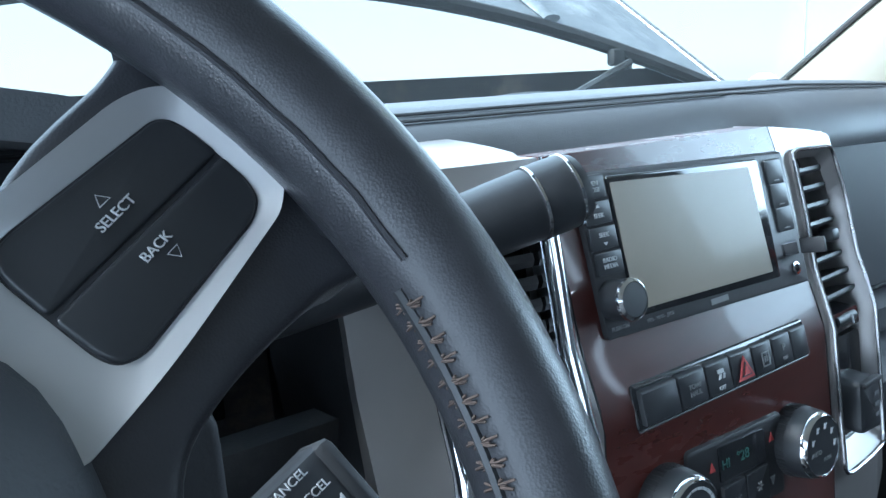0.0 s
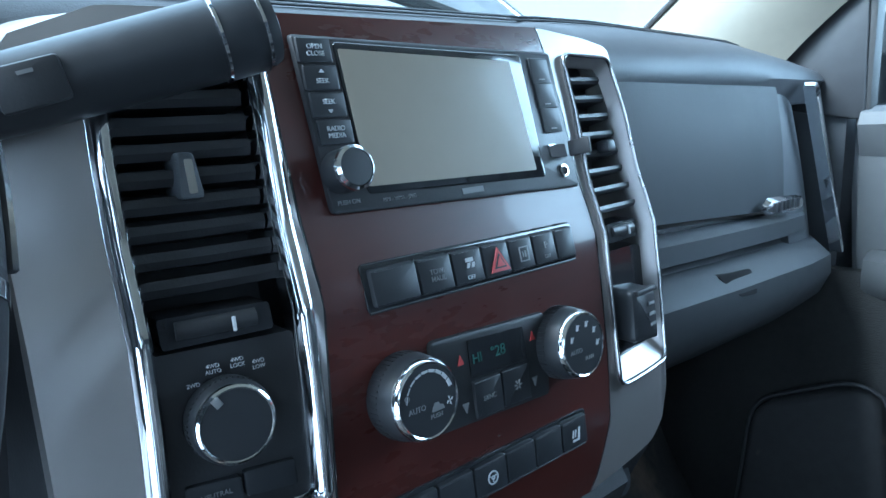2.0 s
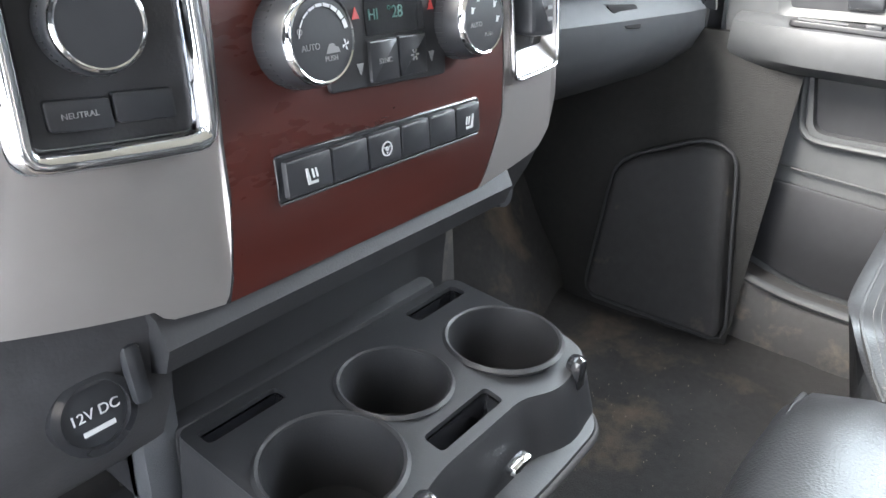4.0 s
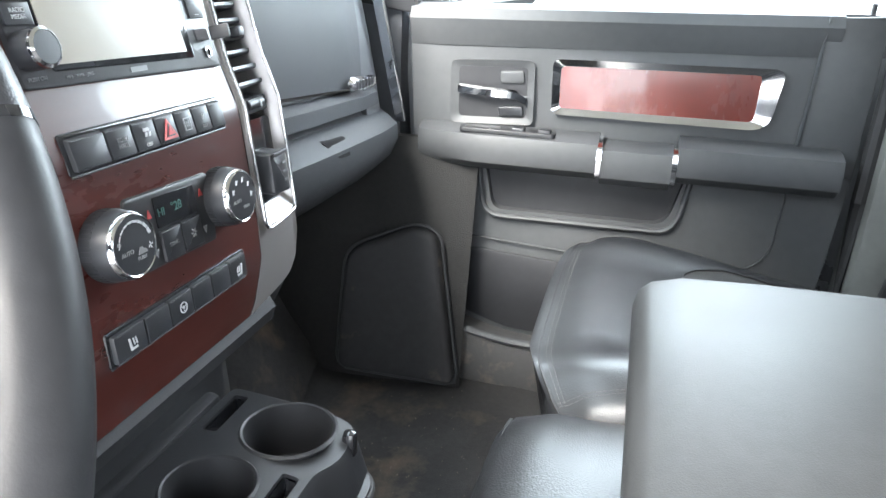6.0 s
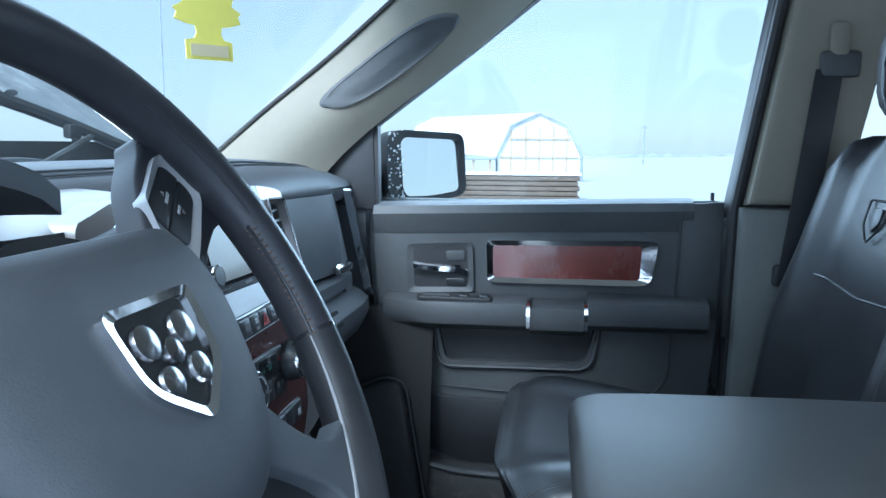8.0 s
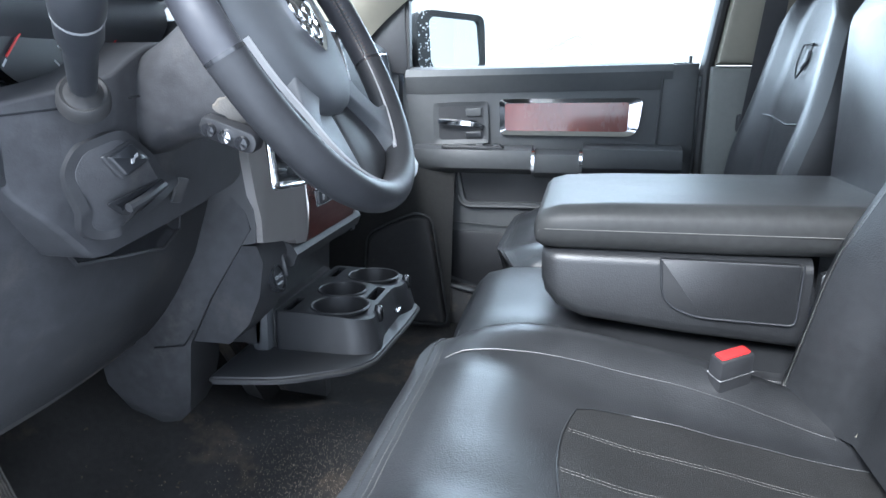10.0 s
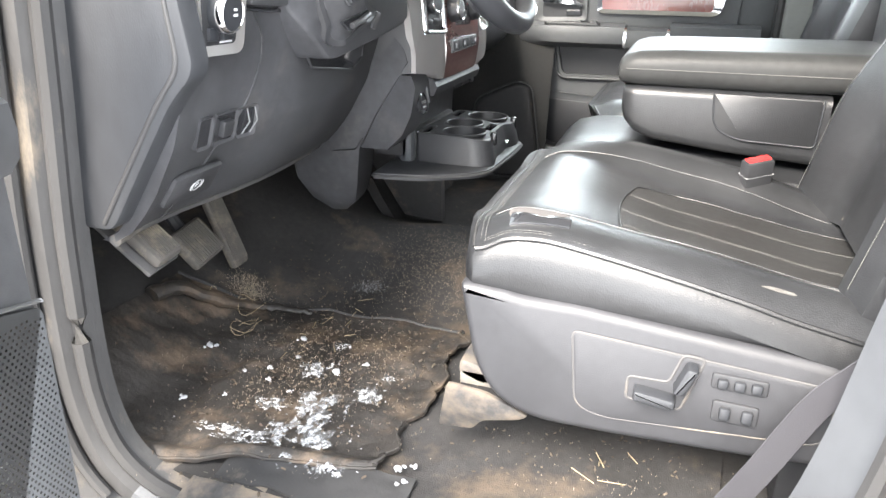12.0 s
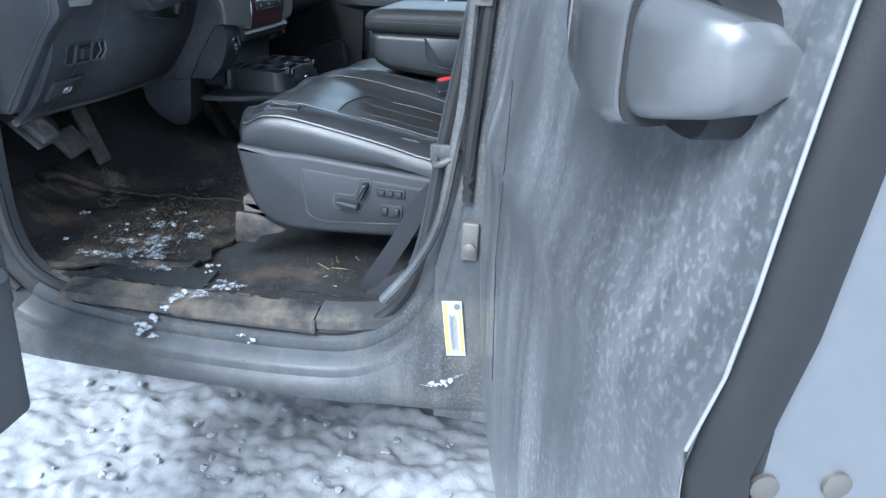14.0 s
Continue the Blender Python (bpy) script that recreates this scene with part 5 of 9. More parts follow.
thumbwheel(-0.176, 1.0995, 0.026, stack)
plate = rounded([(-0.2105, 1.010), (-0.142, 1.008), (-0.140, 1.0895), (-0.2075, 1.0905)], 0.003)
part("switch_plate", prism(plate, S, 0.004, 0.03), BLACK, stack, "black switch plate")


def knob(xc, zc, r, h, parent, label, mark=None, chrome=True):
    m = on_face(xc, zc, -0.001)
    part("knob_skirt", revolve([(r * 1.06, -0.004), (r * 1.06, h * 0.35), (r * 1.0, h * 0.8), (r * 0.97, h * 0.86)], m, 40), SATIN, parent, "ribbed black knob skirt")
    part("knob_ring", revolve([(r * 0.985, h * 0.80), (r * 0.96, h * 0.95), (r * 0.90, h * 1.02), (r * 0.86, h * 1.0), (r * 0.86, h * 0.8)], m, 40), CHROME, parent, "chrome ring")
    part("knob_face", revolve([(r * 0.87, h * 0.8), (r * 0.86, h * 0.985), (r * 0.5, h * 1.0), (0.0005, h * 1.0)], m, 40), SATIN, parent, label)
    bm = bmesh.new()
    for k in range(48):
        q = 2 * math.pi * k / 48
        bmesh.ops.create_cube(bm, size=1, matrix=m @ Matrix.Rotation(q, 4, "Z") @ Matrix.Translation((r * 1.06, 0, h * 0.2)) @ Matrix.Diagonal((0.0008, 0.0010, h * 0.35, 1)))
    part("knob_ribs", bm, BLACK, parent)
    return m @ Matrix.Translation((0, 0, h * 1.003))


dm = knob(-0.1795, 1.0570, 0.0190, 0.0125, stack, "black four-wheel-drive dial")
part("dial_mark", box((0, 0.0140, 0.0002), (0.0038, 0.0042, 0.0010), 0.0003, dm @ Matrix.Rotation(radians(33), 4, "Z")), GREYPR, stack, "pale pointer")
for t, x, z in (("2WD", -0.1912, 1.0742), ("4WD\nAUTO", -0.1815, 1.0800), ("4WD\nLOCK", -0.1700, 1.0806), ("4WD\nLOW", -0.1600, 1.0775)):
    lettering("print", t, 0.0027, on_face(x, z, 0.0035), WHITE, stack)
for xc, w, t in ((-0.1895, 0.0125, "NEUTRAL"), (-0.1625, 0.013, "")):
    part("push_button", prism(rounded([(xc - w, 1.0165), (xc + w, 1.0145), (xc + w, 1.0275), (xc - w, 1.029)], 0.002), S, 0.0022, 0.01, 0.0008), SATIN, stack)
    if t:
        lettering("print", t, 0.0034, on_face(xc, 1.0222, 0.0018), GREYPR, stack)

# right vent column
RB = [(0.108, 1.228), (0.166, 1.226), (0.178, 1.185), (0.1838, 1.125), (0.1838, 1.06), (0.181, 0.992), (0.1135, 0.9895), (0.1125, 1.05), (0.1135, 1.115), (0.1125, 1.187)]
RI = [(0.1165, 1.2195), (0.160, 1.218), (0.1715, 1.184), (0.1775, 1.125), (0.1775, 1.06), (0.1755, 1.0065), (0.1175, 1.0045), (0.1165, 1.05), (0.1175, 1.115), (0.1165, 1.187)]
rr_ = lambda c, m: [c if k in (0, 1, 5, 6) else m for k in range(10)]
ro = rounded(RB, rr_(0.007, 0.006), 5)
ri = rounded(RI, rr_(0.004, 0.005), 5)
sr = [(wood_r(z) + 0.001, z) for z in (0.914, 0.93, 0.965, 1.0, 1.06, 1.12, 1.2, 1.246)] + [(0.14, 1.240), (0.173, 1.234), (0.1845, 1.185), (0.1895, 1.125), (0.190, 1.06), (0.1885, 0.99), (0.182, 0.94), (0.165, 0.926)]
part("silver_surround", ring(sr, ro, S, 0.0, 0.03, 120), SILVER, stack, "satin silver surround")
part("silver_side", sheet(lambda u, v: V(lerp_table([(0.926, 0.165), (0.94, 0.182), (0.99, 0.1885), (1.06, 0.19), (1.125, 0.1895), (1.185, 0.1845), (1.236, 0.173)], 0.926 + 0.31 * v) + 0.010 * u, face_y(0.2, 0.926 + 0.31 * v) + 0.085 * u, 0.926 + 0.31 * v), 5, 14, (-0.01, 0, 0)), SILVER, stack, "silver outer flank")
part("vent_bezel", ring(ro, ri, S, -0.003, 0.012, 120, 0.010), SILVER, stack, "satin silver vent bezel")
part("bezel_crown", bead(resample(ro, 120), S, 0.003, 0.0025, -0.003), DULLCHR, stack, "thin chrome edge")
part("vent_back", prism(ri, S, 0.045, 0.05), GLOSSB, stack, "dark vent cavity")
for k in range(8):
    z = 1.108 + 0.108 * (k + 0.5) / 8
    xa, xb = 0.1165, 0.160 + (1.218 - z) * 0.19
    part("vent_slat", loft([[S(x, z, 0.006) + V(0, 0.0, 0.0025), S(x, z, 0.006) + V(0, -0.001, 0), S(x, z, 0.006) + V(0, 0.0, -0.0025),
                             S(x, z, 0.006) + V(0, 0.02, -0.009), S(x, z, 0.006) + V(0, 0.02, -0.004)] for x in (xa, xb)]), SATIN, stack)
part("vent_tab", box((0, 0, 0), (0.012, 0.010, 0.012), 0.003, on_face(0.150, 1.160, 0.002)), SATIN, stack)
thumbwheel(0.146, 1.098, 0.020, stack)
part("cubby_frame", prism(rounded([(0.117, 1.084), (0.177, 1.083), (0.1755, 1.0065), (0.1175, 1.0045)], 0.006), S, 0.008, 0.03), GLOSSB, stack, "black storage cubby")
part("plug_cover", prism(rounded([(0.127, 1.058), (0.160, 1.055), (0.159, 1.016), (0.125, 1.019)], 0.005), S, -0.012, 0.01, 0.004), SATIN, stack, "hinged black socket cover")
part("plug_cap", box((0, 0, 0), (0.028, 0.004, 0.006), 0.001, on_face(0.144, 1.055, -0.011)), BLACK, stack)
for k in range(3):
    plot("print_bar", [[(-0.004, 0.012 - 0.008 * k), (0.004, 0.012 - 0.008 * k), (0.004, 0.0145 - 0.008 * k), (-0.004, 0.0145 - 0.008 * k)]], on_face(0.150, 1.032, -0.0125), GREYPR, stack)


# ---- radio ----
radio = thing("radio", (0, 0.03, 1.13), "touch-screen radio with side buttons and a volume knob", "radio")
RO = rounded([(-0.1108, 1.2350), (0.0945, 1.2285), (0.1015, 1.1355), (-0.1050, 1.1415)], 0.003)
part("bezel", prism(RO, S, -0.004, 0.02, 0.002), BLACK, radio, "black radio face")
RW = rounded([(-0.0865, 1.2315), (0.0615, 1.2265), (0.0665, 1.1455), (-0.0810, 1.1500)], 0.003)
part("window", prism(RW, S, -0.0055, 0.01, 0.001), GLOSSB, radio, "gloss black window")
RS = rounded([(-0.0844, 1.2278), (0.0490, 1.2222), (0.0573, 1.1511), (-0.0805, 1.1542)], 0.0015)
part("screen", prism(RS, S, -0.0060, 0.01), SCREEN, radio, "blank touch screen, cabin reflection painted in beige")
for k, t in enumerate(("OPEN\nCLOSE", "SEEK", "SEEK", "RADIO\nMEDIA")):
    zc = 1.2268 - 0.0142 * k
    x0, x1 = -0.1092 + 0.0012 * k, -0.0885 + 0.0014 * k
    part("side_button", prism(rounded([(x0, zc + 0.0066), (x1, zc + 0.0066), (x1, zc - 0.0066), (x0, zc - 0.0066)], 0.0012), S, -0.0058, 0.0, 0.0008), SATIN, radio)
    lettering("print", t, 0.0037, on_face((x0 + x1) / 2, zc - (0.0018 if k == 1 else -0.0016 if k == 2 else 0), -0.0061), WHITE, radio)
    if k in (1, 2):
        s = 1 if k == 1 else -1
        plot("arrow_mark", [[(-0.0016, 0.0026 * s), (0.0016, 0.0026 * s), (0, 0.0044 * s)][::s]], on_face((x0 + x1) / 2, zc, -0.0060), WHITE, radio)
for k in range(3):
    zc = 1.2160 - 0.0165 * k
    x0, x1 = 0.0690 + 0.0018 * k, 0.0880 + 0.0018 * k
    part("side_button", prism(rounded([(x0, zc + 0.0085), (x1, zc + 0.0085), (x1 + 0.001, zc - 0.0085), (x0 + 0.001, zc - 0.0085)], 0.0012), S, -0.0058, 0.0, 0.0008), SATIN, radio)
    plot("print_bar", [[(-0.003, -0.0063), (0.003, -0.0063), (0.003, -0.0055), (-0.003, -0.0055)]], on_face((x0 + x1) / 2, zc, -0.0062), GREYPR, radio)
part("usb_slot", prism(rounded([(0.0735, 1.1665), (0.0905, 1.166), (0.0915, 1.1575), (0.0745, 1.158)], 0.001), S, -0.0062, 0.0), CHROME, radio, "open metal port")
part("port_cover", box((0.010, -0.001, 0.010), (0.003, 0.011, 0.018), 0.001, on_face(0.085, 1.163, -0.005)), BLACK, radio, "swung-open port cover")
am = on_face(0.0860, 1.1478, -0.004)
part("aux_jack", revolve([(0.0045, 0), (0.0045, 0.002), (0.003, 0.0022), (0.003, 0.0005), (0.0003, 0.0004)], am, 18), CHROME, radio, "round jack socket")
vm = on_face(-0.0965, 1.1632, -0.004)
part("volume_knob", revolve([(0.0118, 0), (0.0118, 0.012), (0.0112, 0.0145), (0.0095, 0.0165), (0.0003, 0.0168)], vm, 32), SATIN, radio, "black volume knob")
part("knob_trim", revolve([(0.0115, 0.0125), (0.0122, 0.0138), (0.0118, 0.0155), (0.0100, 0.0168), (0.0098, 0.0150)], vm, 32), CHROME, radio, "chrome ring")
lettering("print", "PUSH ON", 0.0034, on_face(-0.0945, 1.1472, -0.0045), GREYPR, radio)
lettering("print", "MP3 - WMA - JPEG", 0.0030, on_face(-0.0600, 1.1458, -0.0045), GREYPR, radio)
plot("print_bar", [[(-0.009, -0.0018), (0.009, -0.0018), (0.009, 0.0018), (-0.009, 0.0018)]], on_face(-0.0029, 1.1440, -0.0043), GREYPR, radio)


# ---- switch rows and climate controls ----
def button_row(e, x0, x1, zt, zb, n, widths=None):
    part("row_frame", prism(rounded([(x0 - 0.003, zt + 0.003), (x1 + 0.003, zt + 0.002), (x1 + 0.003, zb - 0.003), (x0 - 0.003, zb - 0.003)], 0.003), S, -0.0015, 0.01, 0.001), GLOSSB, e, "black row frame")
    part("row_sill", tube([S(x0 - 0.002, zb - 0.003, -0.001), S((x0 + x1) / 2, zb - 0.003, -0.001), S(x1 + 0.002, zb - 0.003, -0.001)], 0.0008, 6), SATIN, e)
    w = [1] * n if not widths else widths
    tot, x, mids = sum(w), x0, []
    for k in range(n):
        a, b = x, x + (x1 - x0) * w[k] / tot
        part("push_button", prism(rounded([(a + 0.0006, zt), (b - 0.0006, zt), (b - 0.0006, zb), (a + 0.0006, zb)], 0.0015), S, -0.0050, 0.0, 0.0014), SATIN, e)
        mids.append((a + b) / 2)
        x = b
    return mids


row1 = thing("switch_row", (0, 0, 1.09), "row of seven black switches with a red hazard button", "switches", group="switch rows")
mids = button_row(row1, -0.0940, 0.0780, 1.1115, 1.0915, 7, [1.3, 1.05, 1.0, 0.95, 0.9, 0.9, 0.8])
lettering("print", "TOW/\nHAUL", 0.0042, on_face(mids[1], 1.1015, -0.0053), GREYPR, row1)
hm = on_face(mids[3], 1.1015, -0.0052)
plot("hazard_mark", [[(-0.0085, -0.007), (0.0085, -0.007), (0.0, 0.008)]], hm, REDPR, row1)
plot("hazard_inner", [[(-0.0052, -0.0050), (0.0052, -0.0050), (0.0, 0.0042)]], hm @ Matrix.Translation((0, 0, 0.0005)), SATIN, row1)
plot("hazard_core", [[(-0.0035, -0.0040), (0.0035, -0.0040), (0.0, 0.0022)]], hm @ Matrix.Translation((0, 0, 0.001)), REDPR, row1)
lettering("print", "OFF", 0.0036, on_face(mids[2], 1.0955, -0.0053), WHITE, row1)
plot("slip_mark", [[(-0.003, 0.001), (0.003, 0.001), (0.003, 0.0035), (-0.003, 0.0035)], [(-0.003, -0.0025), (-0.001, -0.0025), (0.0005, 0.0005), (-0.0015, 0.0005)], [(0.001, -0.0025), (0.003, -0.0025), (0.004, 0.0005), (0.002, 0.0005)]], on_face(mids[2], 1.1035, -0.0053), WHITE, row1)
plot("heater_mark", [[(-0.004, -0.004), (-0.0032, -0.004), (-0.0032, 0.004), (-0.004, 0.004)], [(0.0032, -0.004), (0.004, -0.004), (0.004, 0.004), (0.0032, 0.004)], [(-0.0015, -0.002), (-0.0008, -0.002), (-0.0008, 0.002), (-0.0015, 0.002)], [(0.0008, -0.002), (0.0015, -0.002), (0.0015, 0.002), (0.0008, 0.002)], [(-0.004, 0.004), (0.004, 0.004), (0.004, 0.0048), (-0.004, 0.0048)], [(-0.004, -0.0048), (0.004, -0.0048), (0.004, -0.004), (-0.004, -0.004)]], on_face(mids[4], 1.1015, -0.0053), GREYPR, row1)
lettering("print", "P", 0.0062, on_face(mids[5], 1.1035, -0.0053), GREYPR, row1)
lettering("print", "OFF", 0.0034, on_face(mids[5], 1.0965, -0.0053), GREYPR, row1)

hvac = thing("climate_control", (0, -0.01, 1.0), "climate panel with two chrome-ringed knobs and a green display", "climate control")
part("panel", prism(rounded([(-0.060, 1.0645), (0.040, 1.0605), (0.037, 1.006), (-0.062, 1.010)], 0.004), S, -0.003, 0.01, 0.002), BLACK, hvac)
part("display", prism(rounded([(-0.032, 1.059), (0.016, 1.0565), (0.017, 1.0355), (-0.032, 1.0365)], 0.001), S, -0.0040, 0.0), GLOSSB, hvac, "dark display window")
for a, b in ((-0.032, -0.009), (-0.0075, 0.0165)):
    part("push_button", prism(rounded([(a, 1.034), (b, 1.0335), (b, 1.0105), (a, 1.0115)], 0.001), S, -0.0055, 0.0, 0.001), SATIN, hvac)
lettering("print", "HI", 0.0085, on_face(-0.026, 1.047, -0.0042), GREENLCD, hvac)
lettering("print", "°28", 0.0095, on_face(-0.008, 1.047, -0.0042), GREENLCD, hvac)
lettering("print", "SYNC", 0.0042, on_face(-0.0205, 1.0225, -0.0058), GREYPR, hvac)
plot("snowflake", [[(0.0022 * math.cos(k * 1.047 + q), 0.0022 * math.sin(k * 1.047 + q)) for q in (0, 0)] and [(r * math.cos(k * 1.047 + o), r * math.sin(k * 1.047 + o)) for r, o in ((0.0012, -0.3), (0.0034, -0.15), (0.0034, 0.15), (0.0012, 0.3))] for k in range(6)], on_face(0.0045, 1.0225, -0.0057), GREYPR, hvac)
for x, z, s, mt in ((-0.039, 1.049, 1, REDPR), (0.0245, 1.0485, 1, REDPR), (-0.039, 1.020, -1, GREYPR), (0.0225, 1.019, -1, GREYPR)):
    plot("arrow_mark", [[(-0.0026, -0.003 * s), (0.0026, -0.003 * s), (0, 0.003 * s)][::s]], on_face(x, z, -0.0033), mt, hvac)
for xc, txt in ((-0.0815, "fan"), (0.0520, "mode")):
    m = knob(xc, 1.0405 if xc < 0 else 1.0372, 0.0228, 0.022, hvac, "black %s knob" % txt)
    lettering("print", "AUTO", 0.0042, m @ Matrix.Translation((-0.0085, -0.003, 0)), GREYPR, hvac)
    lettering("print", "PUSH", 0.0036, m @ Matrix.Translation((0.004, -0.0095, 0)), GREYPR, hvac)
    if xc < 0:
        for k in range(9):
            q = radians(165 - 18 * k)
            w = 0.0002 + 0.00016 * k
            plot("fan_scale", [[(0.0150 * math.cos(q + a), 0.0150 * math.sin(q + a)) if r == 0 else ((0.0150 + w * 1.6) * math.cos(q + a), (0.0150 + w * 1.6) * math.sin(q + a)) for a, r in ((-0.13, 0), (-0.13, 1), (0.13, 1), (0.13, 0))]], m, WHITE, hvac, 0.0004)
        plot("fan_mark", [[(0.0142 + 0.0018 * math.cos(k * 1.57), -0.004 + 0.0022 * math.sin(k * 1.57)), (0.0142 + 0.0024 * math.cos(k * 1.57 + 0.5), -0.004 + 0.003 * math.sin(k * 1.57 + 0.5)), (0.0142, -0.004)] for k in range(4)], m, WHITE, hvac, 0.0004)
        plot("car_mark", [[(0.001, -0.007), (0.010, -0.007), (0.009, -0.0045), (0.007, -0.004), (0.006, -0.0025), (0.0035, -0.0025), (0.002, -0.0045)]], m, GREYPR, hvac, 0.0004)
        lettering("print", "O", 0.0042, m @ Matrix.Translation((-0.0142, 0.0045, 0)), GREYPR, hvac)
    else:
        for k in range(5):
            q = radians(155 - 40 * k)
            c, s = 0.0135 * math.cos(q), 0.0135 * math.sin(q)
            plot("flow_mark", [[(c - 0.0014, s - 0.002), (c + 0.0006, s - 0.002), (c + 0.0016, s + 0.0006), (c - 0.0006, s + 0.002)], [(c + 0.0014, s + 0.0006), (c + 0.0024, s + 0.0006), (c + 0.0024, s + 0.0014), (c + 0.0014, s + 0.0014)]], m, WHITE, hvac, 0.0004)

row2 = thing("seat_heater_row", (0, -0.02, 0.95), "row of black seat and wheel heater switches", "switches", group="switch rows")
mids2 = button_row(row2, -0.1010, 0.0690, 0.9835, 0.9635, 6, [1.15, 1, 1, 0.95, 0.95, 0.95])
for k in (0, 5):
    s = 1 if k == 0 else -1
    plot("seat_mark", [[(-0.004 * s, -0.004), (0.003 * s, -0.004), (0.003 * s, -0.0025), (-0.002 * s, -0.0025), (-0.0035 * s, 0.005), (-0.005 * s, 0.005)][::s], [(0.0 * s, -0.001), (0.001 * s, -0.001), (0.0 * s, 0.004), (-0.001 * s, 0.004)][::s], [(0.0025 * s, -0.001), (0.0035 * s, -0.001), (0.0025 * s, 0.004), (0.0015 * s, 0.004)][::s]], on_face(mids2[k] + 0.001 * s, 0.9725, -0.0053), WHITE, row2)
part("wheel_mark", join(*([revolve([(r0, 0), (r1, 0), (r1, 0.0006), (r0, 0.0006)], on_face(mids2[2], 0.9735, -0.0053), 20, False) for r0, r1 in ((0.0036, 0.0044), (0.0006, 0.0014))] + [box((0.0024 * math.cos(q), 0.0024 * math.sin(q), 0.0003), (0.0007, 0.0007, 0.0006), 0, on_face(mids2[2], 0.9735, -0.0053)) for q in (0.4, 2.7, 4.7)])), WHITE, row2)

# ---- under the stack ----
under = thing("stack_underside", (0, 0.05, 0.8), "black rolled lower edge and sloping panel below the wood", "trim")
PROF = [(0.02, 0.925), (-0.004, 0.916), (-0.012, 0.902), (-0.006, 0.886), (0.02, 0.874), (0.045, 0.868), (0.050, 0.845), (0.052, 0.80), (0.055, 0.76), (0.12, 0.76), (0.12, 0.925)]
part("rolled_edge", loft([[V(x, y, z) for y, z in PROF[:6] + [(0.12, 0.868), (0.12, 0.925)]] for x in (-0.172, -0.10, 0.0, 0.08, 0.135)]), BLACK, under, "rolled lower edge")
part("sloping_panel", loft([[V(x, y, z) for y, z in [(0.046, 0.867)] + PROF[6:10] + [(0.12, 0.867)]] for x in (-0.170, -0.10, 0.0, 0.08, 0.133)]), BLACK, under, "recessed sloping panel")
outl = thing("power_outlet_block", (-0.21, 0.04, 0.8), "dusty black block with a 12 volt outlet", "outlet")
part("block", loft([[V(x + 0.004 * k, y, z) for y, z in ((0.012, 0.932), (0.004, 0.91), (0.012, 0.86), (0.03, 0.82), (0.06, 0.79), (0.14, 0.79), (0.14, 0.932))] for k, x in enumerate((-0.252, -0.246, -0.178, -0.172))]), DUSTPL, outl)
om = axes((-0.206, 0.006, 0.876), (1, 0, 0), (0, 0.25, 1))
part("socket_rim", revolve([(0.021, -0.004), (0.021, 0.004), (0.017, 0.005), (0.016, -0.002)], om, 28, False), GLOSSB, outl)
part("socket_cap", revolve([(0.0165, -0.004), (0.0165, 0.002), (0.0003, 0.003)], om, 28), SATIN, outl)
lettering("print", "12V DC", 0.0075, om @ Matrix.Translation((0, 0.001, 0.0035)), WHITE, outl)
plot("key_mark", [[(-0.008, -0.009), (0.008, -0.009), (0.008, -0.0065), (-0.008, -0.0065)]], om @ Matrix.Translation((0, 0, 0.003)), WHITE, outl)
part("finger_pull", box((0, 0, 0), (0.010, 0.034, 0.010), 0.004, axes((-0.183, 0.004, 0.888), (1, 0, 0), (-0.15, 0.2, 1))), SATIN, outl)
part("block", loft([[V(x, y, z) for y, z in ((0.0, 0.926), (0.01, 0.90), (0.03, 0.86), (0.07, 0.84), (0.14, 0.84), (0.14, 0.926))] for x in (0.137, 0.16, 0.195)]), DUSTPL, outl, "right lower block")
part("socket_cap", revolve([(0.014, -0.003), (0.014, 0.003), (0.0003, 0.004)], axes((0.165, 0.018, 0.88), (1, 0, 0), (0, 0.3, 1)), 22), SATIN, outl)


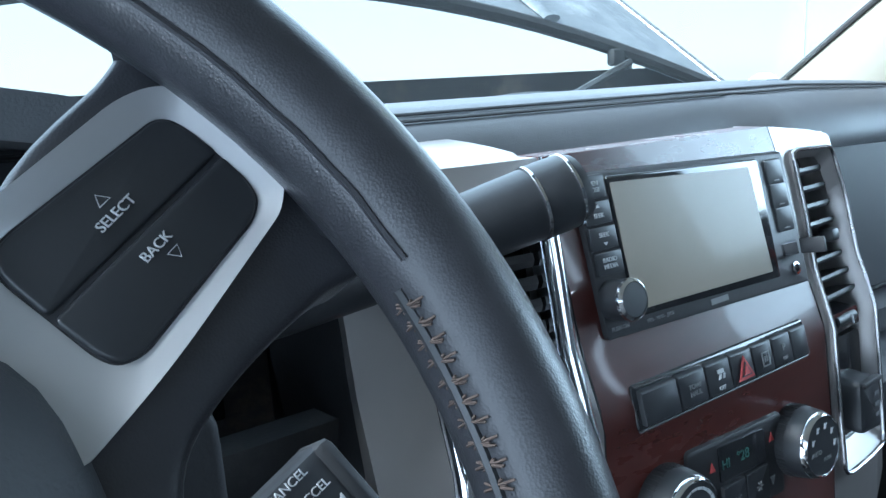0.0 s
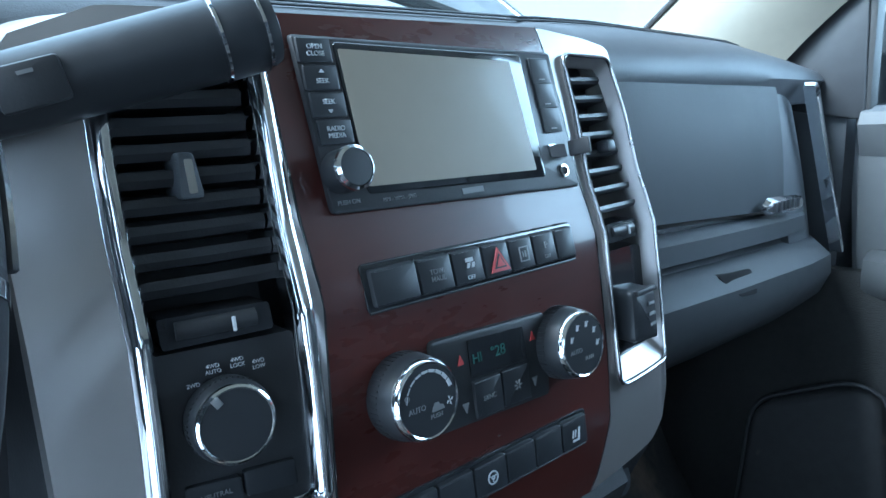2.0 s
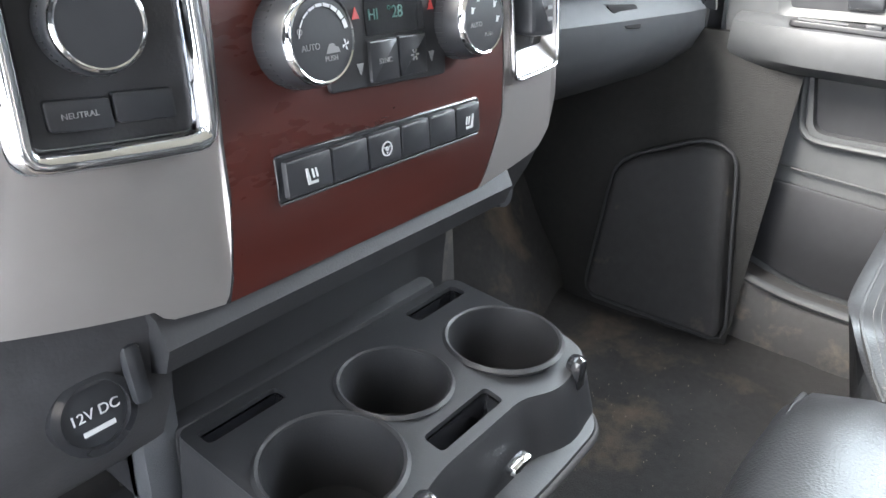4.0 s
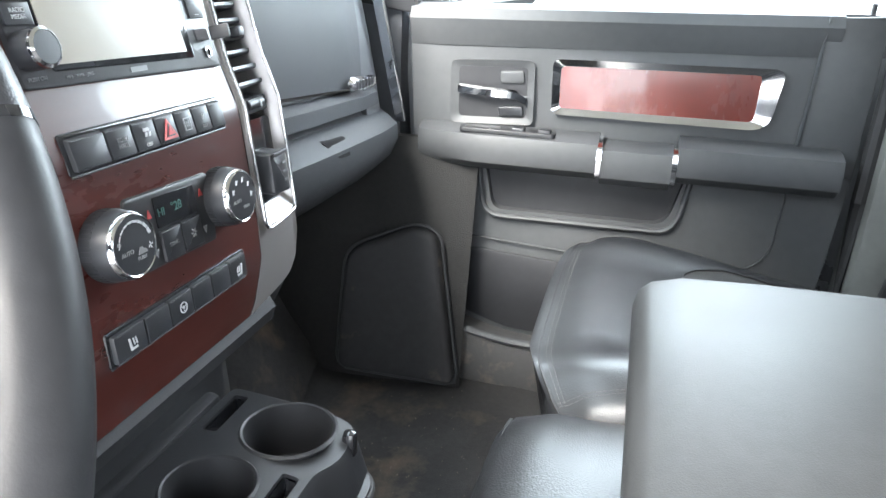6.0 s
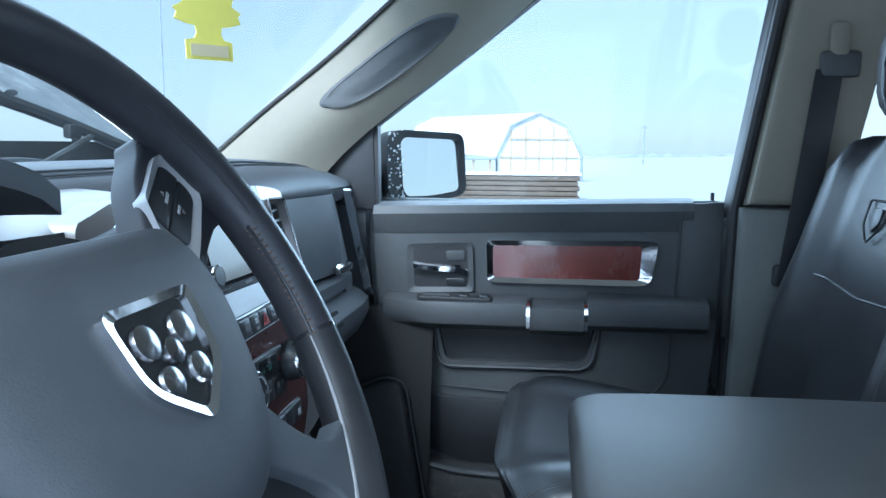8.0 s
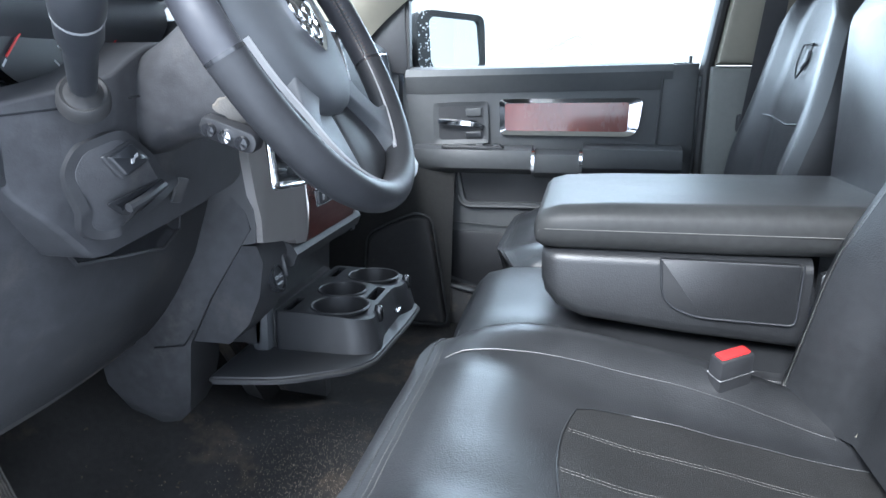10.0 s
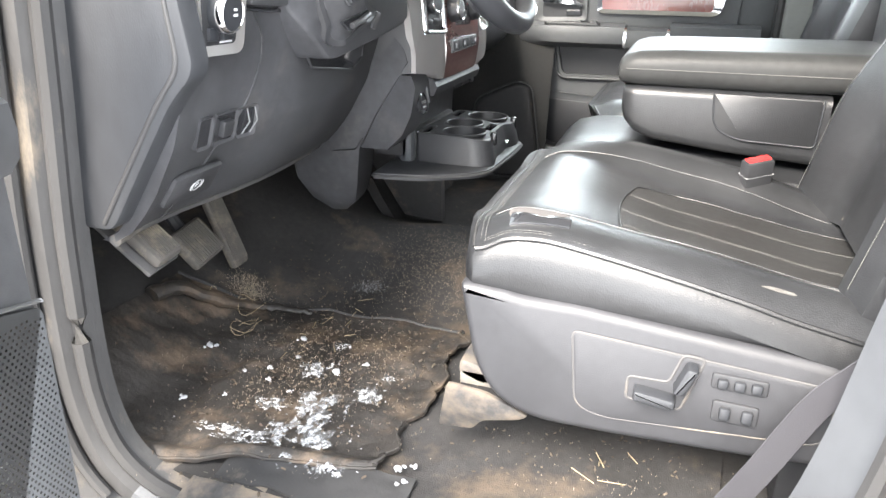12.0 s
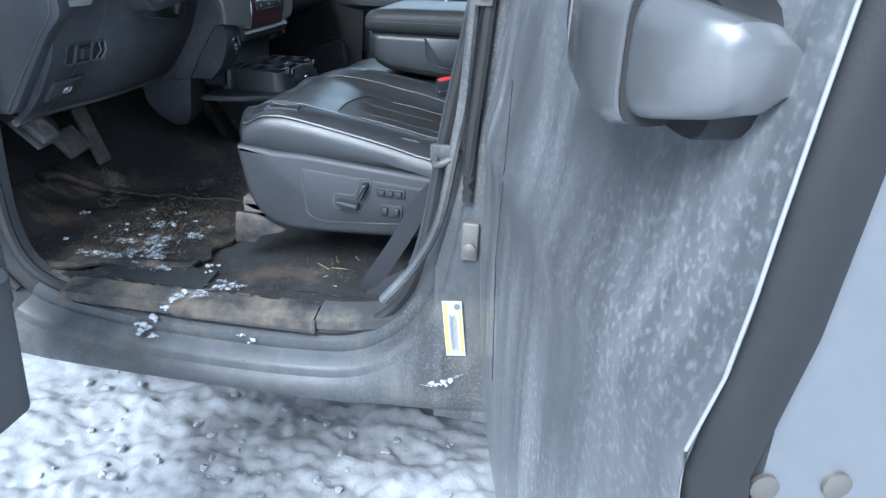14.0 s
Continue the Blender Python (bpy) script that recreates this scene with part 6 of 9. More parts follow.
# ---- cup holder ----
def cup_holder():
    e = thing("cup_holder", (0, -0.03, 0.74), "black dusty three-cup holder tray folded out under the stack", "cup holder")
    put = lambda a, b, d: V(a, b, 0.806 - d - 0.012 * max(0, -b - 0.05) / 0.07)
    top = rounded([(-0.148, 0.040), (-0.150, -0.085), (-0.128, -0.112), (-0.060, -0.098), (-0.035, -0.098), (0.030, -0.098), (0.06, -0.112), (0.112, -0.105), (0.118, -0.08), (0.124, 0.034)], [0.01, 0.02, 0.02, 0.02, 0.01, 0.01, 0.02, 0.02, 0.02, 0.01], 4)
    circ = lambda x, y, r: [(x + r * math.cos(2 * math.pi * k / 32), y + r * math.sin(2 * math.pi * k / 32)) for k in range(32)]
    cups = [(-0.103, -0.050, 0.042), (-0.020, -0.026, 0.0375), (0.075, -0.052, 0.042)]
    slots = [rounded(q, 0.004, 3) for q in ([(-0.140, 0.016), (-0.078, 0.016), (-0.078, 0.030), (-0.140, 0.030)], [(0.050, 0.010), (0.112, 0.010), (0.112, 0.026), (0.050, 0.026)], [(-0.048, -0.090), (0.020, -0.090), (0.020, -0.074), (-0.048, -0.074)])]
    part("top_plate", plate_holes(top, [circ(*c) for c in cups] + slots, put, 0.0, 0.006), BLACK, e)
    bottom = [(a * 1.03 - (0.004 if a < 0 else -0.004), b * 1.06 - 0.006) for a, b in top]
    part("wall", loft([[put(a, b, 0.001) for a, b in top], [put(a * 1.005, b * 1.02, 0.004) for a, b in top], [V(a, b, 0.748) for a, b in bottom]], caps=False), BLACK, e, "side wall")
    for x, y, r in cups:
        part("cup_rim", revolve([(r * 0.99, -0.004), (r * 1.01, 0.0012), (r * 1.06, 0.0022), (r * 1.12, 0.0), (r * 1.06, -0.004)], axes(put(x, y, 0), (1, 0, 0), (0, 1, 0.0)), 36, False), BLACK, e)
        part("cup_well", loft([[V(x + r * s * math.cos(2 * math.pi * k / 32), y + r * s * math.sin(2 * math.pi * k / 32), z) for k in range(32)] for s, z in ((1.0, 0.806), (0.96, 0.79), (0.86, 0.752), (0.02, 0.750))], caps=False), BLACK, e, "dark cup well")
    for q in slots:
        part("slot_well", loft([[put(p[0], p[1], d) for p in q] for d in (0.004, 0.03)], caps=False), GLOSSB, e)
    for x in (-0.088, 0.090):
        part("wall_notch", box((x, -0.108, 0.792), (0.014, 0.014, 0.028), 0.005), GLOSSB, e, "open notch")
    low = rounded([(-0.272, 0.085), (-0.255, -0.015), (-0.20, -0.10), (-0.165, -0.122), (0.02, -0.132), (0.10, -0.130), (0.122, -0.105), (0.13, 0.09)], [0.01, 0.03, 0.06, 0.03, 0.05, 0.02, 0.02, 0.01], 5)
    part("base_plate", prism(low, lambda a, b, d: V(a, b, 0.748 - d), 0.0, 0.012, 0.003), BLACK, e, "flared lower plate")
    part("base_edge", bead([(p[0], p[1]) for p in low], lambda a, b, d: V(a, b, 0.741 - d), 0.007, 0.004, 0.0), RUBBER, e, "dark rubber edge")
    part("latch", box((0.005, -0.115, 0.768), (0.022, 0.010, 0.008), 0.003), CHROME, e, "bright broken latch tab")
    part("neck", box((-0.02, 0.062, 0.77), (0.26, 0.05, 0.08), 0.01), BLACK, e)
    part("side_strut", box((-0.155, 0.055, 0.80), (0.03, 0.03, 0.11), 0.01), PLAST, e, "grey side strut")


cup_holder()

# ---- dash pad, glove box ----
dash = thing("dashboard", (0.3, 0.2, 0.85), "dark slate dashboard with stitched pad and glove box", "dashboard")


def pad(u, v):
    x = -0.82 + 1.63 * u
    k = lerp_table([(-0.82, 0.94), (-0.3, 1.0), (0.3, 1.0), (0.55, 0.72), (0.74, 0.15), (0.81, -0.3)], x)
    y = lerp_table([(0, 0.105), (0.06, 0.098), (0.12, 0.108), (0.2, 0.13), (0.3, 0.165), (0.45, 0.22), (0.7, 0.34), (1, 0.62)], v)
    z = lerp_table([(0, 1.205), (0.06, 1.218), (0.12, 1.243), (0.2, 1.262), (0.3, 1.273), (0.45, 1.277), (0.7, 1.268), (1, 1.20)], v)
    z += (k - 1) * 0.035 * min(1, v * 4)
    y += 0.05 * max(0, x - 0.55) / 0.26 * (0.3 + v)
    if -0.25 < x < 0.2 and v < 0.3:
        y += 0.03 * (1 - v / 0.3)
    return V(x, y, z)


part("dash_pad", sheet(pad, 60, 26, (0, 0.02, -0.03)), PLAST, dash, "stitched soft pad")
for off in (0.0, 0.012):
    part("pad_seam", tube([pad(0.05 + 0.82 * k / 60, 0.225 + off * 3) + V(0, -0.001, 0.0012) for k in range(61)], 0.0012, 5), BLACK, dash, "seam line")


def glove(u, v):
    x = 0.205 + 0.43 * u
    z = 1.212 - 0.012 * u - 0.135 * (1 - v) - 0.018 * (1 - v) * u
    y = 0.082 + 0.018 * v - 0.004 * math.sin(math.pi * v) + 0.03 * max(0, u - 0.85) * 2
    return V(x, y, z)


part("glove_door", sheet(glove, 16, 12, (0, 0.02, 0)), DASHPL, dash, "smooth glove box door")
part("glove_gap", loft([[V(x, y, z - 0.02 * (x - 0.2) / 0.5) for y, z in ((0.095, 1.075), (0.095, 1.052), (0.12, 1.05), (0.12, 1.078))] for x in (0.20, 0.45, 0.70)]), GLOSSB, dash, "dark gap under the glove door")
LOWP = [(0.075, 1.056), (0.064, 1.050), (0.062, 1.030), (0.078, 1.024), (0.074, 1.018), (0.045, 1.014), (0.028, 1.000), (0.026, 0.975), (0.04, 0.945), (0.075, 0.915), (0.14, 0.885), (0.26, 0.86), (0.28, 0.90), (0.2, 1.05)]
part("lower_shelf", loft([[V(x, y + dy, z + dz) for y, z in LOWP] for x, dy, dz in ((0.19, 0.012, 0.006), (0.24, 0.0, 0.004), (0.40, 0.002, -0.004), (0.60, 0.01, -0.014), (0.70, 0.024, -0.02), (0.765, 0.06, -0.024))]), DASHPL, dash, "lower dash shelf")
# Flat dark sheet on the shelf in place of a shaded notch.
part("shelf_notch", prism(rounded([(0.375, 1.012), (0.455, 1.006), (0.435, 0.985), (0.395, 0.989)], 0.008), lambda a, b, d: V(a, 0.029 + 0.8 * (b - 0.991) + 0.085 * (a - 0.382) + d, b), -0.0012, 0.03, 0.0006), NOTCHSHADE, dash, "dark sheet for the shade of the grab notch under the glove box")
part("badge", loft([[V(x, 0.0735 + dy, z) for dy, z in ((0.0, zc + h), (-0.006, zc + h * 0.6), (-0.006, zc - h * 0.6), (0.0, zc - h))] for x, zc, h in ((0.535, 1.060, 0.003), (0.548, 1.060, 0.011), (0.63, 1.056, 0.010), (0.637, 1.056, 0.006))]), CHROME, dash, "chrome script badge")
for k in range(6):
    part("badge_bar", box((0.558 + 0.0125 * k, 0.0668, 1.0585), (0.006, 0.002, 0.011), 0), SATIN, dash)
part("end_panel", sheet(lambda u, v: V(0.63 + 0.145 * u + 0.01 * math.sin(v * 3), 0.105 + 0.02 * v + 0.03 * u * u - 0.03 * (1 - v), 1.225 - 0.25 * (1 - v) - 0.02 * u), 8, 14, (0, 0.03, 0)), PLAST, dash)
ev = [(0.718, 1.205), (0.733, 1.205), (0.764, 0.975), (0.756, 0.970)]
EV = lambda a, b, d: V(a + 0.0, 0.100 - (1.2 - b) * 0.16 + d, b)
eo = rounded(ev, [0.004, 0.008, 0.005, 0.003], 4)
ei = rounded([(0.721, 1.195), (0.730, 1.192), (0.751, 1.05), (0.746, 1.05)], 0.003, 4)
part("side_vent_bezel", ring(eo, ei, EV, -0.006, 0.01, 80, 0.006), CHROME, dash, "chrome side vent bezel")
for k in range(9):
    part("side_vent_slat", box((0.728 + 0.0026 * k, 0.0 + EV(0, 1.19 - 0.016 * k, 0.002)[1], 1.19 - 0.016 * k), (0.014, 0.004, 0.005), 0.001), SATIN, dash)

# ---- driver's lower dash ----
kneep = thing("knee_panel", (-0.55, 0.15, 0.8), "dusty dark lower dash panel under the steering column", "dashboard panel")


def knee(u, v):
    x = -0.835 + 0.59 * u
    z = 1.19 - 0.40 * v
    y = lerp_table([(0.79, 0.20), (0.80, 0.178), (0.83, 0.15), (0.86, 0.128), (0.92, 0.095), (1.0, 0.070), (1.06, 0.058), (1.19, 0.05)], z)
    y -= 0.018 * math.sin(math.pi * min(1, max(0, (x + 0.70) / 0.42))) * max(0, min(1, (1.02 - z) / 0.1))
    if x < -0.78:
        y -= 0.01 * (-0.78 - x) / 0.05
    return V(x, y, z)


part("panel", sheet(lambda u, v: knee(u, v if u < 0.19 else 0.155 + 0.845 * v), 36, 28, (0, 0.02, 0.0)), DUSTPL, kneep)
part("panel_joint", tube([knee((x + 0.835) / 0.59, (1.19 - z) / 0.40) + V(0, -0.001, 0) for x, _, z in smooth_path([(-0.690, 0, 1.062), (-0.666, 0, 1.030), (-0.668, 0, 0.985), (-0.684, 0, 0.945), (-0.717, 0, 0.905), (-0.742, 0, 0.86), (-0.765, 0, 0.80)], 5)], 0.0016, 6), BLACK, kneep, "curved panel joint")
part("bottom_lip", tube([knee(k / 24, 1.0) + V(0, 0.0, 0.002) for k in range(25)], 0.008, 8), DIRTPL, kneep, "muddy lower lip")
end = rounded([(0.335, 1.25), (0.05, 1.25), (0.040, 1.09), (0.026, 1.01), (0.062, 0.975), (0.165, 0.815), (0.20, 0.815), (0.33, 0.82)], [0.01, 0.05, 0.03, 0.02, 0.05, 0.02, 0.02, 0.02], 5)
part("end_cap", prism(end, lambda a, b, d: V(-0.862 + d, a, b), 0, 0.03, 0.006), SIDEPL, kneep, "flat side cover of the dash")
part("end_joint", bead([p for p in rounded([(0.058, 1.24), (0.056, 1.09), (0.045, 1.015), (0.078, 0.975), (0.175, 0.825)], [0.001, 0.03, 0.02, 0.05, 0.001], 5)], lambda a, b, d: V(-0.862 + d, a, b), 0.006, 0.003, 0.0, False), RUBBER, kneep, "cover joint")
KP = lambda a, b, d: V(a, 0.052 + (1.06 - b) * 0.10 + d, b)
ho = rounded([(-0.822, 1.118), (-0.722, 1.116), (-0.730, 1.018), (-0.815, 1.020)], [0.005, 0.01, 0.016, 0.01], 5)
hi = rounded([(-0.812, 1.108), (-0.735, 1.106), (-0.743, 1.030), (-0.806, 1.031)], [0.003, 0.006, 0.008, 0.006], 5)
lamp = thing("headlamp_switch", (-0.77, 0.05, 1.02), "headlamp switch plate in a chrome bezel", "switch")
part("bezel", ring(ho, hi, KP, -0.006, 0.01, 90, 0.0035), SILVER, lamp, "satin silver bezel")
part("plate", prism(hi, KP, -0.003, 0.01), BLACK, lamp)
lm = axes(KP(-0.776, 1.068, -0.003), (1, 0, 0), (0, -0.1, 1))
part("knob", revolve([(0.0235, 0), (0.0235, 0.012), (0.021, 0.018), (0.0003, 0.0185)], lm, 36), SATIN, lamp, "black rotary knob")
part("knob_ring", revolve([(0.0238, 0.010), (0.0235, 0.016), (0.021, 0.0192), (0.0198, 0.018), (0.02, 0.010)], lm, 36), CHROME, lamp, "chrome ring")
plot("print_mark", [[(-0.004, -0.004), (0.004, -0.004), (0.004, -0.001), (-0.004, -0.001)], [(-0.003, 0.002), (0.003, 0.002), (0.003, 0.005), (-0.003, 0.005)]], lm @ Matrix.Translation((0.004, 0, 0.0187)), WHITE, lamp)
part("dimmer", box(KP(-0.776, 1.112, -0.003), (0.04, 0.012, 0.006), 0.002), SATIN, lamp)
for x, w in ((-0.792, 0.016), (-0.763, 0.022)):
    part("push_button", box(KP(x, 1.043, -0.003), (w, 0.010, 0.015), 0.002), SATIN, lamp)
plot("print_mark", [[(-0.012, -0.001), (0.012, -0.001), (0.012, 0.001), (-0.012, 0.001)]], axes(KP(-0.765, 1.0335, -0.004), (1, 0, 0), (0, -0.1, 1)), WHITE, lamp)
for k in range(3):
    plot("print_mark", [[(-0.003, -0.002), (0.003, -0.002), (0.003, 0.002), (-0.003, 0.002)]], axes(KP(-0.797 + 0.014 * k, 1.097, -0.004), (1, 0, 0), (0, -0.1, 1)), WHITE, lamp)


def on_knee(u, v, d=0.0):
    a, b, c = knee(u, v), knee(u + 0.02, v), knee(u, v - 0.02)
    m = axes(a, b - a, c - a)
    return m @ Matrix.Translation((0, 0, d))


def u_of(x):
    return (x + 0.835) / 0.59


def v_of(z):
    return (1.19 - z) / 0.40


rel = thing("park_brake_release", (-0.745, 0.13, 0.84), "park brake release panel with a white P mark", "release lever")
pm = on_knee(u_of(-0.752), v_of(0.853), 0.004)
part("lever", box((0.0, 0, 0), (0.10, 0.05, 0.012), 0.006, pm), DUSTPL, rel)
mk = pm @ Matrix.Translation((0.002, 0.002, 0.0064))
part("ring_mark", revolve([(0.0080, 0), (0.0090, 0), (0.0090, 0.0006), (0.0080, 0.0006)], mk, 28, False), WHITE, rel)
lettering("print", "P", 0.011, mk, WHITE, rel)
for s in (-1, 1):
    part("arc_mark", tube([mk @ V(s * 0.0118 * math.cos(q), 0.0118 * math.sin(q), 0.0004) for q in (-0.6, -0.3, 0, 0.3, 0.6)], 0.0006, 5), WHITE, rel)
fuse = thing("fuse_recess", (-0.70, 0.1, 0.91), "open recess with a dangling connector below the headlamp switch", "recess")
for x, w in ((-0.765, 0.022), (-0.722, 0.042), (-0.676, 0.032)):
    m = on_knee(u_of(x), v_of(0.922), 0.0)
    part("recess_frame", ring(rounded([(-w / 2 - 0.004, -0.022), (w / 2 + 0.004, -0.022), (w / 2 + 0.004, 0.022), (-w / 2 - 0.004, 0.022)], 0.006), rounded([(-w / 2, -0.018), (w / 2, -0.018), (w / 2, 0.018), (-w / 2, 0.018)], 0.004), lambda a, b, d, m=m: m @ V(a, b, -d), -0.004, 0.004, 48, 0.003), DUSTPL, fuse)
    part("recess", box((0, 0, 0.0005), (w, 0.036, 0.002), 0, m), GLOSSB, fuse)
part("connector", box((0.0, 0.0, 0.004), (0.022, 0.022, 0.010), 0.002, on_knee(u_of(-0.722), v_of(0.922))), BLACK, fuse)
for x in (-0.684, -0.668):
    m = on_knee(u_of(x), v_of(0.922), 0.002)
    part("hook", tube([m @ V(0.006, 0.018, 0), m @ V(0.010, 0.0, 0.004), m @ V(0.002, -0.018, 0)], 0.0010, 6), GREYPR, fuse)

# column shroud panel with pedal adjuster
colp = thing("column_panel", (-0.5, -0.02, 1.0), "angular dark panel round the column with a pedal switch", "dashboard panel")


def CPL(a, b, d):
    """The face of the column panel: it falls away towards the door and towards its lower edge."""
    return V(a, -0.012 + 0.75 * max(0, -0.555 - a) + 0.5 * max(0, 1.04 - b) + d, b)


cp = rounded([(-0.635, 1.132), (-0.631, 1.065), (-0.618, 1.046), (-0.578, 1.004), (-0.569, 0.993), (-0.433, 1.011), (-0.33, 1.03), (-0.33, 1.19), (-0.50, 1.185), (-0.57, 1.150)], [0.008, 0.006, 0.008, 0.006, 0.006, 0.02, 0.02, 0.02, 0.03, 0.02], 5)
part("shroud", prism(resample(cp, 90), CPL, 0.0, 0.06, 0.004, 3), DUSTPL, colp)
rec = [(-0.597, 1.074), (-0.587, 1.097), (-0.556, 1.111), (-0.512, 1.084), (-0.500, 1.066), (-0.468, 1.053), (-0.562, 1.010), (-0.582, 1.018)]
# Black ring gives the recess wall its shade by colour.
part("recess_wall", ring(rounded(rec, 0.010), rounded(inset(rec, 0.008), 0.007), CPL, -0.0030, 0.004, 90, 0.0022), BLACK, colp, "black ring painting the shaded recess wall round the switch field")
part("raised_field", prism(rounded(inset(rec, 0.0078), 0.007), CPL, -0.0012, 0.004, 0.0006), DUSTPL, colp)
sw_ = [(-0.571, 1.087), (-0.546, 1.100), (-0.517, 1.080), (-0.558, 1.066)]
part("switch_frame", prism(rounded(sw_, 0.003), CPL, -0.0030, 0.0, 0.001), BLACK, colp)
part("pedal_switch", prism(rounded(inset(sw_, 0.003), 0.002), CPL, -0.0050, 0.0, 0.0014), SATIN, colp)
cm = axes(CPL(-0.545, 1.083, -0.0054), (1, 0.1, 0.12), (-0.12, 0.02, 1))
plot("pedal_mark", [[(-0.007, -0.003), (-0.002, -0.003), (-0.001, 0.001), (-0.006, 0.001)], [(-0.001, 0.0), (0.006, 0.001), (0.006, 0.004), (0.0, 0.003)]], cm, WHITE, colp)
sl_ = [(-0.571, 1.046), (-0.502, 1.060), (-0.489, 1.050), (-0.556, 1.032)]
part("slot", prism(rounded(sl_, 0.006), CPL, -0.0022, 0.0), GLOSSB, colp, "dark slot")
part("slot_lever", tube([CPL(-0.556, 1.040, -0.003), CPL(-0.535, 1.0455, -0.006), CPL(-0.500, 1.053, -0.003)], 0.0045, 8), BLACK, colp)
part("field_foot", prism(rounded([(-0.470, 1.056), (-0.452, 1.052), (-0.462, 1.028), (-0.482, 1.032)], 0.003), CPL, -0.003, 0.0, 0.001), DUSTPL, colp, "raised corner tab")
part("panel_seam", tube([CPL(-0.630, 1.124, -0.0004), CPL(-0.58, 1.130, -0.0004), CPL(-0.52, 1.137, -0.0004), CPL(-0.43, 1.140, -0.0004)], 0.0010, 6), GLOSSB, colp, "thin panel seam")
on_bolster = lambda a, b, d: knee(u_of(a), v_of(b)) + V(0, d, 0)
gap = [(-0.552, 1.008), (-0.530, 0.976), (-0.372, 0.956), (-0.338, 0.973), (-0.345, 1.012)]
# Black sheet on the bolster draws the pocket's shade; no hole is cut.
part("shadow_gap", prism(rounded(gap, 0.008), on_bolster, -0.004, 0.01), GLOSSB, colp, "black sheet for the shade of the open pocket under the column")
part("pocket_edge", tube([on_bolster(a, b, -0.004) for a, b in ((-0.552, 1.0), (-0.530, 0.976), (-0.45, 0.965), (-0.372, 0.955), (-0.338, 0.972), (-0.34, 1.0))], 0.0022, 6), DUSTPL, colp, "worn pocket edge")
part("upper_block", prism(rounded([(-0.716, 1.133), (-0.626, 1.128), (-0.618, 1.067), (-0.714, 1.072)], 0.006), lambda a, b, d: V(a, 0.043 + d, b), 0.0, 0.02, 0.004, 3), DUSTPL, kneep, "raised upper dash block")
part("block_gap", tube([on_bolster(a, b, -0.0005) for a, b in ((-0.714, 1.068), (-0.66, 1.063), (-0.612, 1.061))], 0.0032, 6), GLOSSB, kneep, "dark gap under the block")

# side of the lower console
tun = thing("console_side", (-0.2, 0.15, 0.6), "dark tapering side panel beside the pedals", "trim")
SIDE = [(1.005, 0.031, 0.20, -0.256), (0.955, 0.018, 0.22, -0.262), (0.86, 0.078, 0.28, -0.268), (0.79, 0.114, 0.28, -0.268), (0.72, 0.121, 0.268, -0.266), (0.68, 0.130, 0.24, -0.258), (0.652, 0.160, 0.21, -0.235)]
part("side_panel", loft([[V(x + 0.006, y0, z), V(x + 0.06, y0 + 0.004, z), V(-0.14, y0 + 0.02, z), V(-0.14, y1, z), V(x + 0.03, y1, z), V(x, y1 - 0.02, z), V(x - 0.003, (y0 + y1) / 2, z), V(x, y0 + 0.012, z)] for z, y0, y1, x in SIDE]), DUSTPL, tun)
part("side_joint", tube([(-0.270, 0.165, 0.783), (-0.270, 0.118, 0.790), (-0.268, 0.104, 0.812)], 0.0015, 5), BLACK, tun)


# ---- seats ----
def sm(a, b, x):
    t = min(1.0, max(0.0, (x - a) / (b - a)))
    return t * t * (3 - 2 * t)


class SeatShape:
    """A bucket cushion from x0 (door side) to x1; y runs back from the front edge."""

    def __init__(self, x0, x1, yf, yb, zf=0.828):
        self.x0, self.x1, self.yf, self.yb, self.zf = x0, x1, yf, yb, zf

    def top(self, u, w):
        """u across from the door side, w back from the front, 0 to 1."""
        x = self.x0 + (self.x1 - self.x0) * u
        y = self.yf + (self.yb - self.yf) * w
        e = abs(u - 0.5) * 2
        z = self.zf - 0.035 * sm(0.12, 0.5, w) * (1 - 0.5 * sm(0.55, 0.8, e)) - 0.045 * sm(0.35, 1.0, w)
        z += (0.012 + (0.018 * sm(0.06, 0.3, w) * (1 - sm(0.7, 1.0, w)) if u > 0.5 else 0)) * sm(0.5, 0.8, e) - 0.010 * sm(0.86, 1.0, e) * (1 + 2 * w)
        z -= 0.016 * (1 - sm(0, 0.10, w))
        y -= (0.012 if self.x0 < 0 else 0.04) * e ** 5 * (1 - w) ** 6
        z -= 0.010 * e ** 6 * (1 - sm(0, 0.2, w))
        z += 0.0018 * noise.noise(V(x * 14, y * 12, 2)) + 0.0007 * noise.noise(V(x * 45, y * 22, 6))
        return V(x, y, z)

    def section(self, w, bulge, drop):
        pts = [self.top(k / 24, w) for k in range(25)]
        z1 = 0.745 - 0.03 * w
        a, b = pts[0], pts[-1]
        s = 1 if self.x1 > self.x0 else -1
        right = [V(b[0] + s * bulge * 0.8, b[1], b[2] - 0.012), V(b[0] + s * bulge, b[1], b[2] - 0.035), V(b[0] + s * bulge * 0.7, b[1], z1 + 0.015), V(b[0], b[1], z1)]
        left = [V(a[0], a[1], z1), V(a[0] - s * bulge * 0.8, a[1], z1 + 0.015), V(a[0] - s * bulge, a[1], a[2] - 0.035), V(a[0] - s * bulge * 0.8, a[1], a[2] - 0.012)]
        return pts + right + left


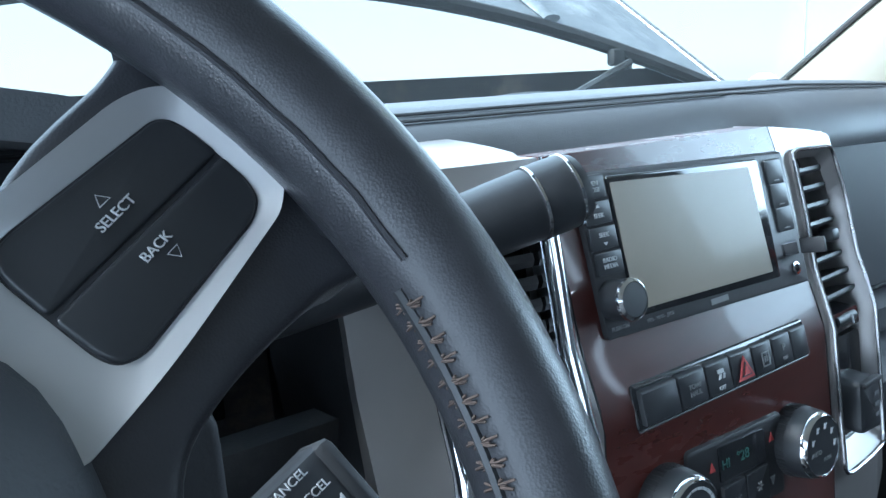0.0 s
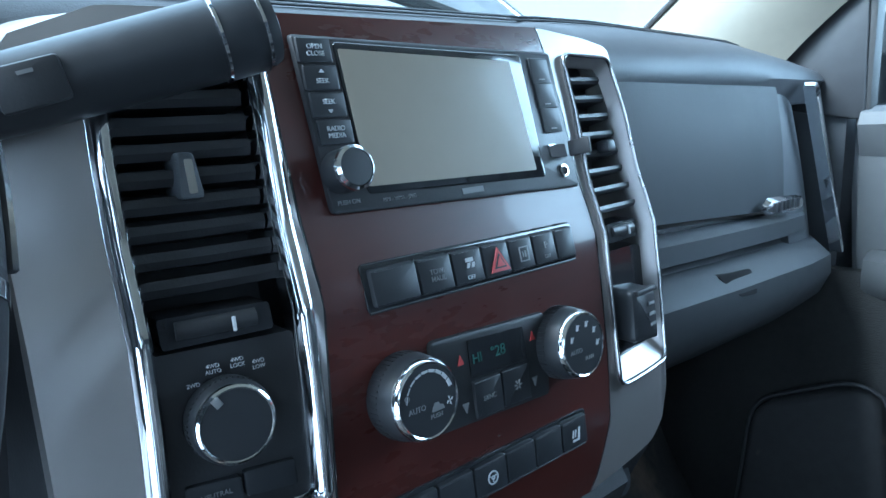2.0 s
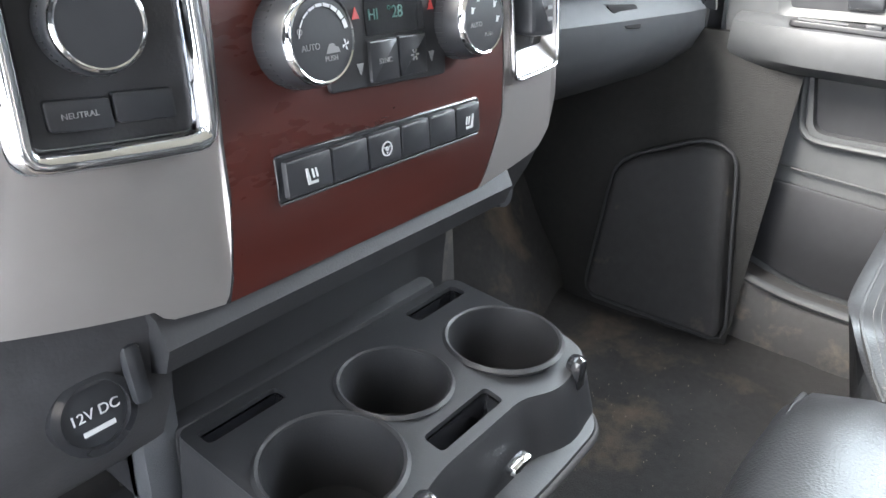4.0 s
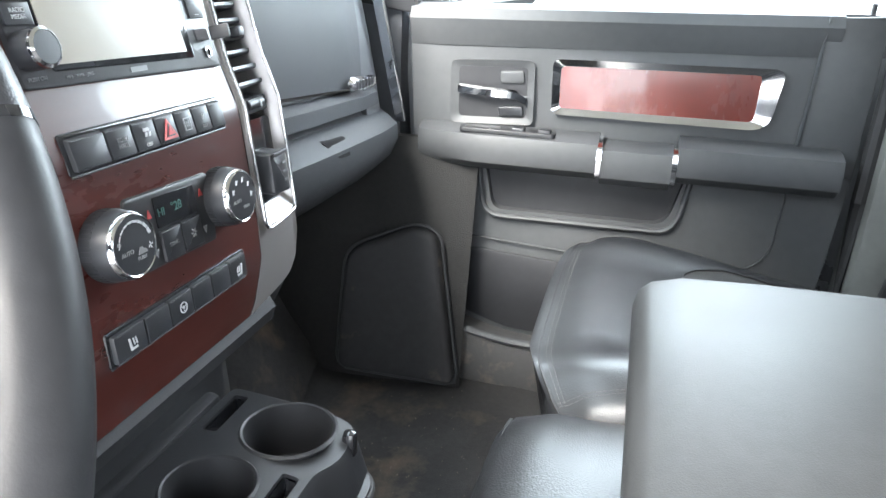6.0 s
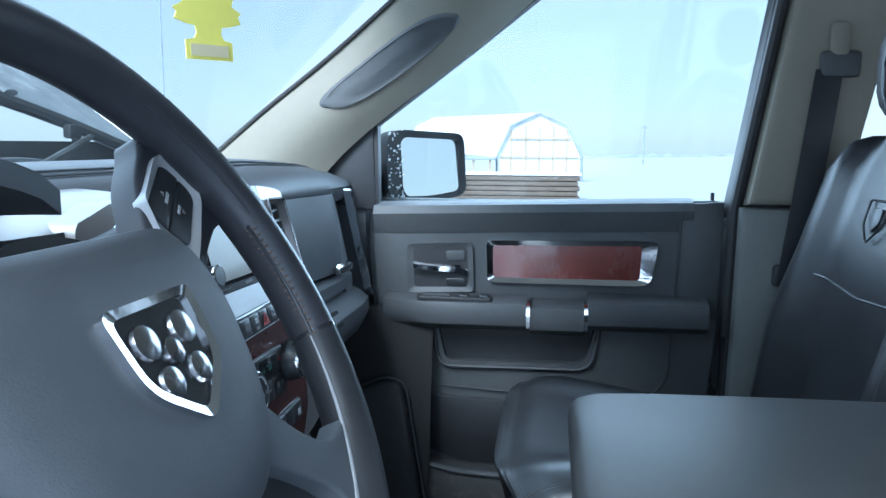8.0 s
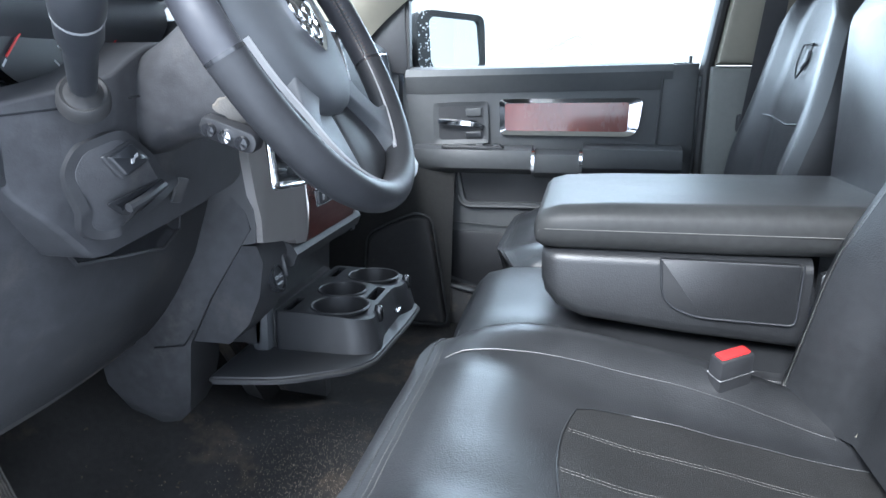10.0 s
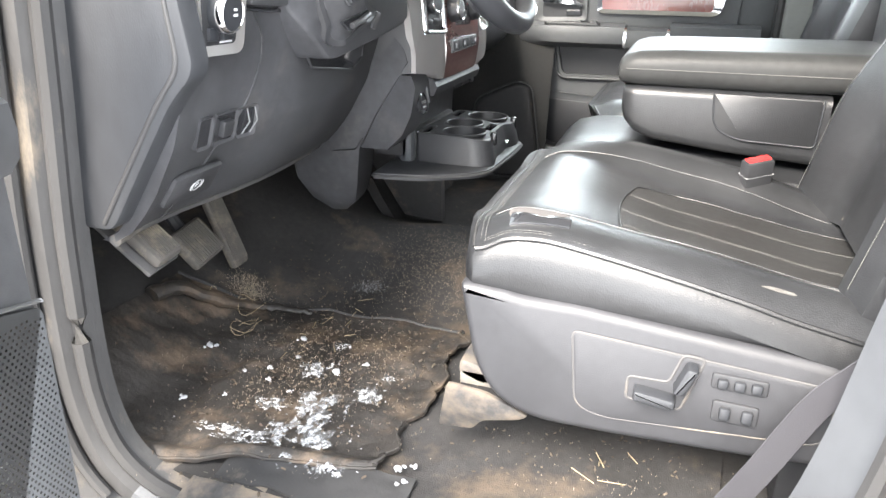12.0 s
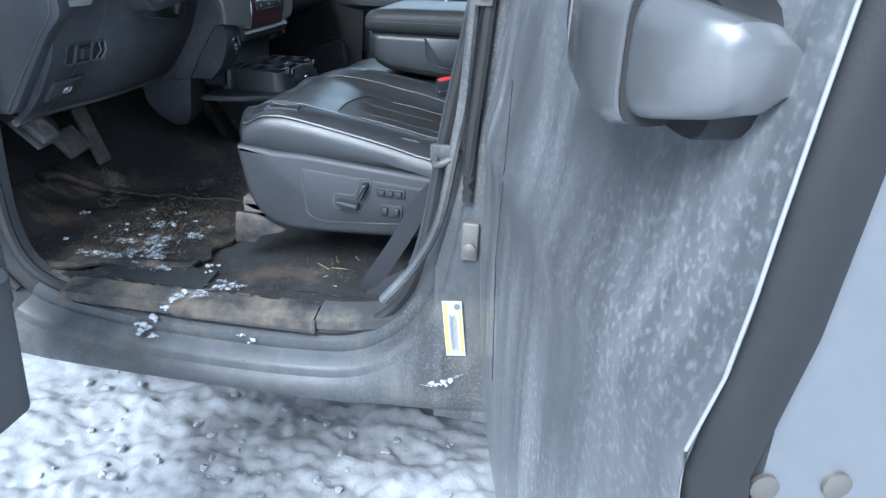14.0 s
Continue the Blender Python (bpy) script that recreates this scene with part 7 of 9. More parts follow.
def bucket_cushion(e, sh, worn):
    secs = []
    front = sh.section(0.0, 0.012, 0)
    mid = V(sum(p[0] for p in front) / len(front), sh.yf, 0.785)
    for k, dy in ((0.86, 0.016), (0.95, 0.012), (0.985, 0.006)):
        secs.append([mid + (p - mid) * k + V(0, dy - 0.0, 0) for p in front])
    for w in (0.0, 0.03, 0.07, 0.12, 0.2, 0.3, 0.4, 0.5, 0.6, 0.7, 0.8, 0.9, 1.0):
        secs.append(sh.section(w, 0.014, 0))
    part("cushion", loft(secs), LEATHER, e, "black leather seat cushion")
    def ins(u, v):
        w0 = 0.325 + 0.05 * (2 * u - 1) ** 2 + 0.10 * max(0, abs(2 * u - 1) - 0.8) / 0.2 * max(0, abs(2 * u - 1) - 0.8) / 0.2
        return sh.top(0.135 + 0.565 * u, w0 + (1 - w0) * v) + V(0, 0, 0.0018)
    part("seat_insert", sheet(ins, 32, 24, (0, 0, -0.006)), PERF, e, "perforated leather insert")
    part("insert_piping", tube([ins(0, 1 - k / 20) + V(0, 0, 0.001) for k in range(21)] + [ins(k / 20, 0) + V(0, 0, 0.001) for k in range(21)] + [ins(1, k / 20) + V(0, 0, 0.0006) for k in range(21)], 0.0010, 6), LEATHER, e)
    for off, name in ((0.0, "edge_stitch"), (0.012, "edge_stitch")):
        pts = [sh.top(0.012 + off * 0.6, 1 - k / 40) + V(0, 0, 0.0012) for k in range(40)] + [sh.top(0.012 + 0.976 * k / 30, 0.012 + off) + V(0, 0, 0.0012) for k in range(31)] + [sh.top(0.988 - off * 0.6, k / 40) + V(0, 0, 0.0012) for k in range(41)]
        bm = bmesh.new()
        for a, b in zip(resample(pts, 520, False)[0::2], resample(pts, 520, False)[1::2]):
            t = tube([a, b.lerp(a, -0.4)], 0.00032, 4)
            me = bpy.data.meshes.new("t"); t.to_mesh(me); t.free(); bm.from_mesh(me); bpy.data.meshes.remove(me)
        part(name, bm, THREAD, e, "pale thread stitching")
    for u in (0.232, 0.250, 0.432, 0.450, 0.715, 0.733):
        bm = bmesh.new()
        for k in range(0, 140, 2):
            t = tube([ins(u, 0.01 + 0.97 * (k + q * 1.4) / 141) + V(0, 0, 0.0005) for q in (0, 1)], 0.00022, 4)
            me = bpy.data.meshes.new("t"); t.to_mesh(me); t.free(); bm.from_mesh(me); bpy.data.meshes.remove(me)
        part("insert_stitch", bm, THREAD, e, "pale thread stitching")
    part("front_piping", tube([sh.top(k / 40, 0.0) + V(0, 0.003, -0.0015) for k in range(41)], 0.0022, 6), PERF, e)
    part("side_piping", tube([sh.top(0.0, k / 40) + V(-0.004 if sh.x1 > sh.x0 else 0.004, 0, -0.002) for k in range(41)], 0.0032, 6), LEATHER, e)


dseat = thing("driver_seat", (-0.46, -0.45, 0.48), "worn black leather driver's bucket seat on a grey power base", "car seat", group="front seats")
dsh = SeatShape(-0.722, -0.215, -0.236, -0.74)
bucket_cushion(dseat, dsh, True)
pseat = thing("passenger_seat", (0.46, -0.45, 0.48), "black leather passenger bucket seat with creased cushion", "car seat", group="front seats")
psh = SeatShape(0.722, 0.198, -0.258, -0.75, 0.822)
bucket_cushion(pseat, psh, False)


def backrest(e, x0, x1, lean0, zt, sgn):
    secs, n = [], 16
    w = (x1 - x0) / 2
    xm = (x0 + x1) / 2
    for k in range(n + 1):
        z = 0.76 + (zt - 0.76) * k / n
        y = lerp_table(lean0, z)
        taper = 1 - 0.16 * sm(1.05, zt, z) - 0.5 * sm(zt - 0.04, zt + 0.01, z) * 0.35
        bol = 0.05 * (1 - 0.6 * sm(1.15, zt, z)) + 0.012
        if sgn > 0:
            bol = 0.032 + 0.022 * (1 - sm(0.96, 1.13, z))
        sec = []
        for j in range(21):
            u = -1 + 2 * j / 20
            f = y - 0.0 + (0.045 - bol * sm(0.55, 0.85, abs(u)) * 1.0) * 1.0 - 0.045
            f = y - bol * 0.2 + bol * sm(0.5, 0.8, abs(u)) - 0.02 * sm(0.86, 1.0, abs(u))
            sec.append(V(xm + w * taper * u, f, z))
        back = y - 0.12 * (1 - 0.35 * k / n)
        sec += [V(xm + w * taper * 1.04, y - 0.04, z), V(xm + w * taper * 0.98, back, z), V(xm, back - 0.01, z), V(xm - w * taper * 0.98, back, z), V(xm - w * taper * 1.04, y - 0.04, z)]
        secs.append(sec)
    top = secs[-1]
    c = sum(top, V(0, 0, 0)) / len(top)
    secs.append([c + (p - c) * 0.82 + V(0, 0, 0.018) for p in top])
    secs.append([c + (p - c) * 0.5 + V(0, 0, 0.026) for p in top])
    part("backrest", loft(secs), LEATHER, e, "black leather backrest")
    for s in (-1, 1):
        line = []
        for k in range(1, n + 1):
            line.append(secs[k][int(10 + s * 8.4)] + V(0, 0.0022, 0))
        bm = bmesh.new()
        pts = resample(line, 320, False)
        for a, b in zip(pts[0::2], pts[1::2]):
            t = tube([a, b], 0.00045, 4)
            me = bpy.data.meshes.new("t"); t.to_mesh(me); t.free(); bm.from_mesh(me); bpy.data.meshes.remove(me)
        part("back_stitch", bm, THREAD, e, "pale thread stitching")
    for zc in (1.045,):
        k = round((zc - 0.76) / (zt - 0.76) * n)
        part("back_seam", tube([secs[k][j] + V(0, 0.001, 0.012 * abs(j - 10) / 6) for j in range(4, 17)], 0.0022, 6), SATIN, e, "cross seam")
    return secs


ps = backrest(pseat, 0.19, 0.715, [(0.76, -0.755), (0.95, -0.782), (1.11, -0.81), (1.26, -0.842), (1.36, -0.87)], 1.29, 1)
backrest(dseat, -0.70, -0.205, [(0.76, -0.705), (0.95, -0.75), (1.11, -0.83), (1.26, -0.91), (1.36, -0.95)], 1.29, -1)


def headrest(e, xm, y, z):
    secs = []
    for k in range(9):
        q = -1 + 2 * k / 8
        r = (1 - abs(q) ** 3.2) ** (1 / 3.2) if abs(q) < 1 else 0.12
        r = max(r, 0.25)
        secs.append([V(xm + 0.135 * q, y + 0.065 * r * math.copysign(abs(math.cos(a)) ** 0.7, math.cos(a)), z + 0.10 * r * math.copysign(abs(math.sin(a)) ** 0.7, math.sin(a))) for a in (2 * math.pi * j / 20 for j in range(20))])
    part("headrest", loft(secs), LEATHER, e, "black leather headrest")
    for s in (-0.07, 0.07):
        part("headrest_post", tube([(xm + s, y, z - 0.09), (xm + s, y + 0.01, z - 0.18)], 0.006, 8), CHROME, e)
    part("headrest_seam", tube([secs[4][j] + V(0.05, 0, 0) for j in range(-6, 7)], 0.002, 6), SATIN, e)


headrest(pseat, 0.45, -0.905, 1.425)
headrest(dseat, -0.45, -0.985, 1.44)
# embossed shield on the backrest
em = axes((0.455, -0.8275, 1.185), (-1, 0.0, 0), (0, -0.27, 0.96))
shield = rounded([(-0.034, 0.03), (0.034, 0.03), (0.030, -0.012), (0.0, -0.04), (-0.030, -0.012)], 0.008, 4)
part("embossed_shield", bead(shield, lambda a, b, d: em @ V(a, b, -d), 0.004, 0.003, -0.001), SATIN, pseat, "embossed shield outline")
part("shield_field", prism(rounded([(-0.016, 0.018), (0.016, 0.018), (0.02, -0.004), (0.0, -0.022), (-0.02, -0.004)], 0.006, 4), lambda a, b, d: em @ V(a, b, -d), -0.002, 0.004, 0.001), SATIN, pseat)

# driver seat base
SB = lambda a, b, d: V(-0.742 + d, a, b)
bs = rounded([(-0.232, 0.762), (-0.295, 0.757), (-0.310, 0.753), (-0.355, 0.752), (-0.375, 0.752), (-0.665, 0.725), (-0.70, 0.70), (-0.69, 0.60), (-0.62, 0.592), (-0.42, 0.585), (-0.335, 0.585), (-0.285, 0.605), (-0.255, 0.65)], [0.01, 0.02, 0.02, 0.02, 0.01, 0.03, 0.02, 0.02, 0.05, 0.05, 0.05, 0.05, 0.04], 4)
part("base_cover", prism(bs, SB, 0.0, 0.07, 0.012, 3), BASEPL, dseat, "dusty slate plastic base cover")
part("base_front", loft([[V(x, y, z) for y, z in ((-0.250, 0.742), (-0.262, 0.66), (-0.30, 0.60), (-0.36, 0.60), (-0.36, 0.742))] for x in (-0.70, -0.45, -0.235)]), BASEPL, dseat)
part("base_block", box((-0.46, -0.50, 0.67), (0.48, 0.38, 0.14), 0.02), BLACK, dseat)
fld = rounded([(-0.375, 0.722), (-0.665, 0.700), (-0.662, 0.628), (-0.42, 0.612), (-0.385, 0.622)], [0.008, 0.01, 0.02, 0.03, 0.02], 4)
part("control_field", prism(fld, SB, -0.003, 0.02, 0.003), BASEPL, dseat, "raised control field")
part("field_edge", bead(fld, SB, 0.003, 0.0015, -0.001), DIRTPL, dseat, "dirt line round the field")
part("seat_switch", prism(rounded([(-0.452, 0.668), (-0.500, 0.662), (-0.500, 0.648), (-0.452, 0.652)], 0.005, 4), SB, -0.022, 0.0, 0.005), SATIN, dseat, "black slide switch")
part("recline_switch", prism(rounded([(-0.494, 0.672), (-0.507, 0.708), (-0.521, 0.706), (-0.507, 0.670)], 0.005, 4), SB, -0.024, 0.0, 0.005), SATIN, dseat, "black recline switch")
part("switch_well", bead(rounded([(-0.444, 0.676), (-0.49, 0.676), (-0.502, 0.714), (-0.526, 0.712), (-0.512, 0.662), (-0.506, 0.642), (-0.444, 0.646)], 0.006, 3), SB, 0.004, 0.002, -0.002), DIRTPL, dseat)
for zc, w, h in ((0.690, 0.060, 0.020), (0.652, 0.050, 0.027)):
    part("switch_plate", prism(rounded([(-0.565 + w / 2, zc + h / 2), (-0.565 - w / 2, zc + h / 2 - 0.002), (-0.565 - w / 2, zc - h / 2 - 0.002), (-0.565 + w / 2, zc - h / 2)], 0.004, 3), SB, -0.006, 0.0, 0.002), BLACK, dseat)
    for k in range(3 if zc > 0.67 else 2):
        part("push_button", box((-0.750, -0.565 + (0.018 - 0.018 * k if zc > 0.67 else 0.011 - 0.024 * k), zc - 0.001), (0.008, 0.012, h * 0.6), 0.003), SATIN, dseat)
part("rail_bracket", prism(rounded([(-0.229, 0.640), (-0.275, 0.632), (-0.29, 0.612), (-0.26, 0.606), (-0.228, 0.618)], 0.008, 3), lambda a, b, d: V(-0.715 + d, a, b), 0, 0.05, 0.004), SILLM, dseat, "bare steel seat rail bracket")
part("rail", box((-0.70, -0.36, 0.615), (0.03, 0.26, 0.022), 0.003), STEEL, dseat, "steel seat rail")
part("rail_foot", prism(rounded([(-0.215, 0.606), (-0.268, 0.600), (-0.325, 0.572), (-0.312, 0.562), (-0.262, 0.548), (-0.246, 0.528), (-0.198, 0.524), (-0.205, 0.560)], 0.006, 3), lambda a, b, d: V(-0.722 + d + 0.25 * (0.6 - b), a, b), 0, 0.006, 0.001), SILLM, dseat, "bent steel foot of the seat rail")
part("rail_leg", box((-0.64, -0.66, 0.53), (0.08, 0.05, 0.10), 0.006), BLACK, dseat)


def leather_blot(u0, w0, ru, rw, seed, lift, tilt=0.0):
    """An uneven blot lying on the driver's cushion."""
    rows = []
    for k in (1.06, 1.0, 0.6, 0.25, 0.02):
        row = []
        for q in range(48):
            a = 2 * math.pi * q / 48
            r = k * (1 + 0.34 * noise.noise(V(2.2 * math.cos(a), 2.2 * math.sin(a), seed)) + 0.12 * noise.noise(V(7 * math.cos(a), 7 * math.sin(a), seed + 5)))
            du, dw = ru * r * math.cos(a), rw * r * math.sin(a)
            row.append(dsh.top(u0 + du + tilt * dw, w0 + dw) + V(0, 0, lift if k < 1.05 else -0.002))
        rows.append(row)
    return loft(rows, caps=False)


part("worn_patch", leather_blot(0.100, 0.145, 0.036, 0.070, 3, 0.0010), mat("repair_patch", (0.085, 0.08, 0.079), 0.7, var=0.12, spec=0.2), dseat, "dull grey worn patch")
part("patch_flap", sheet(lambda u, v: dsh.top(0.036 + 0.036 * u + 0.012 * v, 0.085 + 0.15 * v) + V(0, 0, 0.0016 + 0.0010 * math.sin(v * 9) * u), 8, 14, (0, 0, -0.003)), GLOSSB, dseat, "loose black tape beside the patch")
part("rip", leather_blot(0.045, 0.71, 0.0028, 0.034, 8, 0.0006, 0.05), mat("bare_foam", (0.085, 0.082, 0.078), 0.9, var=0.4, vscale=60, spec=0.1), dseat, "rip showing pale foam")
for uu in (0.115, 0.80):
    part("bolster_seam", tube([dsh.top(uu + 0.03 * math.sin(k / 40 * 3), 0.04 + 0.9 * k / 40) + V(0, 0, 0.0004) for k in range(41)], 0.0011, 6), LEATHER, dseat, "bolster seam")

# passenger seat base
part("base_cover", loft([[V(x, y, z) for y, z in ((-0.275, 0.742), (-0.285, 0.66), (-0.33, 0.57), (-0.72, 0.57), (-0.72, 0.742))] for x in (0.24, 0.45, 0.715)]), DUSTPL, pseat, "grey plastic base")

# ---- centre seat and folded armrest ----
cseat = thing("centre_seat", (0, -0.5, 0.48), "black leather centre seat cushion", "car seat", group="front seats")
secs = []
for y, k, zt in ((-0.232, 0.80, 0.775), (-0.238, 0.92, 0.795), (-0.252, 0.98, 0.808), (-0.29, 1.0, 0.818), (-0.36, 1.0, 0.822), (-0.5, 1.0, 0.815), (-0.74, 1.0, 0.80)):
    sec = []
    for j in range(17):
        u = -1 + 2 * j / 16
        sec.append(V(0.195 * k * u, y, zt - 0.02 * abs(u) ** 5))
    sec += [V(0.2 * k, y, 0.76), V(0.19 * k, y, 0.70), V(-0.19 * k, y, 0.70), V(-0.2 * k, y, 0.76)]
    secs.append(sec)
part("cushion", loft(secs), LEATHER, cseat, "black leather cushion")
part("piping", tube([p + V(-0.002, 0, -0.012) for p in (s[0] for s in secs)], 0.003, 6), LEATHER, cseat)
part("piping", tube([V(0.2 * u, -0.246, 0.797 - 0.02 * abs(u) ** 5) for u in [-1 + k / 8 for k in range(17)]], 0.003, 6), LEATHER, cseat)
part("skirt", loft([[V(x, y, z) for y, z in ((-0.25, 0.73), (-0.262, 0.65), (-0.30, 0.60), (-0.7, 0.60), (-0.7, 0.73))] for x in (-0.185, 0, 0.185)]), BLACK, cseat, "black underside")
arm = thing("armrest_console", (0, -0.55, 0.8), "folded black leather armrest console with stitched lid", "armrest")


def slab(x0, x1, rows, e, name, mtl, label, rnd=0.03):
    """A cushion slab: rows of (y, z bottom, z top, narrowing)."""
    secs = []
    for y, zb, zt, k in rows:
        xm, w = (x0 + x1) / 2, (x1 - x0) / 2 * k
        h = zt - zb
        r = min(rnd, h * 0.45)
        sec = []
        for cx, cz, a0 in ((1, 1, 0), (-1, 1, 90), (-1, -1, 180), (1, -1, 270)):
            for q in range(6):
                a = radians(a0 + 18 * q)
                sec.append(V(xm + cx * (w - r) + r * math.cos(a), y, (zt - r if cz > 0 else zb + r) + r * math.sin(a)))
        secs.append(sec)
    return part(name, loft(secs), mtl, e, label)


slab(-0.190, 0.150, [(-0.350, 0.950, 0.962, 0.90), (-0.353, 0.938, 0.974, 0.955), (-0.362, 0.932, 0.983, 0.985), (-0.385, 0.930, 0.990, 1.0), (-0.45, 0.930, 0.994, 1.0), (-0.6, 0.930, 0.997, 1.0), (-0.80, 0.935, 1.0, 0.99)], arm, "lid", DUSTLITLE, "grained leather lid", 0.029)
slab(-0.183, 0.143, [(-0.362, 0.885, 0.928, 0.93), (-0.368, 0.868, 0.930, 0.97), (-0.385, 0.850, 0.931, 0.995), (-0.42, 0.836, 0.931, 1.0), (-0.55, 0.822, 0.931, 1.0), (-0.70, 0.812, 0.931, 1.0)], arm, "bin", LEATHER, "leather-covered bin", 0.018)
for off in (0.0,):
    part("lid_stitch", tube([(-0.1912, -0.365 - 0.44 * k / 30, 0.9600 + 0.004 * k / 30) for k in range(31)] , 0.0007, 5), THREAD, arm, "pale thread stitching")
    part("lid_stitch", tube([(-0.185 + 0.33 * k / 20, -0.3525 - 0.004 * (abs(k - 10) / 10) ** 4, 0.9560) for k in range(21)], 0.0007, 5), THREAD, arm, "pale thread stitching")
part("flap", prism(rounded([(-0.515, 0.926), (-0.685, 0.926), (-0.685, 0.845), (-0.56, 0.848), (-0.52, 0.868)], [0.002, 0.004, 0.01, 0.02, 0.03], 5), lambda a, b, d: V(-0.184 + d, a, b), -0.003, 0.01, 0.002), LEATHER, arm, "stitched pocket flap")
part("flap_seam", bead(rounded([(-0.515, 0.926), (-0.52, 0.868), (-0.56, 0.850), (-0.685, 0.846), (-0.688, 0.926)], [0.001, 0.03, 0.02, 0.01, 0.001], 5), lambda a, b, d: V(-0.187 + d, a, b), 0.003, 0.0015, 0.0, False), SATIN, arm)
part("hinge_pad", box((-0.175, -0.735, 0.875), (0.02, 0.055, 0.085), 0.02), LEATHER, arm)
slab(-0.17, 0.13, [(-0.80, 0.80, 1.25, 0.96), (-0.82, 0.79, 1.28, 1.0), (-0.90, 0.79, 1.28, 1.0), (-0.93, 0.80, 1.26, 0.95)], cseat, "backrest", LEATHER, "black leather centre backrest", 0.03)

buckle = thing("seat_belt_buckle", (-0.26, -0.62, 0.78), "black seat belt buckle with a red release button", "seat belt buckle")
bmx = axes((-0.282, -0.592, 0.812), (0.50, -0.86, 0.14), (-0.45, 0.33, 1))
part("stalk", box((0.0, -0.055, -0.002), (0.030, 0.09, 0.012), 0.004, bmx), BLACK, buckle)
part("body", box((0, -0.010, 0), (0.048, 0.084, 0.024), 0.005, bmx), BLACK, buckle)
part("body_seam", box((0, 0.006, 0), (0.0484, 0.0010, 0.0244), 0.0003, bmx), GREYPR, buckle)
part("release", box((0, 0.0305, 0.000), (0.040, 0.007, 0.015), 0.002, bmx), REDP, buckle, "red release button")
tanp = thing("seat_side_cover", (-0.30, -0.73, 0.8), "dirty beige worn cover at the seat corner", "trim")
part("cover", loft([[V(-0.33, -0.72, 0.77), V(-0.24, -0.68, 0.765), V(-0.235, -0.76, 0.77), V(-0.33, -0.78, 0.77)], [V(-0.33, -0.74, 0.84), V(-0.26, -0.71, 0.83), V(-0.25, -0.77, 0.84), V(-0.33, -0.80, 0.85)]]), BEIGE, tanp)

cbin = thing("floor_bin", (0.02, -0.2, 0.5), "black open floor bin with a ribbed mat under the centre seat", "storage bin")
bo2 = rounded([(-0.17, -0.135), (0.17, -0.135), (0.17, -0.40), (-0.17, -0.40)], 0.03, 5)
bi2 = rounded([(-0.158, -0.147), (0.158, -0.147), (0.158, -0.39), (-0.158, -0.39)], 0.025, 5)
part("rim", ring(bo2, bi2, lambda a, b, d: V(a, b, 0.605 - d), 0.0, 0.10, 80), BLACK, cbin)
part("bin_floor", prism(bi2, lambda a, b, d: V(a, b, 0.555 - d), 0, 0.02), SATIN, cbin)
for k in range(24):
    part("mat_rib", box((-0.145 + 0.0125 * k, -0.24, 0.557), (0.005, 0.17, 0.004), 0.001), BLACK, cbin)

# ---- belts ----
belt = thing("driver_seat_belt", (-0.79, -0.6, 0.48), "slack grey seat belt webbing hanging to the floor", "seat belt")


def webbing(path, side, w, e, name="webbing"):
    pts = smooth_path(path, 8)
    s = Vector(side)
    return part(name, sheet(lambda u, v: pts[round(u * (len(pts) - 1))] + s * (w * (v - 0.5)) , len(pts) - 1, 2, (0.0015, 0, 0.001)), WEB, e)


webbing([(-0.745, -0.74, 0.80), (-0.757, -0.68, 0.735), (-0.768, -0.64, 0.69), (-0.785, -0.592, 0.600), (-0.80, -0.545, 0.520), (-0.80, -0.530, 0.492)], (-0.25, 0.75, 0.35), 0.044, belt)
webbing([(-0.80, -0.530, 0.492), (-0.795, -0.570, 0.505), (-0.79, -0.62, 0.535), (-0.79, -0.66, 0.555), (-0.79, -0.70, 0.56)], (-0.1, 0.25, -0.9), 0.044, belt)
pbelt = thing("passenger_seat_belt", (0.75, -0.8, 0.9), "black seat belt on the pillar with a slotted guide", "seat belt")
part("guide", box((0.755, -0.865, 1.455), (0.02, 0.075, 0.05), 0.012), DOORPL, pbelt, "grey belt guide")
part("guide_cover", box((0.755, -0.862, 1.50), (0.022, 0.035, 0.07), 0.012), BEIGE, pbelt)
part("webbing", sheet(lambda u, v: V(0.748 - 0.004 * math.sin(3 * u), -0.845 + 0.05 * (v - 0.5) + 0.045 * u, 1.445 - 0.42 * u), 12, 2, (0.002, 0, 0)), BLACK, pbelt)
part("retractor_slot", box((0.76, -0.80, 1.04), (0.02, 0.06, 0.045), 0.008), BLACK, pbelt)

# ---- pedals, mat, footwell things ----
def pedal(e, c, right, up, w, h, ribs, vertical):
    m = axes(c, right, up)
    part("pad", box((0, 0, 0), (w, h, 0.018), 0.007, m), PEDAL, e, "worn ribbed pad")
    for k in range(ribs):
        if vertical:
            part("rib", box((-w * 0.42 + 0.84 * w * (k + 0.5) / ribs, 0, 0.0095), (w * 0.4 / ribs, h * 0.86, 0.004), 0.001, m), PEDAL, e)
        else:
            part("rib", box((0, -h * 0.42 + 0.84 * h * (k + 0.5) / ribs, 0.0095), (w * 0.86, h * 0.4 / ribs, 0.004), 0.001, m), PEDAL, e)


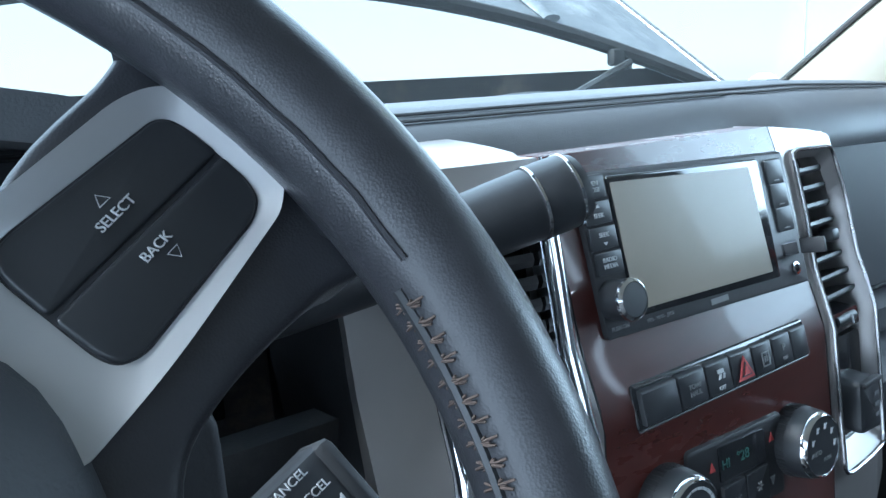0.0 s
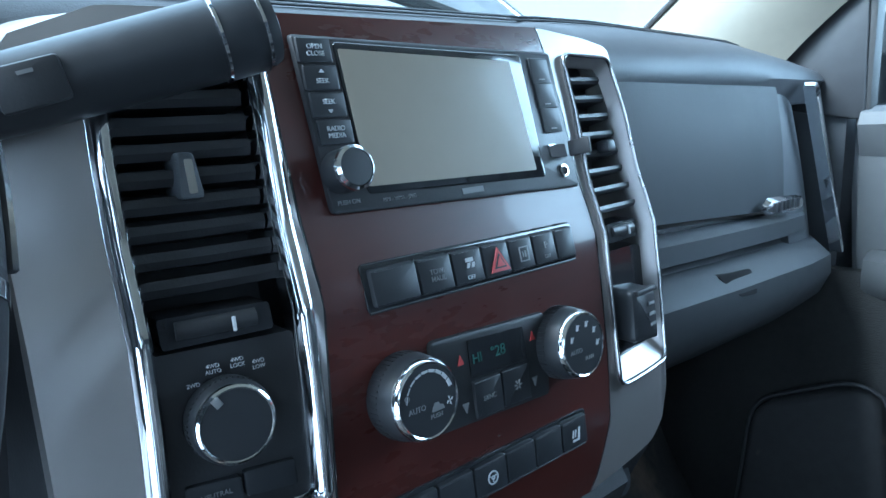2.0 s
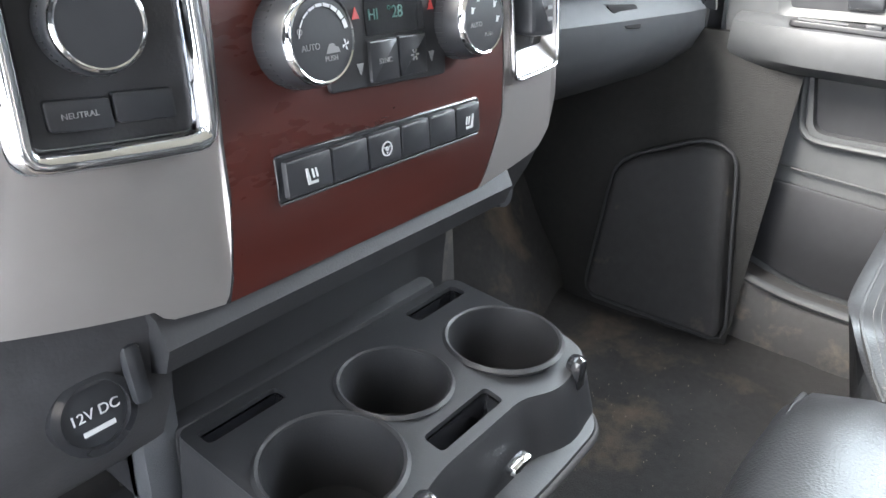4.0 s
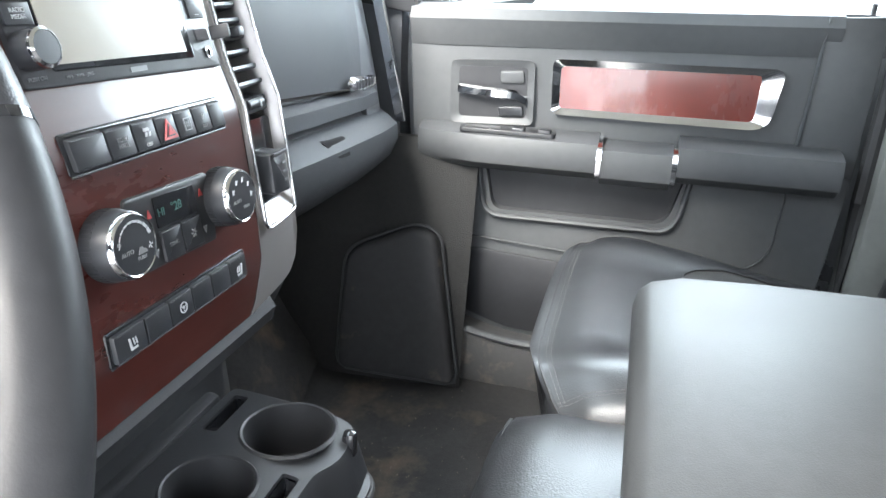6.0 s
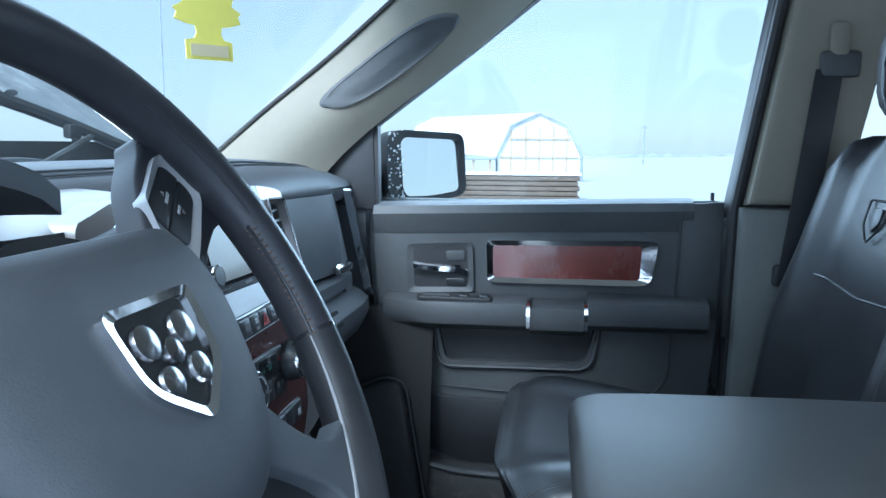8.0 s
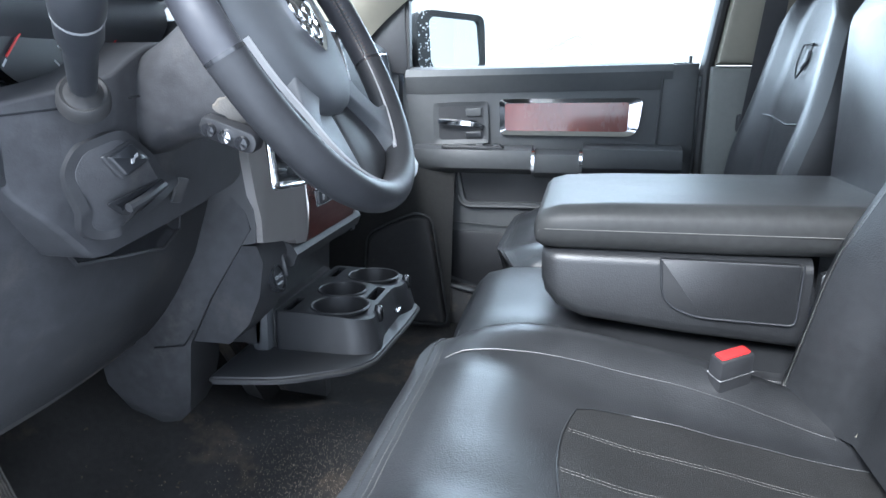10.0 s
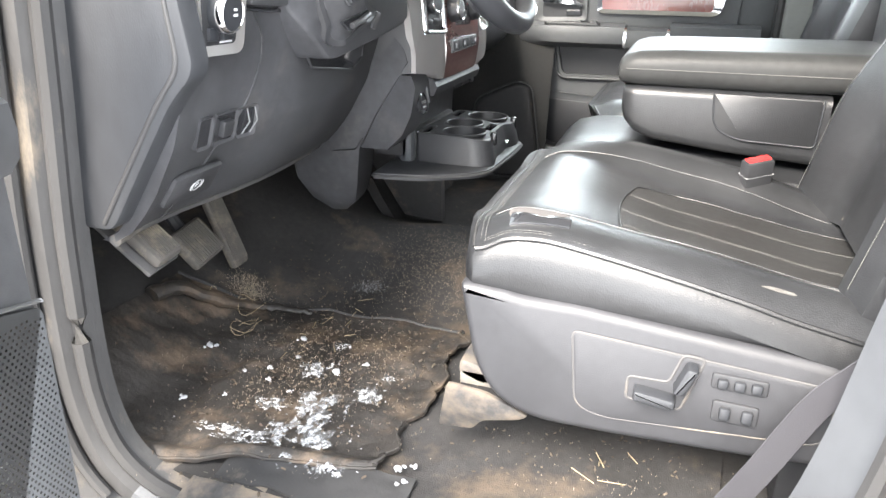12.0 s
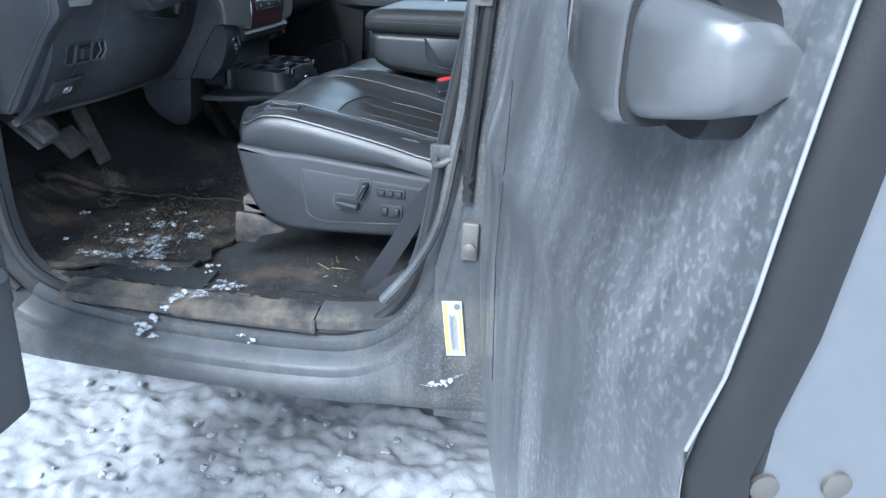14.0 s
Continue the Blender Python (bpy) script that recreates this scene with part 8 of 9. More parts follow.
e = thing("parking_brake_pedal", (-0.73, 0.2, 0.5), "dusty ribbed parking brake pedal", "pedal", group="foot pedals")
pedal(e, (-0.759, 0.209, 0.770), (0.99, 0.10, 0.02), (-0.16, 0.72, 0.66), 0.058, 0.092, 9, True)
part("stamped_plate", box((-0.004, 0.006, -0.014), (0.070, 0.105, 0.006), 0.002, axes((-0.759, 0.209, 0.770), (0.99, 0.10, 0.02), (-0.16, 0.72, 0.66))), DIRTPL, e, "pressed steel back plate")
part("arm", tube([(-0.74, 0.22, 0.775), (-0.75, 0.36, 0.84), (-0.75, 0.5, 0.92)], 0.012, 8), BLACK, e)
e = thing("brake_pedal", (-0.53, 0.3, 0.5), "dusty brake pedal with a ribbed rubber pad", "pedal", group="foot pedals")
pedal(e, (-0.545, 0.292, 0.672), (0.97, 0.06, 0.10), (-0.05, 0.66, 0.75), 0.088, 0.072, 12, True)
part("arm", tube([(-0.535, 0.325, 0.68), (-0.545, 0.40, 0.80), (-0.55, 0.48, 0.95)], 0.011, 8), BLACK, e)
e = thing("accelerator_pedal", (-0.39, 0.33, 0.5), "tall ribbed accelerator pedal", "pedal", group="foot pedals")
pedal(e, (-0.424, 0.322, 0.656), (1, 0, 0.03), (-0.24, 0.35, 0.90), 0.046, 0.155, 8, True)
part("arm", tube([(-0.44, 0.365, 0.725), (-0.44, 0.46, 0.86)], 0.012, 8), BLACK, e)


MAT_NEAR = [(-0.17, -0.775), (-0.10, -0.795), (0.04, -0.815), (0.10, -0.845), (0.14, -0.858), (0.40, -0.858)]
MAT_FAR = [(-0.17, -0.372), (0.0, -0.362), (0.14, -0.372), (0.21, -0.392), (0.26, -0.43), (0.36, -0.50), (0.40, -0.52)]


def mat_fn(u, v):
    """The rubber mat: u in from the doorway, v ahead from its torn edge."""
    y = -0.150 + 0.52 * v
    x = lerp_table(MAT_NEAR, y) * (1 - u) + lerp_table(MAT_FAR, y) * u
    if v < 0.02:
        y += 0.022 * noise.noise(V(u * 6, 0, 4)) + 0.012 * noise.noise(V(u * 19, 0, 9)) - 0.02 * math.sin(math.pi * u) + 0.018
    z = floor_z(x, y) + 0.010 + 0.007 * noise.noise(V(u * 5, v * 6, 1)) + 0.004 * noise.noise(V(u * 14, v * 14, 5)) + 0.0018 * noise.noise(V(u * 40, v * 40, 5))
    z += 0.012 * math.exp(-((v - 0.52 - 0.10 * math.sin(u * 4)) / 0.03) ** 2) * sm(0.15, 0.4, u) * (1 - sm(0.6, 0.9, u)) * (0.6 + 0.5 * noise.noise(V(u * 9, 3, 0)))
    z += 0.010 * math.exp(-((u - 0.03) / 0.03) ** 2) + 0.008 * math.exp(-(v / 0.03) ** 2) * (0.6 + noise.noise(V(u * 8, 1, 1)))
    return V(x, y, z)


mat_ob = thing("floor_mat", (-0.58, 0.0, 0.48), "crumpled muddy black floor mat with a torn edge and snow", "floor mat")
part("mat_sheet", sheet(mat_fn, 80, 80, (0, 0, -0.006)), MATRUB, mat_ob)
part("mat_edge", tube([mat_fn(k / 60, 0.0) + V(0, 0, 0.0005) for k in range(61)], [0.0020 + 0.0014 * noise.noise(V(k * 0.9, 2, 0)) for k in range(61)], 6), MATRUB, mat_ob, "rolled torn edge")
part("mat_edge", tube([mat_fn(0.0, k / 40) + V(0, 0, 0.0002) for k in range(36)], 0.0022, 6), MATRUB, mat_ob, "raised rim beside the sill")
part("mat_edge", tube([mat_fn(1.0, k / 40) + V(0, 0, 0.001) for k in range(41)], 0.0035, 6), RUBBER, mat_ob, "thin far rim")
fold = smooth_path([(x, y, floor_z(x, y) + h) for x, y, h in ((-0.60, 0.352, 0.022), (-0.55, 0.335, 0.030), (-0.50, 0.290, 0.024), (-0.46, 0.262, 0.022), (-0.425, 0.225, 0.018), (-0.402, 0.195, 0.014), (-0.388, 0.165, 0.011))], 6)
part("mat_fold", tube([p + V(0, 0, 0.005 * noise.noise(V(k * 0.5, 0, 3))) for k, p in enumerate(fold)], [0.019 - 0.012 * k / len(fold) + 0.004 * noise.noise(V(k * 0.8, 5, 0)) for k in range(len(fold))], 10, flat=0.7), MATRUB, mat_ob, "bunched rubber fold")
flap = thing("carpet_flap", (-0.83, -0.08, 0.48), "dark rubber flap lying between the mat and the sill", "floor mat")
part("flap_sheet", sheet(lambda u, v: V(-0.858 + 0.075 * u + 0.01 * noise.noise(V(v * 5, 1, 1)), -0.195 + 0.26 * v, 0.4835 + 0.006 * u + 0.003 * noise.noise(V(u * 4, v * 9, 2))), 10, 30, (0, 0, -0.004)), RUBBER, flap)
offcut = thing("carpet_piece", (-0.66, -0.42, 0.48), "dark worn carpet piece under the driver's seat", "carpet")
part("carpet_sheet", sheet(lambda u, v: V(-0.815 + 0.40 * u + 0.012 * noise.noise(V(v * 6, 3, 1)) * (1 - u), -0.205 - 0.36 * v - 0.03 * u + 0.015 * noise.noise(V(u * 7, 0, 2)) * (1 - v), floor_z(-0.7, -0.4) + 0.005 + 0.004 * noise.noise(V(u * 6, v * 6, 4))), 30, 30, (0, 0, -0.004)), CARPET, offcut)
threads = bmesh.new()
rnd = random.Random(31)
for k in range(7):
    cx, cy = -0.50 + rnd.uniform(-0.03, 0.05), 0.27 + rnd.uniform(-0.05, 0.03)
    a0, r0 = rnd.uniform(0, 6), rnd.uniform(0.012, 0.03)
    loop = [V(cx + r0 * math.cos(a0 + 0.5 * q) * (1 + 0.04 * q), cy + r0 * 0.7 * math.sin(a0 + 0.42 * q), 0) for q in range(rnd.randint(6, 12))]
    threads = join(threads, tube([V(p[0], p[1], floor_z(p[0], p[1]) + 0.028 + 0.006 * math.sin(q)) for q, p in enumerate(loop)], 0.0005, 4))
tagged(part("loose_threads", threads, STRAW), "loose pale threads on the bunched mat", "threads", kind="stuff")

kick = thing("kick_panel", (0.72, 0.08, 0.48), "scuffed dark kick panel with a raised, mud-stained cover", "trim")
part("cover", sheet(lambda u, v: V(0.722 - 0.03 * u + 0.075 * v, -0.072 + 0.40 * u, 0.47 + 0.47 * v), 10, 10, (0.02, 0.004, 0)), DIRTCARPET, kick)
KK = lambda a, b, d: V(0.694 - (a - 0.05) * 0.10 + 0.15 * (b - 0.48) + d, a, b)
ko = rounded([(-0.066, 0.495), (0.160, 0.505), (0.152, 0.730), (0.030, 0.785), (-0.012, 0.775), (-0.036, 0.65)], [0.02, 0.025, 0.03, 0.025, 0.02, 0.05], 5)
part("raised_cover", prism(ko, KK, -0.012, 0.03, 0.010, 3), KICKPL, kick, "raised scuffed cover")
part("cover_groove", bead(inset([tuple(p) for p in resample(ko, 60)], -0.006), KK, 0.006, 0.003, 0.006), BLACK, kick, "dark groove round the cover")
fw = thing("footwell_trim", (0.35, 0.3, 0.55), "dark scuffed toe board of the passenger footwell", "trim")
part("toe_board", sheet(lambda u, v: V(0.14 + 0.60 * u, 0.19 + 0.30 * v + 0.02 * math.sin(u * 8), 0.49 + 0.46 * v + 0.012 * noise.noise(V(u * 6, v * 6, 0))), 20, 14, (0, 0.03, 0)), CARPET, fw)
part("tunnel_side", sheet(lambda u, v: V(0.20 + 0.05 * (1 - v) + 0.03 * u, 0.10 + 0.25 * u, 0.49 + 0.40 * v), 8, 10, (-0.03, 0, 0)), DIRTPL, fw, "scuffed tunnel side")


# ---- loose snow and debris ----
def mz(x, y):
    return floor_z(x, y) + 0.017


def snow_patch(cx, cy, rx, ry, n, zfn, seed, tilt=0.0):
    """A thin, broken smear of snow with a few crumbs on it."""
    rnd = random.Random(seed)
    bm = bmesh.new()
    N = 84
    keep = {}
    for i in range(N + 1):
        for j in range(N + 1):
            a, b = -1 + 2 * i / N, -1 + 2 * j / N
            q = 1 - (a * a + b * b) + 0.9 * noise.noise(V(a * 2.2, b * 3.2, seed * 3.1)) + 0.65 * noise.noise(V(a * 6, b * 9, seed * 5.7)) + 0.5 * noise.noise(V(a * 17, b * 21, seed)) + 0.3 * noise.noise(V(a * 34, b * 30, seed + 9)) + 0.10
            if q > 0.72:
                dx, dy = rx * a, ry * b
                x, y = cx + dx * math.cos(tilt) - dy * math.sin(tilt), cy + dx * math.sin(tilt) + dy * math.cos(tilt)
                keep[i, j] = bm.verts.new((x, y, zfn(x, y) + 0.0006 + 0.0035 * min(0.7, q - 0.72) + 0.0015 * noise.noise(V(x * 150, y * 150, 0))))
    for i in range(N):
        for j in range(N):
            c = [keep.get(k) for k in ((i, j), (i + 1, j), (i + 1, j + 1), (i, j + 1))]
            c = [v for v in c if v]
            if len(c) > 2:
                bm.faces.new(c)
    for _ in range(n // 8):
        a, r = rnd.uniform(0, 6.28), rnd.random() ** 0.5 * 1.4
        x, y = cx + rx * r * math.cos(a), cy + ry * r * math.sin(a)
        s = rnd.uniform(0.0006, 0.0020)
        g = bmesh.ops.create_icosphere(bm, subdivisions=1, radius=s, matrix=Matrix.Translation((x, y, zfn(x, y) + s * 0.2)) @ Matrix.Diagonal((1, rnd.uniform(0.7, 1.5), 0.6, 1)))
        for v in g["verts"]:
            v.co += noise.noise_vector(v.co * 200) * s * 0.5
    ob = part("snow_patch", bm, SMEAR, sharp=60)
    return tagged(ob, "scattered white snow smeared on the muddy floor", "snow", kind="stuff")


sillz = lambda x, y: 0.486
snow_patch(-0.782, 0.078, 0.024, 0.080, 90, mz, 1)
snow_patch(-0.760, -0.010, 0.050, 0.075, 120, mz, 2, 0.3)
snow_patch(-0.699, 0.070, 0.020, 0.036, 60, mz, 3)
snow_patch(-0.584, 0.052, 0.030, 0.046, 90, mz, 4, 0.4)
snow_patch(-0.628, -0.060, 0.034, 0.034, 60, mz, 9)
snow_patch(-0.575, -0.070, 0.014, 0.018, 30, mz, 10)
snow_patch(-0.500, 0.045, 0.014, 0.018, 30, mz, 11)
snow_patch(-0.700, 0.000, 0.075, 0.060, 60, mz, 12)
snow_patch(-0.810, -0.070, 0.024, 0.040, 60, lambda x, y: 0.492, 13)
snow_patch(-0.845, -0.235, 0.035, 0.050, 60, sillz, 5, 0.5)
snow_patch(-0.885, -0.185, 0.026, 0.050, 60, lambda x, y: 0.479, 6, 0.5)
snow_patch(-0.957, -0.717, 0.004, 0.045, 60, lambda x, y: 0.385 + 0.6 * max(0, -0.70 - y), 8)


def snow_chunks(places, seed, label):
    """Lumps of white snow, each an uneven pebble, lying at (x, y, z, radius)."""
    rnd = random.Random(seed)
    bm = bmesh.new()
    for x, y, z, r in places:
        for k in range(4):
            q = 0.72 * r * (1.0 if k == 0 else rnd.uniform(0.35, 0.65))
            dx, dy = (0, 0) if k == 0 else (rnd.uniform(-1.3, 1.3) * r, rnd.uniform(-1.3, 1.3) * r)
            g = bmesh.ops.create_icosphere(bm, subdivisions=2, radius=q, matrix=Matrix.Translation((x + dx, y + dy, z + q * 0.25)) @ Matrix.Rotation(rnd.uniform(0, 3), 4, "Z") @ Matrix.Diagonal((1.2, 0.8, 0.6, 1)))
            for v in g["verts"]:
                v.co += noise.noise_vector(v.co * 90) * q * 0.45
    return tagged(part("snow_chunks", bm, FLOORSNOW, sharp=60), label, "snow", kind="stuff")


snow_chunks([(x, y, mz(x, y), r) for x, y, r in ((-0.500, 0.122, 0.008), (-0.600, 0.245, 0.009), (-0.735, 0.200, 0.006), (-0.606, 0.129, 0.006), (-0.640, 0.110, 0.005),
                                               (-0.545, -0.02, 0.006), (-0.66, 0.06, 0.004), (-0.58, 0.02, 0.008), (-0.63, 0.16, 0.004), (-0.70, 0.15, 0.004), (-0.56, 0.10, 0.005))],
            41, "small white lumps of snow on the floor mat")
snow_chunks([(-0.775, -0.165, 0.492, 0.007), (-0.795, -0.18, 0.490, 0.006), (-0.76, -0.185, 0.489, 0.005), (-0.877, -0.165, 0.480, 0.008), (-0.900, -0.150, 0.470, 0.010), (-0.913, -0.142, 0.458, 0.009),
             (-0.915, -0.110, 0.432, 0.012), (-0.918, -0.090, 0.412, 0.013), (-0.925, -0.085, 0.402, 0.012), (-0.93, -0.115, 0.398, 0.007), (-0.915, -0.325, 0.408, 0.008), (-0.912, -0.30, 0.416, 0.006),
             (-0.958, -0.722, 0.397, 0.010), (-0.957, -0.700, 0.392, 0.008), (-0.957, -0.735, 0.404, 0.009)],
            42, "white lumps of snow along the sill")


def debris(name, n, xr, yr, zfn, mtl, ln, r, label, seed, flat=True):
    rnd = random.Random(seed)
    bm = bmesh.new()
    for _ in range(n):
        x, y = rnd.gauss(sum(xr) / 2, (xr[1] - xr[0]) / 4), rnd.gauss(sum(yr) / 2, (yr[1] - yr[0]) / 4)
        a, l = rnd.uniform(0, 6.28), ln * rnd.uniform(0.3, 1.2)
        z = zfn(x, y)
        p, q = V(x, y, z), V(x + l * math.cos(a), y + l * math.sin(a), z + 0.002)
        s = V(-math.sin(a), math.cos(a), 0) * r
        vs = [bm.verts.new(c) for c in (p - s, q - s, q + s, p + s)]
        top = [bm.verts.new(c + V(0, 0, r)) for c in (p, q)]
        bm.faces.new((vs[0], vs[1], top[1], top[0]))
        bm.faces.new((vs[3], top[0], top[1], vs[2]))
    ob = part(name, bm, mtl)
    return tagged(ob, label, "debris", kind="stuff")


debris("straw", 16, (-0.56, -0.38), (0.02, 0.18), mz, STRAW, 0.032, 0.0007, "dry straw stalks on the floor mat", 11)
debris("straw", 8, (-0.80, -0.66), (-0.56, -0.36), lambda x, y: floor_z(x, y) + 0.006, STRAW, 0.035, 0.0008, "dry straw stalks on the carpet", 12)
debris("grit", 3200, (-0.30, 0.06), (-0.20, 0.16), lambda x, y: floor_z(x, y) + 0.005, GRIT, 0.0014, 0.0004, "tan grit and chaff on the carpet", 13)
debris("grit", 2600, (-0.80, -0.36), (-0.14, 0.24), mz, GRIT, 0.0014, 0.0004, "tan grit on the mat", 14)
debris("grit", 1500, (-0.45, -0.37), (0.25, 0.32), lambda x, y: floor_z(x, y) + 0.014, GRIT, 0.0014, 0.0004, "heap of tan sand behind the mat", 17)
debris("grit", 260, (-0.26, -0.20), (0.08, 0.14), lambda x, y: floor_z(x, y) + 0.005, GREYPR, 0.0014, 0.0005, "spill of pale grit on the carpet", 18)
debris("grit", 260, (-0.86, -0.60), (-0.62, -0.26), lambda x, y: floor_z(x, y) + 0.005, GRIT, 0.0014, 0.0004, "pale grit on the carpet", 15)
debris("grit", 160, (0.2, 0.75), (-0.25, 0.2), lambda x, y: floor_z(x, y) + 0.005, GRIT, 0.0014, 0.0004, "crumbs on the passenger carpet", 16)

debris("mud_clods", 420, (-0.80, -0.36), (-0.14, 0.24), mz, CLOD, 0.006, 0.0019, "brown mud clods trodden on the mat", 21)
debris("mud_clods", 260, (-0.86, -0.30), (-0.62, -0.2), lambda x, y: floor_z(x, y) + 0.004, CLOD, 0.005, 0.0016, "brown mud clods on the carpet", 22)
debris("mud_clods", 160, (-0.60, -0.10), (0.10, 0.34), lambda x, y: floor_z(x, y) + 0.004, CLOD, 0.005, 0.0018, "brown mud clods on the sloping carpet", 23)


# ---- steering wheel, column, stalks ----
WC, WT = V(-0.475, -0.1454, 1.1998), radians(29.74)
WM = axes(WC, (1, 0, 0), (0, math.sin(WT), math.cos(WT)))
WR, wr = 0.1755, 0.0145
wheel = thing("steering_wheel", tuple(WC), "leather-wrapped steering wheel with silver trim and spoke buttons", "steering wheel")


def rim_pt(a, b, k=1.0):
    """A point on the rim: a round the wheel, b round its section."""
    r = WR + wr * k * math.cos(b)
    return WM @ V(r * math.cos(a), r * math.sin(a), wr * 1.12 * k * math.sin(b))


def rim_arc(a0, a1, n, k=1.0):
    return loft([[rim_pt(a0 + (a1 - a0) * i / n, 2 * math.pi * j / 18, k) for j in range(18)] for i in range(n + 1)])


part("rim", rim_arc(radians(-168), radians(-12), 60), RIMP, wheel, "smooth black lower rim")
part("rim", rim_arc(radians(-11), radians(191), 80), RIML, wheel, "grained leather upper rim")
for a in (-168.5, -11.5):
    part("rim_joint", rim_arc(radians(a - 0.5), radians(a + 0.5), 2, 1.02), GLOSSB, wheel)
part("rim_gloss", tube([rim_pt(radians(-10 + 2.4 * i), radians(8), 1.0) for i in range(40)], 0.0016, 6), GLOSSB, wheel, "glossy outer seam")
for s in (0, 1):
    bm = bmesh.new()
    rnd = random.Random(21 + s)
    for k in range(18):
        a0 = -12 + 1.65 * k
        for da, b0, b1 in ((-0.4, 150, 172), (0.4, 174, 152), (0.0, 146, 160), (0.1, 162, 178), (-0.2, 154, 166), (0.3, 156, 170)):
            j = rnd.uniform(-0.15, 0.15)
            aa = lambda q: radians(a0 + q) if s == 0 else radians(180 - a0 - q)
            bm = join(bm, tube([rim_pt(aa(da + j), radians(b0), 1.02), rim_pt(aa(j), radians((b0 + b1) / 2), 1.05), rim_pt(aa(-da + j), radians(b1), 1.02)], 0.00032, 4))
    part("rim_stitch", bm, BROWNTHR, wheel, "frayed brown lacing")
    part("rim_seam", tube([rim_pt(radians(-12 + 1.4 * k) if s == 0 else radians(192 - 1.4 * k), radians(163), 1.0) for k in range(22)], 0.0014, 6), SATIN, wheel)
    part("rim_seam", tube([rim_pt(radians(19 + 3 * k) if s == 0 else radians(161 - 3 * k), radians(141 + 2 * noise.noise(V(k * 0.7, s, 0))), 1.01) for k in range(12)], 0.0009, 6), RIML, wheel, "puckered leather seam")
WP = lambda a, b, d: WM @ V(a, b, -d)
hub = rounded([(-0.088, 0.066), (0.084, 0.066), (0.098, 0.020), (0.078, -0.050), (0.040, -0.088), (-0.040, -0.088), (-0.085, -0.050), (-0.108, 0.020)], [0.04, 0.04, 0.04, 0.05, 0.03, 0.03, 0.05, 0.04], 6)
secs = []
for k, h in ((1.0, -0.045), (1.0, -0.020), (0.985, -0.010), (0.94, -0.001), (0.84, 0.0055), (0.66, 0.0092), (0.4, 0.0108), (0.1, 0.011)):
    secs.append([WM @ V(p[0] * k, (p[1] + 0.01) * k - 0.01, h) for p in hub])
part("airbag_cover", loft(secs), PLAST, wheel, "grained slate airbag cover")
part("hub_core", revolve([(0.06, -0.06), (0.075, -0.045), (0.075, -0.020), (0.05, -0.015)], WM, 32), BLACK, wheel)
em2 = WM @ Matrix.Translation((0.0, 0.0, 0.0108))
sh2 = rounded([(-0.036, 0.026), (0.036, 0.026), (0.032, -0.012), (0.0, -0.036), (-0.032, -0.012)], [0.006, 0.006, 0.012, 0.006, 0.012], 4)
part("emblem_frame", ring(sh2, [(p[0] * 0.84, p[1] * 0.84) for p in sh2], lambda a, b, d: em2 @ V(a, b, -d), -0.004, 0.002, 60, 0.001), CHROME, wheel, "chrome emblem frame")
part("emblem_field", prism([(p[0] * 0.85, p[1] * 0.85) for p in sh2], lambda a, b, d: em2 @ V(a, b, -d), -0.001, 0.002), GLOSSB, wheel)
for x, y, r in ((-0.015, 0.008, 0.009), (0.015, 0.008, 0.009), (-0.012, -0.012, 0.008), (0.012, -0.012, 0.008), (0, 0.0, 0.007)):
    part("emblem_boss", revolve([(r, 0.0), (r * 0.9, 0.003), (r * 0.4, 0.0045), (0.0003, 0.0048)], em2 @ Matrix.Translation((x, y, 0.0)), 16), DULLCHR, wheel)

def sm_(a, b, x):
    t = min(1.0, max(0.0, (x - a) / (b - a)))
    return t * t * (3 - 2 * t)


